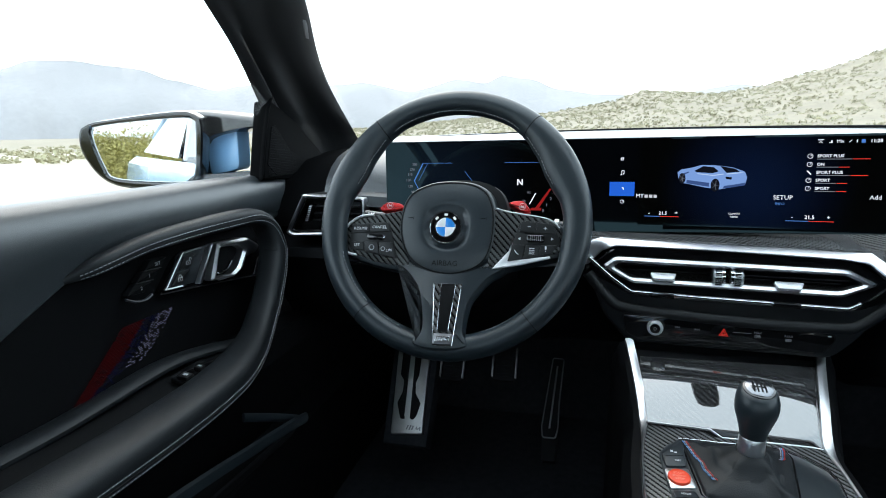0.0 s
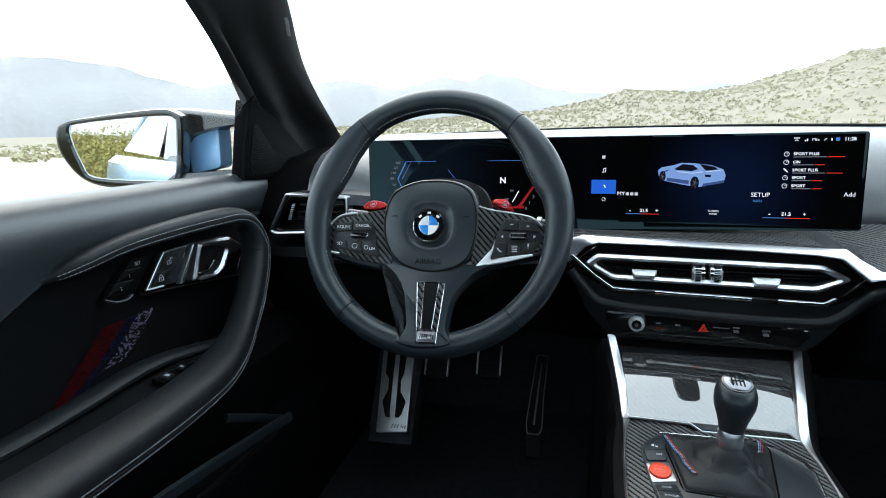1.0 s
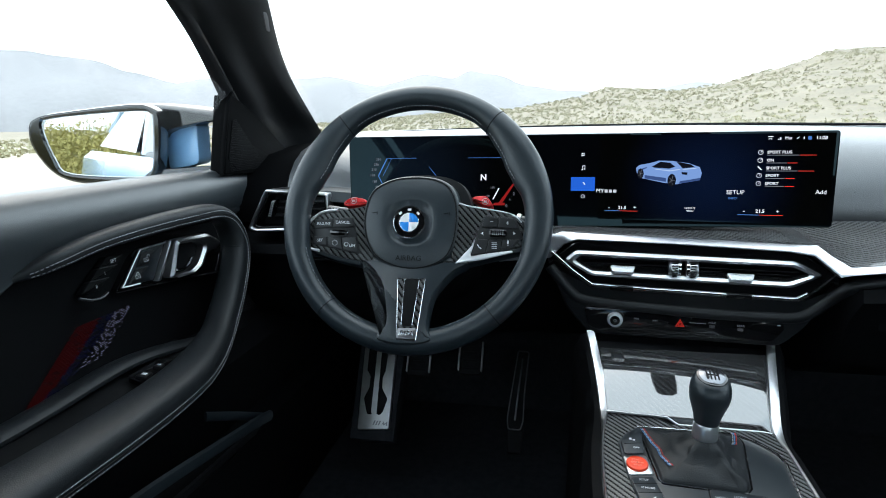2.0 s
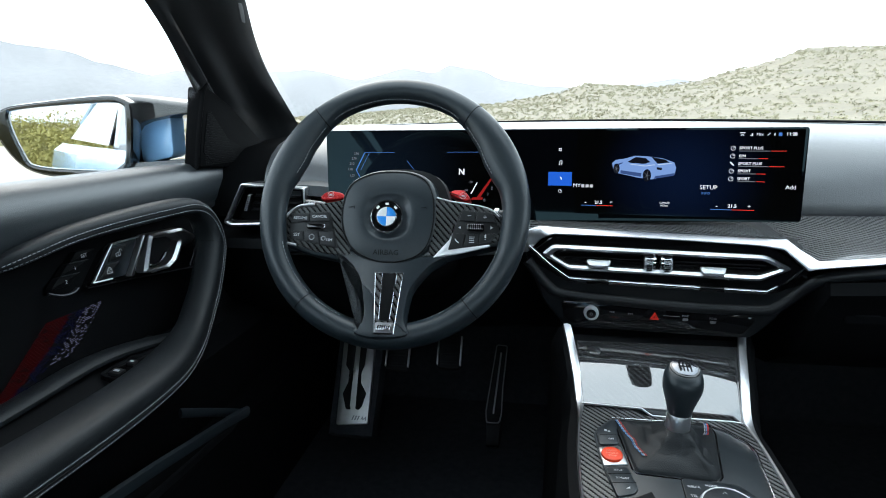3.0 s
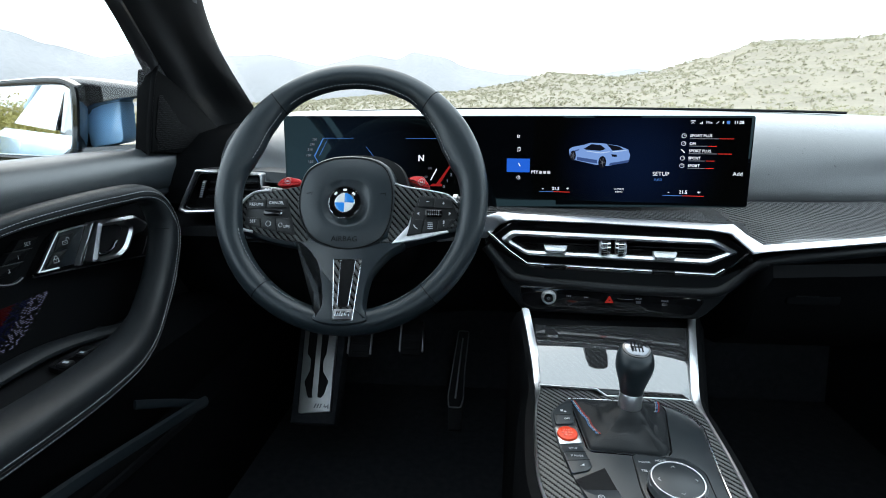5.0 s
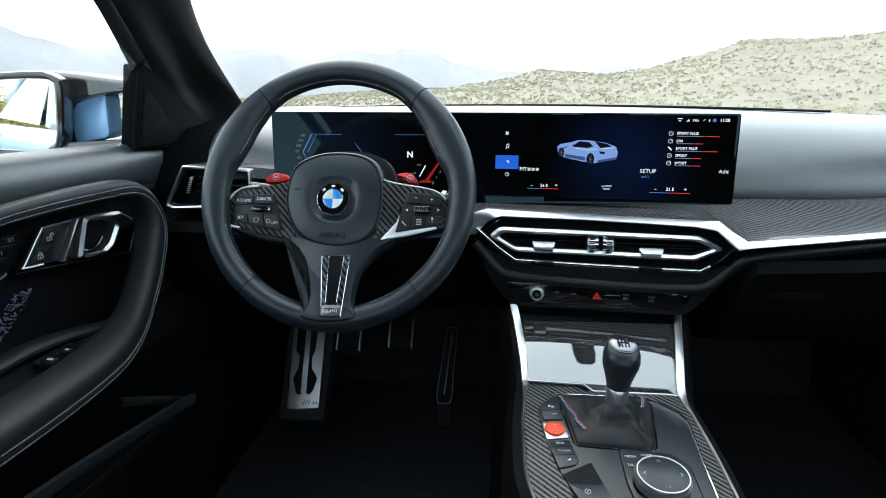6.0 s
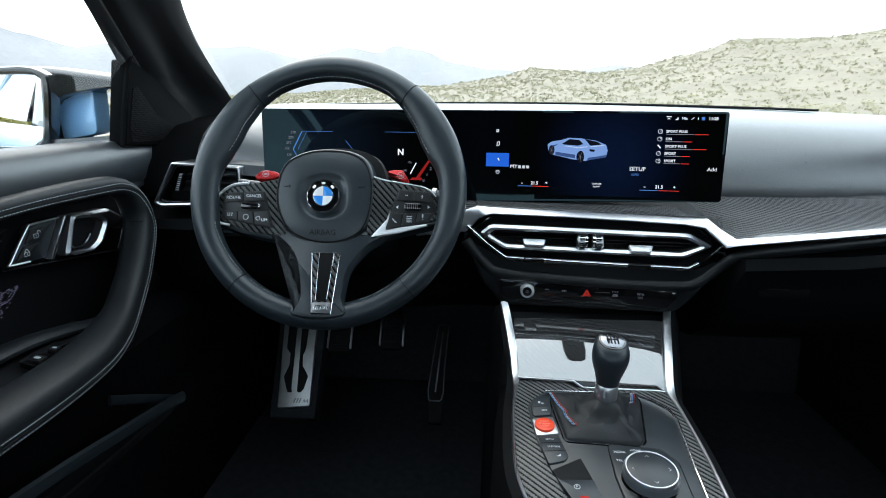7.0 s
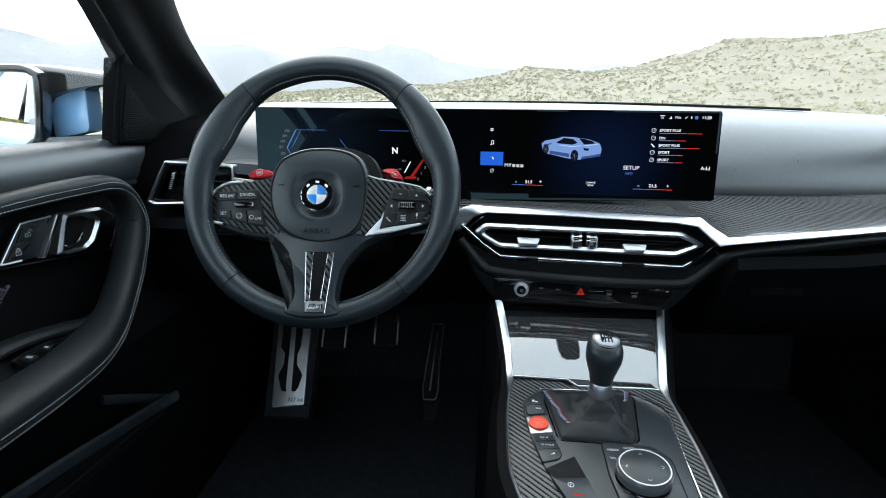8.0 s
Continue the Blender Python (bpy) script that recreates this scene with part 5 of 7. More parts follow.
def grip(a):
    """Thicker at the thumb rests."""
    d = math.degrees(a) % 360
    d = d - 360 if d > 270 else d
    d = 180 - d if d > 90 else d
    return interp([(-22, 0.0), (-8, 0.003), (4, 0.0038), (10, 0.0055), (18, 0.0115), (27, 0.0135), (40, 0.0088), (52, 0.003), (61, 0.0)], d)


bm = BM()
secs = []
NR, NS = 192, 22
for i in range(NR + 1):
    a = 2 * math.pi * i / NR
    g = grip(a)
    secs.append([rim_point(a, (0.0154 + (g if math.cos(2 * math.pi * k / NS) < 0 else 0)) * math.cos(2 * math.pi * k / NS), 0.0160 * math.sin(2 * math.pi * k / NS)) for k in range(NS)])
loft(bm, secs, closed=True)
bmesh.ops.remove_doubles(bm, verts=bm.verts, dist=1e-6)
rim = part("rim", bm, RIM_LEATHER, wheel, "thick black leather rim")
for d in (51, 129, 229, 311):
    a = radians(d)
    g = grip(a)
    part("seam", tube(BM(), [rim_point(a, (0.01555 + (g if math.cos(t) < 0 else 0)) * math.cos(t), 0.01615 * math.sin(t)) for t in np.linspace(0, 2 * math.pi, 29)[:-1]], 0.0006, n=5, hint=(0.2, 0.3, 0.9), closed=True), RUBBER, rim)
bm = BM()
for a0, a1 in ((55, 125), (20, 49), (131, 160), (233, 250), (290, 307), (198, 228), (312, 342)):
    pts = []
    for t in np.linspace(radians(a0), radians(a1), 30):
        g = grip(t)
        pts.append(rim_point(t, -(0.0138 + g * 0.9), 0.0085))
    dashes(bm, pts, 0.0032, 0.0018, 0.0005)
part("rim_stitching", bm, RIM_THREAD, rim, "grey stitching", kind="stuff")


def hub_outline(s, dx=0.0, dy=0.0):
    ctrl = [(-0.0495, 0.0473), (-0.026, 0.0590), (-0.002, 0.0624), (0.028, 0.0605), (0.0500, 0.0500), (0.0605, 0.0300), (0.0634, 0.0040), (0.0600, -0.0260), (0.0500, -0.0460), (0.0300, -0.0575), (0.0035, -0.0616), (-0.0230, -0.0565), (-0.0440, -0.0450), (-0.0570, -0.0250), (-0.0630, 0.0000), (-0.0600, 0.0280)]
    return [((p.x - 0.0) * s + dx, p.y * s + dy) for p in spline([(a, b, 0) for a, b in ctrl], 3, True)]


def layered(layers, cap=True):
    secs = [[HUB @ Vector((x, y, z)) for x, y in hub_outline(s, dx, dy)] for s, z, dx, dy in layers]
    bm = loft(BM(), secs, closed=True, caps=True)
    return bm


pad = part("airbag_cover", layered([(0.96, -0.030, 0.004, -0.002), (1.0, -0.018, 0.002, 0), (1.005, -0.012, 0, 0), (0.985, -0.0070, 0, 0), (0.95, -0.0046, 0, 0), (0.90, -0.0034, 0, 0), (0.6, -0.0020, 0, 0), (0.50, -0.0018, 0, 0), (0.46, -0.0026, 0, 0), (0.40, -0.0062, 0, 0), (0.30, -0.0078, 0, 0)]), RIM_LEATHER, wheel, "padded black leather airbag cover")
part("hub_shell", layered([(0.8, -0.06, 0.006, -0.002), (1.08, -0.040, 0.008, -0.002), (1.13, -0.030, 0.008, -0.002), (1.10, -0.022, 0.007, -0.001), (0.9, -0.020, 0.004, 0)]), PLASTIC, wheel, "matt black hub shell")
bm = BM()
for s_, z_ in ((0.915, -0.0036), (0.955, -0.0047)):
    pts = [HUB @ Vector((x, y, z_)) for x, y in hub_outline(s_)]
    dashes(bm, pts + pts[:1], 0.0028, 0.0016, 0.0005)
part("cover_stitching", bm, STITCH_DARK, pad, kind="stuff")
pts = [HUB @ Vector((x, y, -0.0040)) for x, y in hub_outline(0.935)]
part("cover_seam", tube(BM(), pts, 0.0009, n=5, hint=(0, 0, 1), closed=True), EMBOSS, pad)
bm = BM()
words(bm, "AIRBAG", 0.0095, HUB @ Matrix.Translation((0.0015, -0.0455, -0.0024)), 0.0004)
part("airbag_word", bm, EMBOSS, pad)
for u in (-0.047, 0.0465):
    bm = BM()
    prism(bm, [(u - 0.004, 0.0120), (u + 0.003, 0.0132), (u + 0.003, 0.0124), (u - 0.002, 0.0116)], -0.0036, -0.0018, HUB, 0.0002)
    prism(bm, rect(u + 0.0036, 0.0100, u + 0.0043, 0.0138), -0.0036, -0.0018, HUB, 0.0002)
    part("horn_mark", bm, EMBOSS, pad)
badge = part("badge", lathe(BM(), [(0.0, -0.009), (0.0215, -0.009), (0.0215, -0.0005), (0.0208, 0.0008), (0.0198, 0.0008), (0.0192, 0.0002), (0.0, 0.0002)], HUB, 44), CHROME, pad, "round chrome-edged badge in blue and white quarters")
part("badge_ring", hoop(BM(), disc(0, 0, 0.0193, 44), disc(0, 0, 0.0125, 44), 0.0, 0.0006, HUB, 0.0002), GLOSS, badge)
for q in range(4):
    a0 = q * math.pi / 2
    arc = [(0, 0)] + [(0.0121 * math.cos(a0 + t), 0.0121 * math.sin(a0 + t)) for t in np.linspace(0, math.pi / 2, 9)]
    part("badge_quarter", prism(BM(), arc, 0.0, 0.0007, HUB, 0.0001), BADGE_BLUE if q in (0, 2) else BADGE_WHITE, badge)
part("badge_inner_ring", hoop(BM(), disc(0, 0, 0.0130, 36), disc(0, 0, 0.0119, 36), 0.0, 0.0010, HUB, 0.0002), CHROME, badge)
for a, t in ((135, -0.3), (90, 0), (45, 0.3)):
    c = Vector((0.0160 * math.cos(radians(a)), 0.0160 * math.sin(radians(a)), 0))
    mm = HUB @ Matrix.Translation(c) @ Matrix.Rotation(radians(a - 90), 4, "Z")
    part("badge_bar", prism(BM(), rect(-0.0022, -0.0014, 0.0022, 0.0014), 0.0005, 0.0009, mm, 0.0001), BADGE_WHITE, badge)

LSP = [(-0.052, 0.0245), (-0.0760, 0.0190), (-0.1180, 0.0125), (-0.1330, 0.0010), (-0.1390, -0.0120), (-0.1370, -0.0310), (-0.0945, -0.0450), (-0.0450, -0.0520)]
RSP = [(0.0560, 0.0270), (0.0780, 0.0215), (0.1245, 0.0135), (0.1400, 0.0020), (0.1450, -0.0110), (0.1436, -0.0260), (0.1000, -0.0385), (0.0550, -0.0500)]
for nm, p, sx in (("left", LSP, -1), ("right", RSP, 1)):
    q = [(a + (sx * 0.012 if abs(a) > 0.12 else 0), b) for a, b in p]
    spoke = part("spoke", prism(BM(), rounded([(a * 0.99, b * 1.10 - 0.002) for a, b in q], 0.01), -0.034, -0.0100, HUB, 0.006), RIM_LEATHER, wheel, "black side spoke")
    part("carbon_inlay", prism(BM(), rounded(p, 0.006), -0.012, -0.0062, HUB, 0.0016), CARBON_UP, spoke, "glossy carbon inlay")
    if sx < 0:
        edge = [(-0.098, 0.0160), (-0.1185, 0.0130), (-0.1335, 0.0015), (-0.1398, -0.0120), (-0.1380, -0.0315), (-0.118, -0.0380)]
        part("silver_edge", tube(BM(), spline([HUB @ Vector((a, b, -0.0062)) for a, b in edge], 5), 0.0019, 0.0024, n=8, hint=(0, -1, 0.3)), BRIGHT_SATIN, spoke, "bright silver spoke edge")
    else:
        part("silver_edge", prism(BM(), rounded([(0.0600, -0.0500), (0.0800, -0.0270), (0.0850, -0.0090), (0.0830, -0.0250), (0.0790, -0.0395), (0.1290, -0.0320), (0.1310, -0.0345), (0.0950, -0.0440)], 0.001, 2), -0.008, -0.0048, HUB, 0.0008), BRIGHT_SATIN, spoke, "silver spoke edge")
        part("silver_edge", tube(BM(), spline([HUB @ Vector((a, b, -0.0062)) for a, b in [(0.062, 0.0265), (0.0790, 0.0220), (0.1245, 0.0142), (0.140, 0.003)]], 5), 0.0008, 0.0012, n=6, hint=(0, -1, 0.3)), BRIGHT_SATIN, spoke)

ZB = -0.0052
lk = part("switch_block", prism(BM(), rounded([(-0.1275, 0.0030), (-0.0757, 0.0068), (-0.0618, -0.0415), (-0.1288, -0.0295)], 0.004), -0.008, ZB, HUB, 0.0006), KEY_BLACK, wheel, "black switch block")


def switch(poly, parent, marks=(), texts=()):
    b = part("switch_key", prism(BM(), rounded(poly, 0.0012, 2), ZB - 0.001, ZB + 0.0016, HUB, 0.0006), KEY_BLACK, parent)
    if marks or texts:
        bm = BM()
        for p in marks:
            prism(bm, p, ZB + 0.0014, ZB + 0.0018, HUB, 0.0001)
        for text, x, y, s in texts:
            words(bm, text, s, HUB @ Matrix.Translation((x, y, ZB + 0.0018)), 0.0001)
        part("key_mark", bm, PRINT, b)
    return b


switch([(-0.1262, 0.0018), (-0.1023, 0.0036), (-0.1023, -0.0072), (-0.1268, -0.0092)], lk, (), [("RESUME", -0.1143, -0.0030, 0.0052)])
switch([(-0.1012, 0.0037), (-0.0768, 0.0056), (-0.0735, -0.0060), (-0.1012, -0.0072)], lk, (), [("CANCEL", -0.0885, -0.0008, 0.0052)])
switch([(-0.1272, -0.0200), (-0.1088, -0.0202), (-0.1075, -0.0320), (-0.1272, -0.0285)], lk, (), [("SET", -0.1175, -0.0248, 0.0052)])
ring8 = lambda x, y, r, n=10: [line((x + r * math.cos(6.2832 * i / n), y + r * math.sin(6.2832 * i / n)), (x + r * math.cos(6.2832 * (i + 1) / n), y + r * math.sin(6.2832 * (i + 1) / n)), 0.0005) for i in range(n)]
switch([(-0.1078, -0.0202), (-0.0888, -0.0205), (-0.0862, -0.0362), (-0.1062, -0.0322)], lk, ring8(-0.0972, -0.0275, 0.0034), [])
switch([(-0.0878, -0.0205), (-0.0690, -0.0200), (-0.0640, -0.0402), (-0.0850, -0.0364)], lk, ring8(-0.0815, -0.0290, 0.0026), [("LIM", -0.0733, -0.0310, 0.0052)])
lt = part("toggle", prism(BM(), rounded(rect(-0.1040, -0.0172, -0.0800, -0.0105), 0.003), ZB, ZB + 0.0050, HUB, 0.0018), GLOSS, lk, "gloss black toggle")
part("toggle_glint", prism(BM(), rounded([(-0.0855, -0.0170), (-0.0800, -0.0105), (-0.0785, -0.0135), (-0.0815, -0.0172)], 0.001, 2), ZB, ZB + 0.0045, HUB, 0.0008), CHROME, lt)
rk = part("switch_block", prism(BM(), rounded([(0.0930, 0.0118), (0.1325, 0.0080), (0.1418, -0.0152), (0.1300, -0.0302), (0.0755, -0.0440)], 0.004), -0.008, ZB, HUB, 0.0006), KEY_BLACK, wheel, "black switch block")
switch([(0.0945, 0.0103), (0.1120, 0.0086), (0.1105, -0.0040), (0.0915, -0.0030)], rk, [rect(0.1015, 0.0030, 0.1055, 0.0036)])
switch([(0.1130, 0.0086), (0.1312, 0.0068), (0.1358, -0.0052), (0.1116, -0.0040)], rk, [rect(0.1210, 0.0012, 0.1250, 0.0018), rect(0.1227, -0.0005, 0.1233, 0.0035)])
switch([(0.0850, -0.0190), (0.1000, -0.0195), (0.0968, -0.0358), (0.0790, -0.0400)], rk, [line((0.0870, -0.0258), (0.0892, -0.0290), 0.0012), line((0.0892, -0.0290), (0.0922, -0.0312), 0.0012)])
switch([(0.1010, -0.0195), (0.1170, -0.0192), (0.1150, -0.0315), (0.0978, -0.0355)], rk, [rect(0.1045, -0.0238 - 0.0022 * q, 0.1110, -0.0230 - 0.0022 * q) for q in range(4)])
switch([(0.1180, -0.0192), (0.1380, -0.0185), (0.1290, -0.0282), (0.1160, -0.0312)], rk, [rounded(rect(0.1232, -0.0245, 0.1252, -0.0200), 0.001, 2), rect(0.1236, -0.0268, 0.1248, -0.0260)])
rt = part("toggle", prism(BM(), rounded(rect(0.1010, -0.0158, 0.1225, -0.0070), 0.003), ZB, ZB + 0.0055, HUB, 0.0018), GLOSS, rk, "gloss black roller")
bm = BM()
for q in range(6):
    prism(bm, rect(0.1055 + q * 0.0024, -0.0145, 0.1064 + q * 0.0024, -0.0085), ZB + 0.005, ZB + 0.0060, HUB, 0.0003)
part("roller_rib", bm, DARK_STEEL, rt, kind="stuff")
bm = BM()
for p in ([(0.0905, -0.0115), (0.0935, -0.0095), (0.0935, -0.0135)], [(0.1330, -0.0110), (0.1300, -0.0090), (0.1300, -0.0130)]):
    prism(bm, p, ZB, ZB + 0.0004, HUB, 0.0001)
part("arrow_mark", bm, PRINT, rk)

LOW = HUB @ Matrix.Translation((0, -0.05, -0.006)) @ Matrix.Rotation(radians(-15), 4, "X") @ Matrix.Translation((0, 0.05, 0.006))
low = part("lower_spoke", prism(BM(), [(p.x, p.y) for p in spline([(-0.066, -0.044, 0), (-0.0500, -0.0605, 0), (-0.0360, -0.0760, 0), (-0.0284, -0.096, 0), (-0.0220, -0.128, 0), (-0.027, -0.1490, 0), (0.006, -0.1545, 0), (0.040, -0.1480, 0), (0.0335, -0.128, 0), (0.0360, -0.096, 0), (0.0440, -0.0790, 0), (0.058, -0.0605, 0), (0.074, -0.044, 0), (0.0, -0.03, 0)], 4, True)], -0.026, -0.0060, LOW, 0.006), RIM_LEATHER, wheel, "black lower spoke")
INS = [(-0.0101, -0.0720), (0.0259, -0.0715), (0.0228, -0.1490), (-0.0015, -0.1495)]
part("carbon_insert", prism(BM(), INS, -0.010, -0.0050, LOW, 0.0006), CARBON_UP, low, "carbon insert")
part("insert_edge", hoop(BM(), ccw(INS), inset(ccw(INS), 0.0013), -0.008, -0.0044, LOW, 0.0004), CHROME, low, "chrome insert edge")
SL = rounded([(0.0003, -0.0731), (0.0176, -0.0727), (0.0152, -0.1323), (0.0031, -0.1326)], 0.002, 3)
part("slot", prism(BM(), SL, -0.008, -0.0046, LOW, 0.0003), DARK, low)
part("slot_edge", hoop(BM(), inset(SL, -0.0010), SL, -0.006, -0.0040, LOW, 0.0003), CHROME, low)
mb = part("sport_badge", prism(BM(), rounded([(-0.0005, -0.1355), (0.0222, -0.1350), (0.0215, -0.1475), (-0.0005, -0.1482)], 0.002, 3), -0.006, -0.0038, LOW, 0.0005), DARK_STEEL, low)
MB = LOW @ Matrix.Translation((0.0072, -0.0016, 0))
bm = BM()
for q in range(3):
    prism(bm, [(-0.0058 + q * 0.0026, -0.1428), (-0.0042 + q * 0.0026, -0.1428), (-0.0022 + q * 0.0026, -0.1368), (-0.0038 + q * 0.0026, -0.1368)], -0.0040, -0.0032, MB, 0.0002)
for a0, a1 in (((0.0030, -0.1428), (0.0055, -0.1368)), ((0.0055, -0.1368), (0.0075, -0.1420)), ((0.0075, -0.1420), (0.0105, -0.1368)), ((0.0105, -0.1368), (0.0118, -0.1428))):
    prism(bm, line(a0, a1, 0.0016), -0.0040, -0.0032, MB, 0.0002)
part("badge_stripes", bm, CHROME, mb)

for p, cx_ in (([(-0.1050, 0.0328), (-0.0990, 0.0400), (-0.0900, 0.0432), (-0.0730, 0.0400), (-0.0700, 0.0330), (-0.0780, 0.0300), (-0.1010, 0.0290)], -0.089), ([(0.0690, 0.0412), (0.0790, 0.0455), (0.0920, 0.0455), (0.1010, 0.0330), (0.0960, 0.0290), (0.0880, 0.0315)], 0.0905)):
    key = part("red_button", prism(BM(), rounded(p, 0.003), -0.058, -0.038, HUB, 0.003), RED, wheel, "red anodised mode button")
    bm = BM()
    c = disc(cx_, 0.0372, 0.0042, 14)
    for i in range(14):
        prism(bm, line(c[i], c[(i + 1) % 14], 0.0006), -0.0382, -0.0377, HUB, 0.0001)
    prism(bm, [(cx_ - 0.0024, 0.0352), (cx_ - 0.0014, 0.0392), (cx_, 0.0372), (cx_ + 0.0014, 0.0392), (cx_ + 0.0024, 0.0352), (cx_, 0.0362)], -0.0382, -0.0377, HUB, 0.0001)
    part("button_mark", bm, PRINT, key)

column = thing("steering_column", (0, 0.2, 0.86), "black steering column shroud with two stalks", "steering column")
bm = BM()
secs = []
for z, s, dy in ((-0.045, 0.8, 0.0), (-0.07, 1.0, -0.008), (-0.14, 1.1, -0.016), (-0.26, 1.2, -0.02)):
    secs.append([HUB @ Vector((0.058 * s * math.cos(t), 0.048 * s * math.sin(t) + dy, z)) for t in np.linspace(0, 2 * math.pi, 25)[:-1]])
loft(bm, secs, closed=True, caps=True)
part("shroud", bm, DARK, column)
st = part("stalk", tube(BM(), [HUB @ Vector(p) for p in ((-0.03, 0.020, -0.075), (-0.09, 0.026, -0.072), (-0.135, 0.030, -0.066))], lambda t: 0.006 + 0.003 * t, 0.007, n=12, hint=(0, 0, 1)), SATIN, column, "grey indicator stalk")
bm = BM()
for q in range(3):
    prism(bm, rect(-0.128 + q * 0.004, 0.0285, -0.1262 + q * 0.004, 0.0315), -0.0578, -0.0568, HUB, 0.0001)
part("stalk_mark", bm, PRINT, st)
st = part("stalk", tube(BM(), [HUB @ Vector(p) for p in ((0.03, 0.018, -0.075), (0.09, 0.022, -0.072), (0.143, 0.018, -0.066))], lambda t: 0.006 + 0.003 * t, 0.007, n=12, hint=(0, 0, 1)), SATIN, column, "grey wiper stalk")
part("stalk_ring", tube(BM(), [HUB @ Vector(p) for p in ((0.131, 0.0190, -0.0675), (0.136, 0.0185, -0.067))], 0.0096, n=14, hint=(0, 0, 1)), SILVER, st)
knee = thing("light_switch_panel", (-0.2, 0.2, 0.85), "small black light switch panel with faint marks", "switch panel")
mk = frame_of((-0.145, 0.178, 0.868), (1, 0, 0), (0, 0.1, 1))
kp = part("panel", prism(BM(), rounded(rect(-0.075, -0.016, 0.035, 0.016), 0.004), -0.03, 0.0, mk, 0.002), GLOSS, knee)
for q in range(5):
    part("key", prism(BM(), rounded(rect(-0.068 + q * 0.02, -0.009, -0.05 + q * 0.02, 0.009), 0.002, 2), 0.0, 0.002, mk, 0.0006), SATIN, kp)

# ---- driver's air vent ----
lv = thing("side_air_vent", (-0.28, 0.22, 0.89), "black side air vent in a bright silver frame", "air vent")
ml_ = frame_of((-0.29, 0.205, 0.932), (1, 0.0, 0), (0, 0.03, 1))
VO = [(-0.012, 0.036), (0.10, 0.030), (0.10, -0.032), (-0.036, -0.0375), (-0.049, -0.0315)]
VI = [(-0.009, 0.0315), (0.096, 0.026), (0.096, -0.027), (-0.034, -0.0320), (-0.0415, -0.0285)]
part("frame", hoop(BM(), rounded(VO, 0.004), rounded(VI, 0.003), -0.02, 0.006, ml_, 0.0022), SILVER, lv, "bright silver frame")
part("cavity", prism(BM(), rounded(VO, 0.003), -0.06, -0.03, ml_, 0.001), RUBBER, lv)
part("liner", hoop(BM(), rounded(VI, 0.003), rounded([(a * 0.93 + 0.002, b * 0.9) for a, b in VI], 0.003), -0.03, -0.001, ml_, 0.0008), GLOSS, lv)
for v in (0.014, 0.002, -0.010):
    part("vane", prism(BM(), rect(-0.004 + min(0, v) * 0.9, v - 0.0016, 0.094, v + 0.0016), -0.03, -0.008, ml_, 0.0008), PLASTIC, lv)
wh = part("thumbwheel", prism(BM(), rounded([(-0.0030, 0.0180), (0.0060, 0.0180), (-0.0040, -0.0120), (-0.0130, -0.0120)], 0.002, 3), -0.012, 0.001, ml_, 0.002), GLOSS, lv)
bm = BM()
for q in range(8):
    v = 0.0145 - q * 0.0034
    u = 0.0005 + (v - 0.018) * 0.333
    prism(bm, rect(u - 0.0022, v - 0.0007, u + 0.0032, v + 0.0007), 0.001, 0.0018, ml_, 0.0003)
part("thumbwheel_ribs", bm, SILVER, wh, kind="stuff")

# ---- driver's door ----
door = thing("driver_door", (-0.40, -0.2, 0.28), "black leather door panel with a padded grab loop and pale stitching", "door")


def upper_door():
    secs = []
    for y in np.linspace(-0.80, 0.335, 36):
        low = 0.919 if y > -0.16 else 0.919 - (-0.16 - y) * 0.48
        low = max(low, 0.80)
        f = max(0, (y - 0.12) / 0.2)
        prof = [(-0.445, 0.93), (-0.440, 0.985), (-0.434, 0.9990), (-0.420, 1.0020), (-0.404, 0.9990), (-0.391, 0.987), (-0.3845, 0.970), (-0.384, 0.952), (-0.3885, (0.952 + low) / 2), (-0.3925, low + 0.012), (-0.3925, low + 0.004), (-0.397, low), (-0.410, low - 0.006), (-0.445, low)]
        secs.append([(x - 0.004 * f, y, z - 0.003 * f) for x, z in prof])
    return loft(BM(), secs, closed=True, caps=True)


part("upper_panel", upper_door(), SHEEN, door, "grained black leather upper panel")
bm = BM()
sheet(bm, Matrix.Identity(4), 24, 10, lambda u, v: (-0.400 - 0.006 * math.sin(math.pi * v), -0.80 + u * 1.16, 0.72 + v * 0.22))
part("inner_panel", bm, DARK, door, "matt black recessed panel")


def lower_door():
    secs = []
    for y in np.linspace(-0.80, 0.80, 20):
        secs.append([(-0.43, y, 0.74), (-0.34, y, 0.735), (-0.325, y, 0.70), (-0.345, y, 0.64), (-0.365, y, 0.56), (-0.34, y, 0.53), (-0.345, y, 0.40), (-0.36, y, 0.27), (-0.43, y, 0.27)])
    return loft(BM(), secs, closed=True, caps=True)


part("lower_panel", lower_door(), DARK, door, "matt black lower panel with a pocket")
part("pocket_edge", tube(BM(), spline([(-0.34, -0.3, 0.58), (-0.335, -0.06, 0.557), (-0.34, 0.12, 0.540), (-0.35, 0.24, 0.522)], 6), 0.004, 0.008, n=8, hint=(0, 0, 1)), PLASTIC, door)

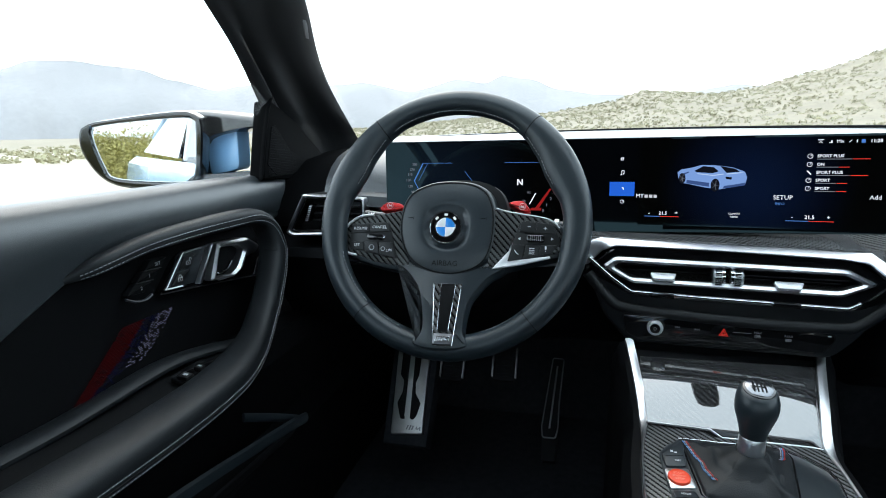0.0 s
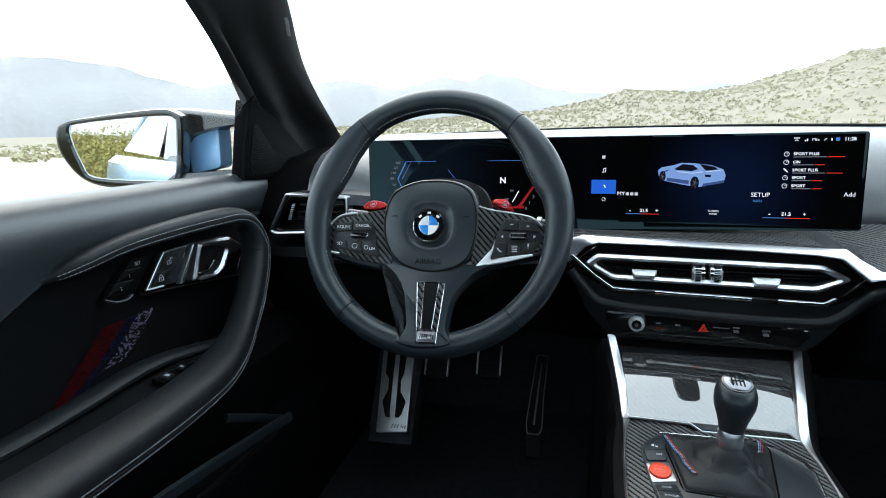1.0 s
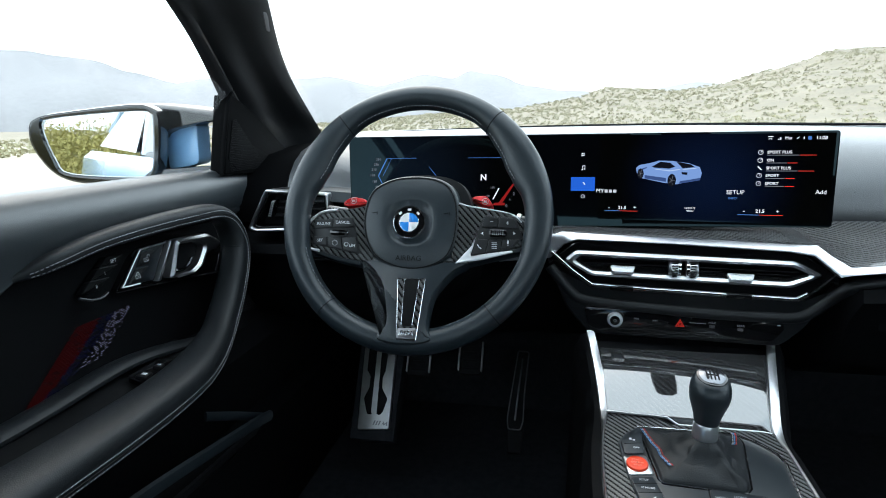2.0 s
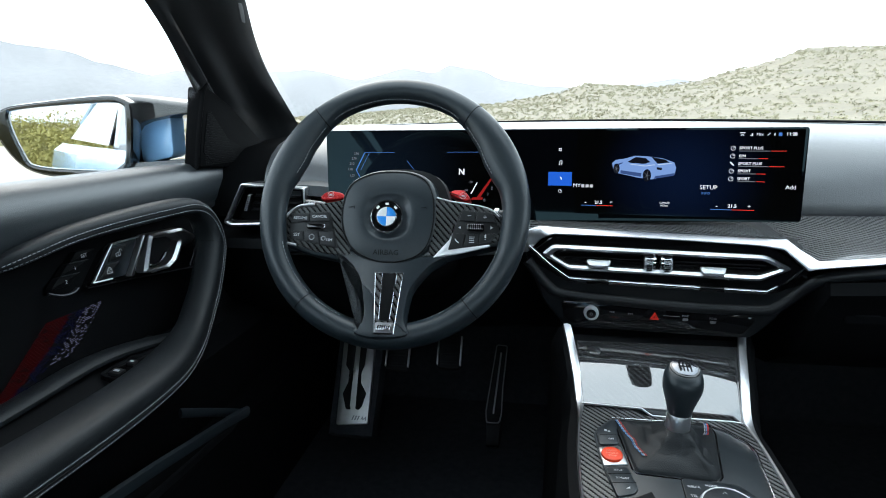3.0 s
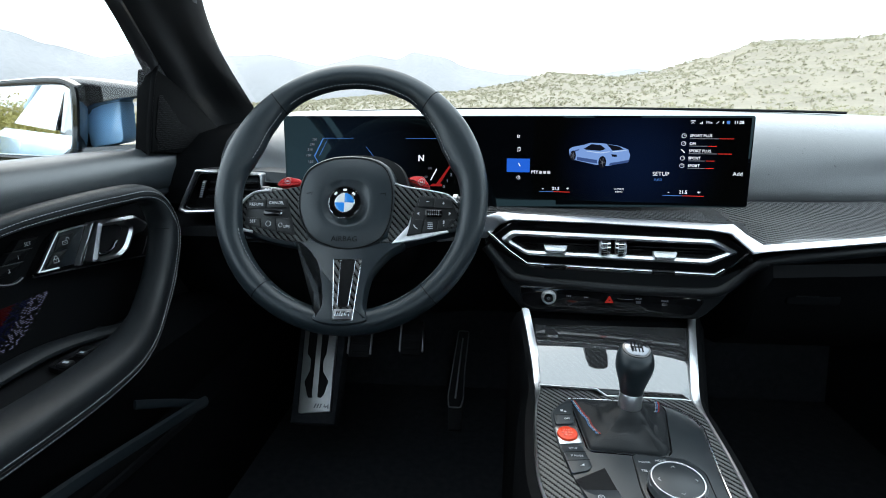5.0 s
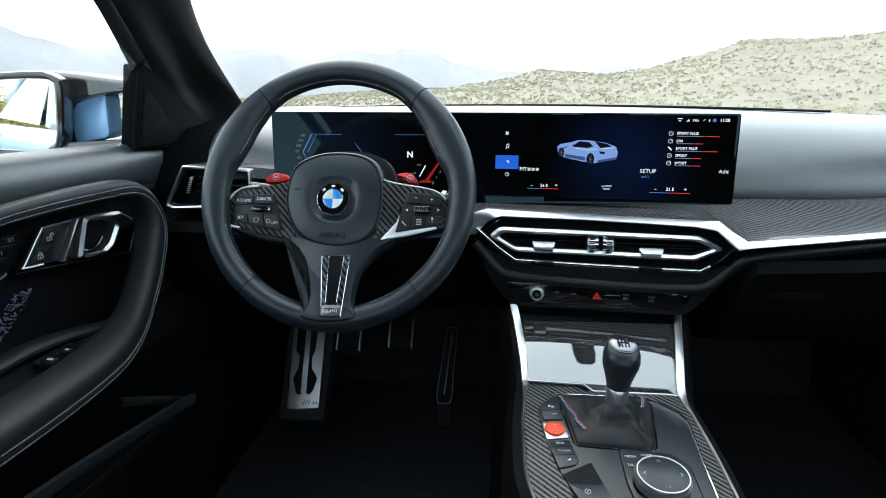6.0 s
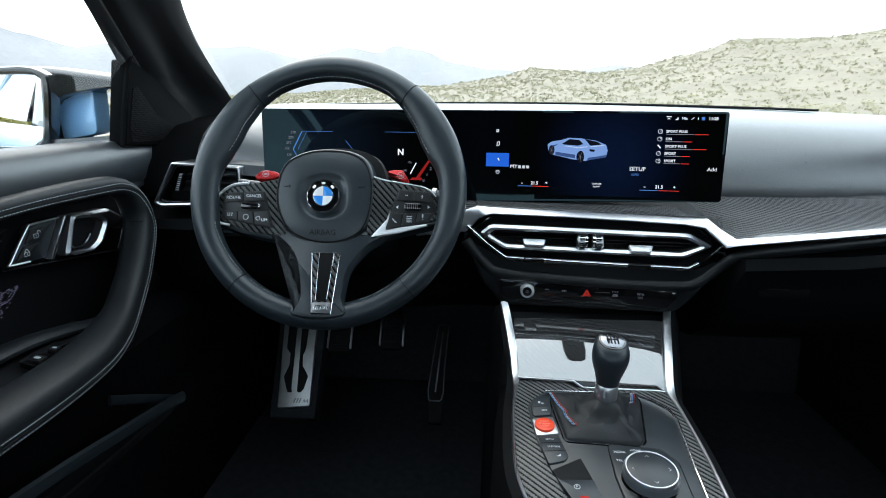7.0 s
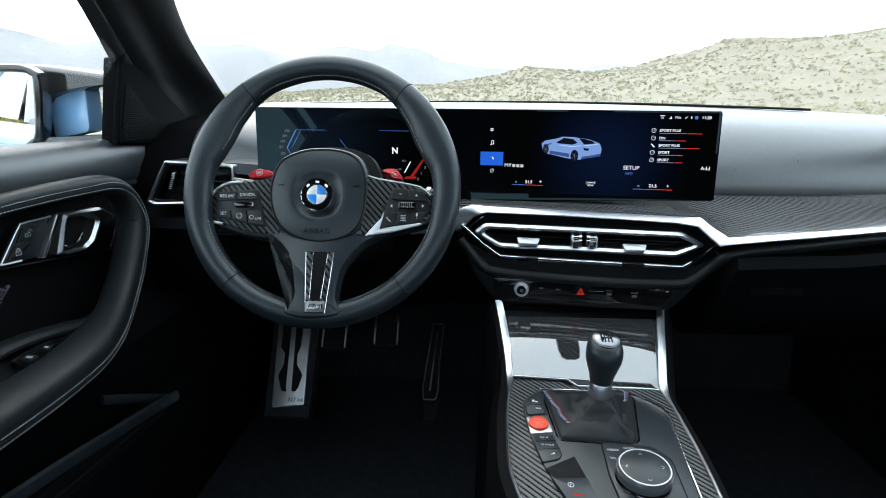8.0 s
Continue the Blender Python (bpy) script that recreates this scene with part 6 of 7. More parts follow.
# lip and sill edge take a paler satin colour to stand for their highlights
part("pocket_lip", tube(BM(), spline([(-0.322, 0.006, 0.652), (-0.318, 0.045, 0.632), (-0.318, 0.0815, 0.6125), (-0.320, 0.12, 0.591), (-0.322, 0.160, 0.568)], 5), 0.003, 0.007, n=8, hint=(0, 1, 0)), SATIN, door, "curved pocket lip")
part("sill_edge", tube(BM(), spline([(-0.300, -0.40, 0.672), (-0.300, -0.148, 0.636), (-0.300, 0.0, 0.609), (-0.300, 0.103, 0.5895), (-0.306, 0.16, 0.572)], 6), 0.006, 0.010, n=8, hint=(0, 0, 1)), SATIN, door, "sill edge below the pocket, paler for its highlight")
LOOP = [(-0.400, -0.195, 0.910), (-0.391, -0.172, 0.916), (-0.380, -0.143, 0.925), (-0.371, -0.088, 0.936), (-0.365, -0.009, 0.941), (-0.360, 0.077, 0.942), (-0.356, 0.127, 0.939), (-0.352, 0.155, 0.922), (-0.347, 0.166, 0.890), (-0.342, 0.157, 0.859), (-0.335, 0.122, 0.812), (-0.328, 0.085, 0.781), (-0.318, 0.044, 0.760), (-0.304, -0.017, 0.749), (-0.291, -0.091, 0.747), (-0.285, -0.201, 0.749), (-0.283, -0.40, 0.757), (-0.285, -0.80, 0.765)]
loop_path = spline(LOOP, 5)
LA = [(0.0, 0.003), (0.12, 0.0105), (0.3, 0.0135), (0.38, 0.0135), (0.46, 0.0165), (0.55, 0.0205), (0.68, 0.0200), (0.8, 0.0215), (1.0, 0.023)]
LB = [(0.0, 0.003), (0.12, 0.0125), (0.3, 0.017), (0.38, 0.020), (0.46, 0.022), (0.55, 0.0225), (0.68, 0.0235), (0.8, 0.032), (1.0, 0.036)]
part("grab_loop", tube(BM(), loop_path, lambda t: interp(LA, t), lambda t: interp(LB, t), n=24, hint=(1, 0, 0), square=0.72), LEATHER, door, "padded black leather grab loop and armrest")


def on_loop(high, low, lift=0.0006, start=0.05):
    out, n = [], len(loop_path)
    for i, p in enumerate(loop_path):
        t = i / (n - 1)
        if t < start:
            continue
        d = (loop_path[min(n - 1, i + 1)] - loop_path[max(0, i - 1)]).normalized()
        h = Vector((1, 0, 0))
        h = (h - d * h.dot(d)).normalized()
        s = d.cross(h)
        phi = radians(interp([(0.0, high), (0.28, high), (0.5, low), (1.0, low)], t))
        out.append(p + s * ((interp(LA, t) + lift) * boxy(math.cos(phi), 0.72)) + h * ((interp(LB, t) + lift) * boxy(math.sin(phi), 0.72)))
    return out


for high, low in ((68, 92), (92, 112)):
    bm = BM()
    dashes(bm, on_loop(high, low), 0.0034, 0.0018, 0.00045)
    part("loop_stitching", bm, THREAD, door, "pale grey stitching", kind="stuff")
part("loop_seam", tube(BM(), on_loop(80, 102, 0.0002), 0.0009, n=5, hint=(1, 0, 0)), RUBBER, door)
part("loop_joint", tube(BM(), [p for p in [Vector((-0.345, 0.164, 0.876)) + Vector((0.0225 * math.sin(a), 0.021 * math.cos(a), -0.006 * math.cos(a))) for a in np.linspace(-0.2, 3.4, 14)]], 0.0007, n=5, hint=(0, 0, 1)), RUBBER, door)

# armrest ledge, tray and window switches
part("ledge", tube(BM(), spline([(-0.398, -0.70, 0.772), (-0.393, -0.40, 0.760), (-0.389, -0.26, 0.7560), (-0.388, -0.18, 0.7570), (-0.388, -0.074, 0.760), (-0.383, -0.007, 0.754), (-0.374, 0.06, 0.742), (-0.358, 0.105, 0.734)], 5), 0.009, 0.017, n=14, hint=(1, 0, 0)), LEATHER, door, "rounded leather ledge")
bm = BM()
loft(bm, [[(-0.400, y, 0.749 + e), (-0.375, y, 0.747 + e), (-0.345, y, 0.739 + e), (-0.31, y, 0.733 + e), (-0.31, y, 0.72), (-0.40, y, 0.72)] for y, e in ((-0.8, 0.02), (-0.4, 0.012), (-0.2, 0.002), (0.0, 0.0), (0.06, 0.0))], closed=True, caps=True)
part("armrest_tray", bm, PLASTIC, door)
mw = frame_of((-0.338, -0.050, 0.7480), (1, 0.1, -0.16), (-0.1, 1, 0.0))
sw = part("switch_panel", prism(BM(), rounded([(-0.030, -0.030), (-0.028, 0.028), (0.0, 0.050), (0.034, 0.030), (0.030, -0.026), (0.012, -0.042)], 0.006), -0.006, 0.0012, mw, 0.001), GLOSS, door, "gloss black window switch panel")
for a, b, w in ((-0.012, -0.022, 0.0075), (0.012, -0.014, 0.0075), (-0.010, 0.008, 0.0055), (0.010, 0.022, 0.0075)):
    k_ = part("window_switch", prism(BM(), rounded(rect(a - w, b - w * 1.1, a + w, b + w * 1.1), 0.002, 3), 0.0, 0.005, mw, 0.0018), PLASTIC, sw)
    part("switch_mark", prism(BM(), rounded(rect(a - w * 0.45, b - w * 0.3, a + w * 0.45, b + w * 0.35), 0.0008, 2), 0.005, 0.0053, mw, 0.0001), PRINT, k_)

# door opener, lock and memory keys
DOORP = frame_of((-0.392, 0, 0.85), (0, 1, 0), (0, 0, 1))
opener = thing("door_opener", (-0.39, 0.06, 0.85), "satin silver door opener with lock keys", "door handle")
PLATE_O = rounded([(-0.0475, 0.0069), (-0.0094, 0.0475), (0.0132, 0.0570), (0.1643, 0.0510), (0.2049, 0.0091), (0.1814, -0.0237)], 0.006)
part("backplate", prism(BM(), PLATE_O, -0.012, -0.002, DOORP, 0.002), GLOSS, opener)
part("plate_edge", tube(BM(), [DOORP @ Vector((a, b, -0.001)) for a, b in ((-0.0475, 0.0069), (0.06, -0.0068), (0.1814, -0.0237), (0.1950, -0.006), (0.2049, 0.0091))], 0.0009, n=6, hint=(1, 0, 0)), DARK_STEEL, opener, "thin silver plate edge")
LO = [(-0.0408, 0.0108), (-0.0040, 0.0525), (0.0060, 0.0555), (0.0548, 0.0551), (0.0229, 0.0057)]
part("lock_plate", prism(BM(), rounded(LO, 0.003), -0.006, 0.0, DOORP, 0.001), SATIN, opener)
part("lock_frame", tube(BM(), spline([DOORP @ Vector((a, b, 0.002)) for a, b in ((-0.0080, 0.0085), (-0.0400, 0.0118), (-0.0370, 0.0160), (-0.0040, 0.0515), (0.0060, 0.0550), (0.0540, 0.0550))], 4), 0.0014, 0.002, n=8, hint=(1, 0, 0)), SILVER, opener, "satin silver frame")
for p, (u, v), shut in (([(0.0028, 0.0490), (0.0298, 0.0489), (0.0161, 0.0320), (-0.0098, 0.0317)], (0.0098, 0.0395), False), ([(-0.0129, 0.0291), (0.0140, 0.0290), (-0.0056, 0.0120), (-0.0292, 0.0128)], (-0.0100, 0.0195), True)):
    k_ = part("lock_key", prism(BM(), rounded(p, 0.002, 3), -0.004, 0.0022, DOORP, 0.0008), KEY_BLACK, opener)
    bm = BM()
    hoop(bm, ccw(rect(u - 0.0046, v - 0.0032, u + 0.0046, v + 0.0022)), ccw(rect(u - 0.0037, v - 0.0025, u + 0.0037, v + 0.0015)), 0.0020, 0.0025, DOORP, 0.0001)
    prism(bm, rect(u - 0.0006, v - 0.0013, u + 0.0006, v + 0.0004), 0.0020, 0.0025, DOORP, 0.0001)
    w = u if shut else u + 0.0052
    arch = [(w + 0.0028 * math.cos(t), v + 0.0022 + 0.0036 * math.sin(t)) for t in np.linspace(0, math.pi, 9)]
    for a, b in zip(arch, arch[1:]):
        prism(bm, line(a, b, 0.0009), 0.0020, 0.0025, DOORP, 0.0001)
    part("lock_mark", bm, PRINT, k_)
part("blade", prism(BM(), rounded([(0.0235, 0.0030), (0.0600, 0.0560), (0.0655, 0.0560), (0.0300, 0.0024)], 0.001), -0.004, 0.007, DOORP, 0.002), SILVER, opener, "thin silver blade")
HO = [(0.0680, 0.0560), (0.1467, 0.0515), (0.1790, 0.0333), (0.1700, 0.0215), (0.1420, 0.0230), (0.1262, 0.0030), (0.1020, -0.0055), (0.0440, 0.0020)]
HI = [(0.0720, 0.0490), (0.1180, 0.0440), (0.1345, 0.0340), (0.1290, 0.0260), (0.1235, 0.0190), (0.1150, 0.0085), (0.0965, 0.0010), (0.0560, 0.0034)]
part("pull", hoop(BM(), rounded(HO, 0.005), rounded(HI, 0.005), -0.004, 0.014, DOORP, 0.004), SILVER, opener, "satin silver pull")
part("pull_recess", prism(BM(), rounded(HI, 0.004), -0.008, -0.0012, DOORP, 0.001), RUBBER, opener)
part("pull_bowl", tube(BM(), spline([DOORP @ Vector(p) for p in ((0.066, 0.012, 0.0), (0.078, 0.0065, 0.001), (0.096, 0.0075, 0.001), (0.112, 0.018, 0.0))], 5), 0.0022, 0.003, n=8, hint=(1, 0, 0)), CAP_METAL, opener, "dark polished inner edge")
mem = thing("seat_memory_keys", (-0.39, -0.07, 0.86), "black seat memory keys marked SET, 1 and 2", "switch panel")
for text, (u0, v0) in (("SET", (-0.0500, 0.0505)), ("1", (-0.0668, 0.0375)), ("2", (-0.0830, 0.0245))):
    k_ = part("memory_key", prism(BM(), rounded([(u0 - 0.0225, v0 - 0.0040), (u0 + 0.0080, v0 - 0.0062), (u0 + 0.0215, v0 + 0.0058), (u0 - 0.0090, v0 + 0.0078)], 0.002, 3), -0.008, 0.0005, DOORP, 0.0012), DARK, mem)
    part("memory_word", words(BM(), text, 0.0068, DOORP @ Matrix.Translation((u0 + 0.002, v0 + 0.0002, 0.0008)), 0.0001), PRINT, k_)
    if text != "2":
        part("key_gap", tube(BM(), [DOORP @ Vector((u0 - 0.0225, v0 - 0.0042, 0.0006)), DOORP @ Vector((u0 + 0.0080, v0 - 0.0064, 0.0006))], 0.0005, n=5, hint=(1, 0, 0)), SATIN, k_)
part("memory_lip", tube(BM(), spline([DOORP @ Vector(p) for p in ((-0.1091, 0.0175, 0), (-0.0936, 0.0108, 0.003), (-0.0780, 0.0095, 0.003), (-0.0659, 0.0125, 0.001))], 4), 0.0016, 0.0026, n=8, hint=(1, 0, 0)), SATIN, mem)

# perforated door trim, lit from behind in slanted rows
trim = thing("lit_door_trim", (-0.398, -0.12, 0.80), "perforated door trim lit from behind in red, blue and pale dashes", "trim panel")
bmr, bmb, bm_pale = BM(), BM(), BM()
MT = frame_of((-0.3985, 0, 0.80), (0, 1, 0), (0, 0, 1))
for r in range(31):
    v = -0.036 + r * 0.0022
    x0 = -0.195 + r * 0.0027
    wid = 0.022 + 0.014 * min(1, r / 12.0)
    u = x0
    while u < x0 + wid:
        if random.random() < 0.9:
            prism(bmr, rect(u, v, u + 0.0038, v + 0.0009), 0.0, 0.0006, MT, 0.0001)
        u += 0.0044
    u = x0 + wid
    while u < x0 + wid + 0.028:
        if random.random() < 0.6:
            prism(bmb, rect(u, v, u + 0.003, v + 0.0011), 0.0, 0.0006, MT, 0.0001)
        u += 0.0048
    if r > 6:
        u = x0 + wid + 0.026
        while u < x0 + wid + 0.058:
            if random.random() < 0.5:
                prism(bm_pale, rect(u, v, u + 0.0022, v + 0.0008), 0.0, 0.0007, MT, 0.0001)
            u += 0.0032
part("red_dashes", bmr, DOOR_RED, trim, "dim red light dashes", kind="stuff")
part("blue_dashes", bmb, DOOR_BLUE, trim, "dark blue light dashes", kind="stuff")
part("pale_dashes", bm_pale, DOOR_WHITE, trim, "pale light dashes", kind="stuff")

# kick-panel speaker
kick = thing("kick_speaker", (-0.38, 0.27, 0.75), "black perforated speaker grille beside the footwell", "speaker")
mkk = frame_of((-0.372, 0.255, 0.79), (0.5, 1, 0), (0, 0, 1))
part("grille", prism(BM(), rounded([(-0.045, 0.05), (0.05, 0.06), (0.045, -0.02), (-0.02, -0.07), (-0.05, -0.03)], 0.01), -0.01, 0.0, mkk, 0.003), GRILLE, kick)
bm = BM()
for i in range(20):
    for j in range(24):
        u, v = -0.044 + i * 0.0045 + (j % 2) * 0.00225, -0.055 + j * 0.0046
        if v > -0.06 + max(0, u) * 0.9 and v < 0.048:
            prism(bm, disc(u, v, 0.0013, 6), -0.001, 0.0006, mkk, 0.0002)
part("perforation", bm, RUBBER, kick, kind="stuff")

# ---- tweeter triangle ----
tw = thing("tweeter_panel", (-0.385, 0.33, 0.99), "black triangular tweeter panel with a perforated grille", "speaker")
MTW = frame_of((-0.386, 0.3, 1.05), (0, 1, 0), (0, 0, 1))
part("panel", prism(BM(), rounded([(-0.040, 0.078), (-0.030, 0.080), (0.05, 0.045), (0.20, -0.045), (0.175, -0.0745), (-0.076, -0.0580)], 0.004), -0.03, 0.0, MTW, 0.003), MATT, tw)
part("seal", tube(BM(), [MTW @ Vector(p) for p in ((-0.082, -0.060, -0.004), (-0.068, 0.0, -0.002), (-0.048, 0.062, 0.0), (-0.036, 0.082, 0.0), (-0.01, 0.10, -0.006))], 0.003, 0.004, n=8, hint=(1, 0, 0)), MATT, tw, "black rubber window seal")
GRP = [(-0.0400, 0.0350), (-0.0250, 0.0330), (0.0200, -0.010), (0.1300, -0.0500), (0.1250, -0.0560), (-0.0350, -0.0540), (-0.0640, -0.0320)]
gr = part("grille", prism(BM(), rounded(GRP, 0.003, 3), -0.002, 0.0015, MTW, 0.001), MATT, tw)
bm = BM()
for i in range(60):
    for j in range(30):
        u, v = -0.066 + i * 0.0036 + (j % 2) * 0.0018, -0.054 + j * 0.0031
        if v > -0.055 and u > -0.062 + max(0, v + 0.030) * 0.36 and v < 0.033 - (u + 0.025) * 0.95 and (u < 0.02 or v < -0.012 - (u - 0.02) * 0.36):
            prism(bm, disc(u, v, 0.0010, 5), 0.0008, 0.0019, MTW, 0.0002)
part("perforation", bm, RUBBER, gr, kind="stuff")
part("maker_plate", prism(BM(), rounded([(0.060, -0.0545), (0.120, -0.0600), (0.128, -0.0545), (0.068, -0.0485)], 0.002, 2), 0.001, 0.003, MTW, 0.0006), SATIN, gr, "small grey maker's plate")

# ---- wing mirror ----
mirror = thing("wing_mirror", (-0.50, 0.30, 0.98), "gloss black wing mirror with a pale blue foot", "wing mirror")
MM = frame_of((-0.640, 0.243, 1.05), (0.94, 0.33, 0), (0, 0, 1))


def polar(poly, n, c):
    """A polygon resampled at even bearings round a point."""
    out = []
    for k in range(n):
        d = Vector((math.cos(2 * math.pi * k / n), math.sin(2 * math.pi * k / n)))
        best = 0.0
        for i in range(len(poly)):
            a, b = Vector(poly[i - 1]) - Vector(c), Vector(poly[i]) - Vector(c)
            e = b - a
            den = d.x * e.y - d.y * e.x
            if abs(den) < 1e-12:
                continue
            t = (a.x * e.y - a.y * e.x) / den
            s = (a.x * d.y - a.y * d.x) / den
            if t > 0 and -1e-6 <= s <= 1 + 1e-6:
                best = max(best, t)
        out.append(tuple(Vector(c) + d * best))
    return out


MO = polar([(p.x, p.y) for p in spline([(a, b, 0) for a, b in [(-0.1141, 0.0347), (-0.0928, 0.0473), (-0.0577, 0.0536), (0.0624, 0.0664), (0.0966, 0.0587), (0.1067, 0.0403), (0.0955, -0.0472), (0.0777, -0.0699), (0.0257, -0.0768), (-0.0448, -0.0725), (-0.0872, -0.0525), (-0.1151, -0.0056)]], 4, True)], 64, (-0.005, -0.005))
MG = polar([(p.x, p.y) for p in spline([(a, b, 0) for a, b in [(-0.0931, 0.0313), (-0.0689, 0.0438), (0.0410, 0.0537), (0.0859, 0.0529), (0.0916, 0.0406), (0.0833, -0.0364), (0.0739, -0.0571), (0.0574, -0.0650), (-0.0576, -0.0554), (-0.0793, -0.0321)]], 4, True)], 64, (-0.005, -0.005))
MG2 = polar([(a * 1.025, b * 1.04) for a, b in MG], 64, (-0.005, -0.005))
MT_ = MM @ Matrix.Rotation(radians(3.6), 4, "Y")
rings = []
for s, z, dz in ((1.0, 0.010, 0), (1.03, 0.0, 0), (1.03, -0.02, 0), (0.96, -0.05, 0.002), (0.75, -0.085, 0.004), (0.35, -0.105, 0.006)):
    cxm = sum(a for a, b in MO) / len(MO)
    cym = sum(b for a, b in MO) / len(MO)
    rings.append([MM @ Vector((cxm + (a - cxm) * s, cym + (b - cym) * s + dz, z)) for a, b in MO])
bm = loft(BM(), rings, closed=True)
bm.faces.new(list(reversed([v for v in bm.verts][-len(MO):])))
part("housing", bm, GLOSS, mirror, "gloss black mirror housing")
part("rim", hoop(BM(), MO, MG2, -0.004, 0.012, MM, 0.003), GLOSS, mirror)
bm = BM()
bm.faces.new([bm.verts.new(MT_ @ Vector((a, b, 0.0025))) for a, b in MG])
for f in bmesh.ops.triangulate(bm, faces=bm.faces[:])["faces"]:
    f.smooth = False
glass = part("glass", bm, MIRROR, mirror, "clear mirror glass")
for f in glass.data.polygons:
    f.use_smooth = False
part("glass_plate", prism(BM(), MG, -0.006, 0.0015, MT_, 0.0006), RUBBER, mirror)
part("glass_edge", hoop(BM(), MG2, MG, -0.004, 0.004, MT_, 0.0008), SILVER, mirror)
part("blind_backing", prism(BM(), MG2, -0.020, -0.013, MM, 0.001), RUBBER, mirror)
bm = BM()
loft(bm, [[(x, 0.305, zt - 0.004), (x, 0.300, zt - 0.010), (x, 0.300, zb + 0.003), (x, 0.304, zb), (x, 0.375, zb), (x, 0.375, zt), (x, 0.32, zt)] for x, zt, zb in ((-0.61, 1.121, 0.98), (-0.573, 1.1215, 0.98), (-0.570, 1.121, 1.035), (-0.566, 1.121, 1.052), (-0.556, 1.120, 1.064), (-0.535, 1.118, 1.072), (-0.48, 1.111, 1.081), (-0.395, 1.100, 1.088))], closed=True, caps=True)
part("arm", bm, GLOSS, mirror, "gloss black mirror arm")
bm = BM()
FOOT = rounded([(-0.572, 1.070), (-0.540, 1.076), (-0.500, 1.084), (-0.503, 1.004), (-0.572, 0.992)], 0.012)
prism(bm, FOOT, -0.04, 0.0, frame_of((0, 0.325, 0), (1, 0, 0), (0, 0, 1)), 0.004)
part("foot", bm, PAINT, mirror, "pale blue painted foot")
bm = BM()
loft(bm, [[(x, 0.27, zt), (x, 0.26, zb), (x, 0.40, zb), (x, 0.40, zt)] for x, zt, zb in ((-0.58, 0.995, 0.975), (-0.50, 1.000, 0.975), (-0.43, 1.004, 0.975), (-0.40, 1.0, 0.975))], closed=True, caps=True)
part("foot_base", bm, GLOSS, mirror)

# ---- pedals ----
PEDAL = frame_of((0, 0.45, 0.5), (1, 0, 0), (0, 0.1, 0.13))
rest = thing("footrest", (-0.2, 0.42, 0.4), "brushed steel footrest plate with black rubber inserts", "footrest")
part("plate", prism(BM(), rounded([(-0.2460, 0.1150), (-0.1700, 0.1150), (-0.1611, -0.0942), (-0.2316, -0.1009)], 0.004), -0.01, 0.0, PEDAL, 0.0012), STEEL, rest)
for p in ([(-0.2330, 0.10), (-0.2140, 0.10), (-0.2065, -0.0600), (-0.2035, -0.0666), (-0.2139, -0.0672), (-0.2180, -0.0580), (-0.2272, -0.0334), (-0.2182, -0.0077), (-0.2195, 0.0178), (-0.2295, 0.0303)],
          [(-0.2030, 0.10), (-0.1860, 0.10), (-0.1859, 0.0325), (-0.1910, 0.0150), (-0.1885, -0.0080), (-0.1728, -0.0304), (-0.1790, -0.0580), (-0.1850, -0.0668), (-0.1930, -0.0655)]):
    part("rubber_insert", prism(BM(), rounded(p, 0.003, 3), -0.004, 0.0022, PEDAL, 0.001), RUBBER, rest)
bm = BM()
for q in range(3):
    u = -0.1965 + q * 0.006
    prism(bm, [(u - 0.002, -0.0885), (u + 0.001, -0.0885), (u + 0.004, -0.0790), (u + 0.001, -0.0790)], -0.0004, 0.0006, PEDAL, 0.0001)
prism(bm, [(-0.178, -0.0885), (-0.175, -0.0790), (-0.172, -0.0845), (-0.166, -0.0790), (-0.165, -0.0885), (-0.168, -0.0885), (-0.169, -0.0840), (-0.173, -0.0885), (-0.175, -0.0845)], -0.0004, 0.0006, PEDAL, 0.0001)
part("plate_mark", bm, DARK_STEEL, rest)
part("support", prism(BM(), [(-0.26, 0.13), (-0.15, 0.13), (-0.15, -0.12), (-0.25, -0.12)], -0.06, -0.010, PEDAL, 0.004), CARPET, rest)
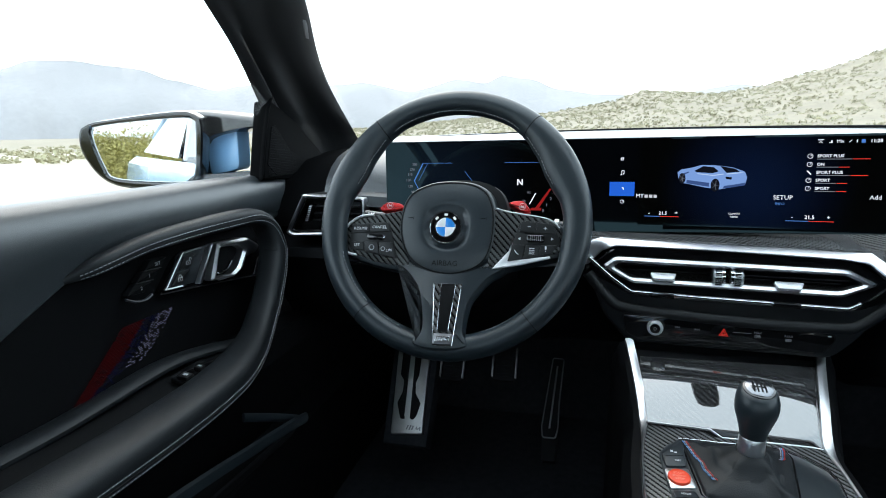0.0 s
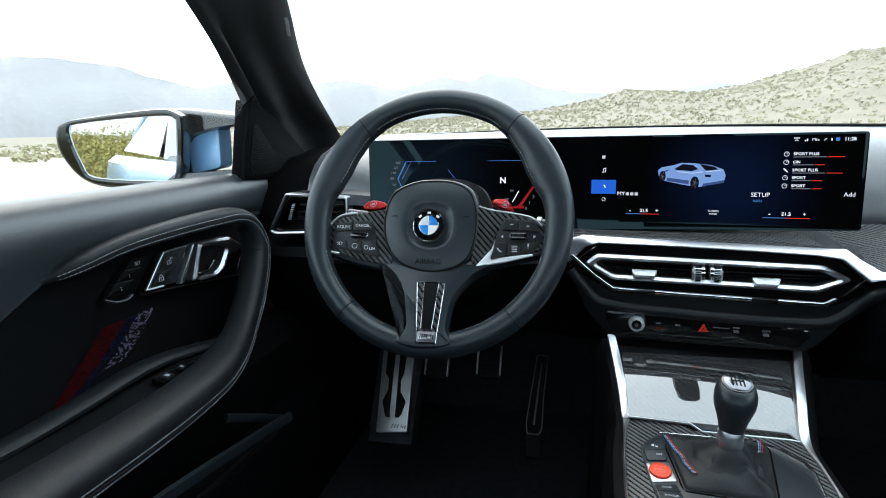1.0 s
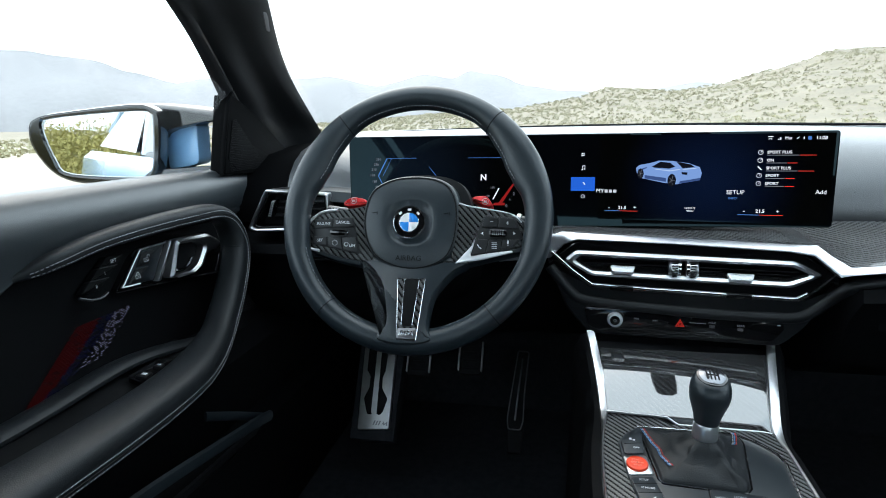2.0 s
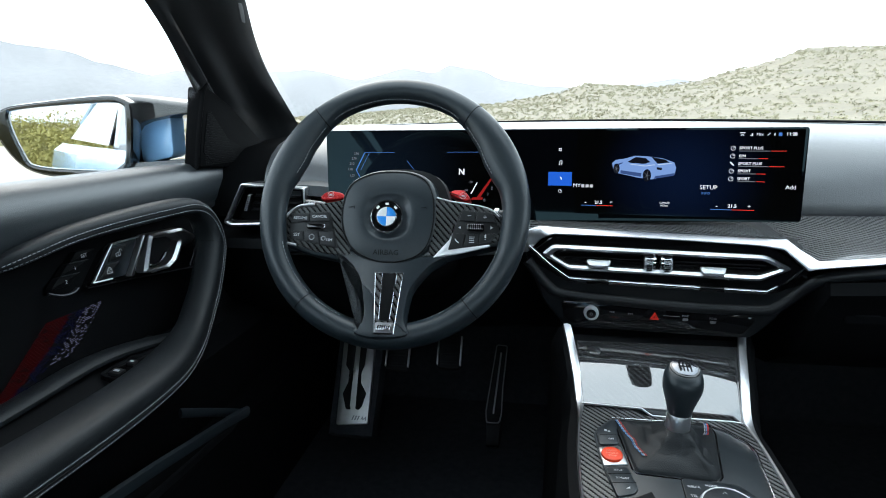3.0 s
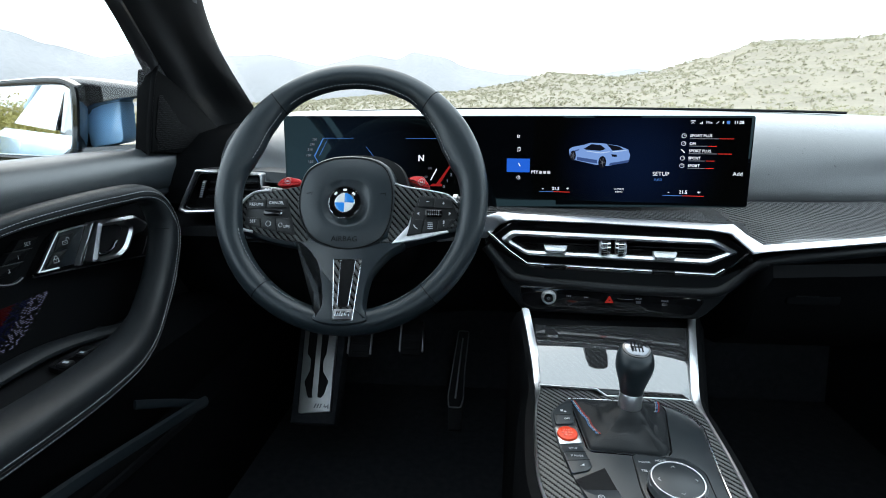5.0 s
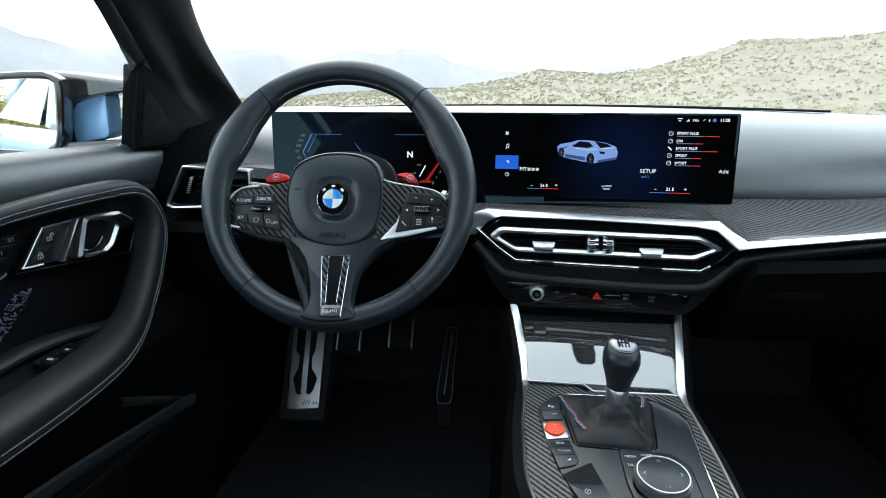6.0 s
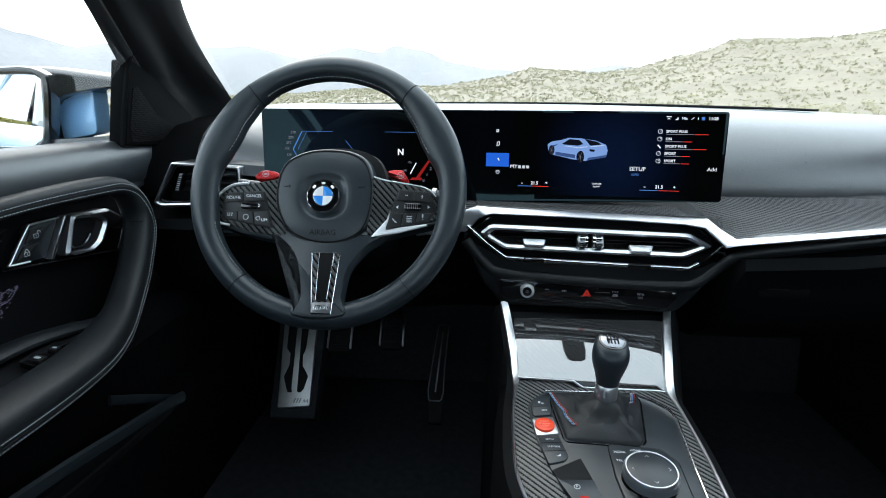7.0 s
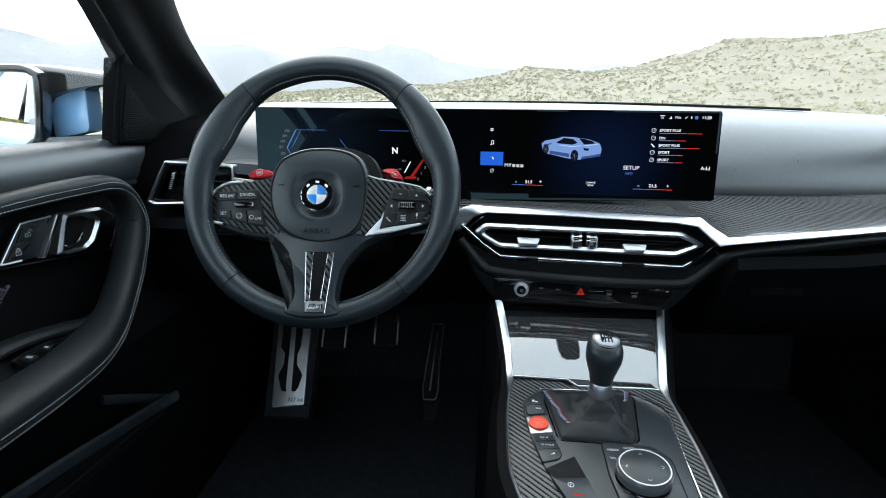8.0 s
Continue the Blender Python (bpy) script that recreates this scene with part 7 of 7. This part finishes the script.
for nm, lab, x0, x1, z0, z1 in (("clutch_pedal", "black rubber clutch pedal with steel edges", -0.1388, -0.0850, 0.026, 0.112), ("brake_pedal", "black rubber brake pedal with steel edges", -0.0207, 0.0330, 0.036, 0.116)):
    pd = thing(nm, ((x0 + x1) / 2, 0.47, 0.52), lab, "pedal")
    pad_ = part("pad", prism(BM(), rounded(rect(x0 + 0.002, z0, x1 - 0.002, z1), 0.008), -0.012, 0.0, PEDAL, 0.004), RUBBER, pd)
    for xx in (x0 + 0.001, x1 - 0.001):
        part("edge_strip", prism(BM(), rounded(rect(xx - 0.0018, z0 + 0.008, xx + 0.0018, z1 - 0.004), 0.0016, 2), -0.006, 0.003, PEDAL, 0.001), STEEL, pad_, "polished steel edge")
    for q in range(4):
        part("tread_bar", prism(BM(), rounded(rect(x0 + 0.009, z0 + 0.010 + q * 0.018, x1 - 0.009, z0 + 0.016 + q * 0.018), 0.002, 2), -0.001, 0.002, PEDAL, 0.001), RUBBER, pad_)
    part("lever", tube(BM(), [PEDAL @ Vector(((x0 + x1) / 2, (z0 + z1) / 2, -0.01)), PEDAL @ Vector(((x0 + x1) / 2, 0.20, -0.05)), Vector(((x0 + x1) / 2, 0.72, 0.78))], 0.008, 0.014, n=8, hint=(1, 0, 0)), RUBBER, pd)
acc = thing("accelerator_pedal", (0.12, 0.43, 0.42), "long black accelerator pedal with a steel outline", "pedal")
AO = rounded([(0.1110, 0.0965), (0.1370, 0.0955), (0.1300, 0.0), (0.1296, -0.055), (0.1240, -0.075), (0.0960, -0.075), (0.0933, -0.0514)], 0.006)
part("pad", prism(BM(), AO, -0.014, 0.0, PEDAL, 0.003), RUBBER, acc)
part("outline", hoop(BM(), AO, inset(AO, 0.0026), -0.002, 0.0016, PEDAL, 0.0006), DARK_STEEL, acc, "steel outline")
part("rib", tube(BM(), [PEDAL @ Vector(p) for p in ((0.1225, 0.078, 0.001), (0.1175, 0.02, 0.001), (0.1110, -0.055, 0.001))], 0.0018, n=6, hint=(0, 0, 1)), DARK_STEEL, acc)
part("foot", prism(BM(), [(0.0960, -0.07), (0.1290, -0.07), (0.125, -0.12), (0.098, -0.12)], -0.03, -0.004, PEDAL, 0.003), RUBBER, acc)
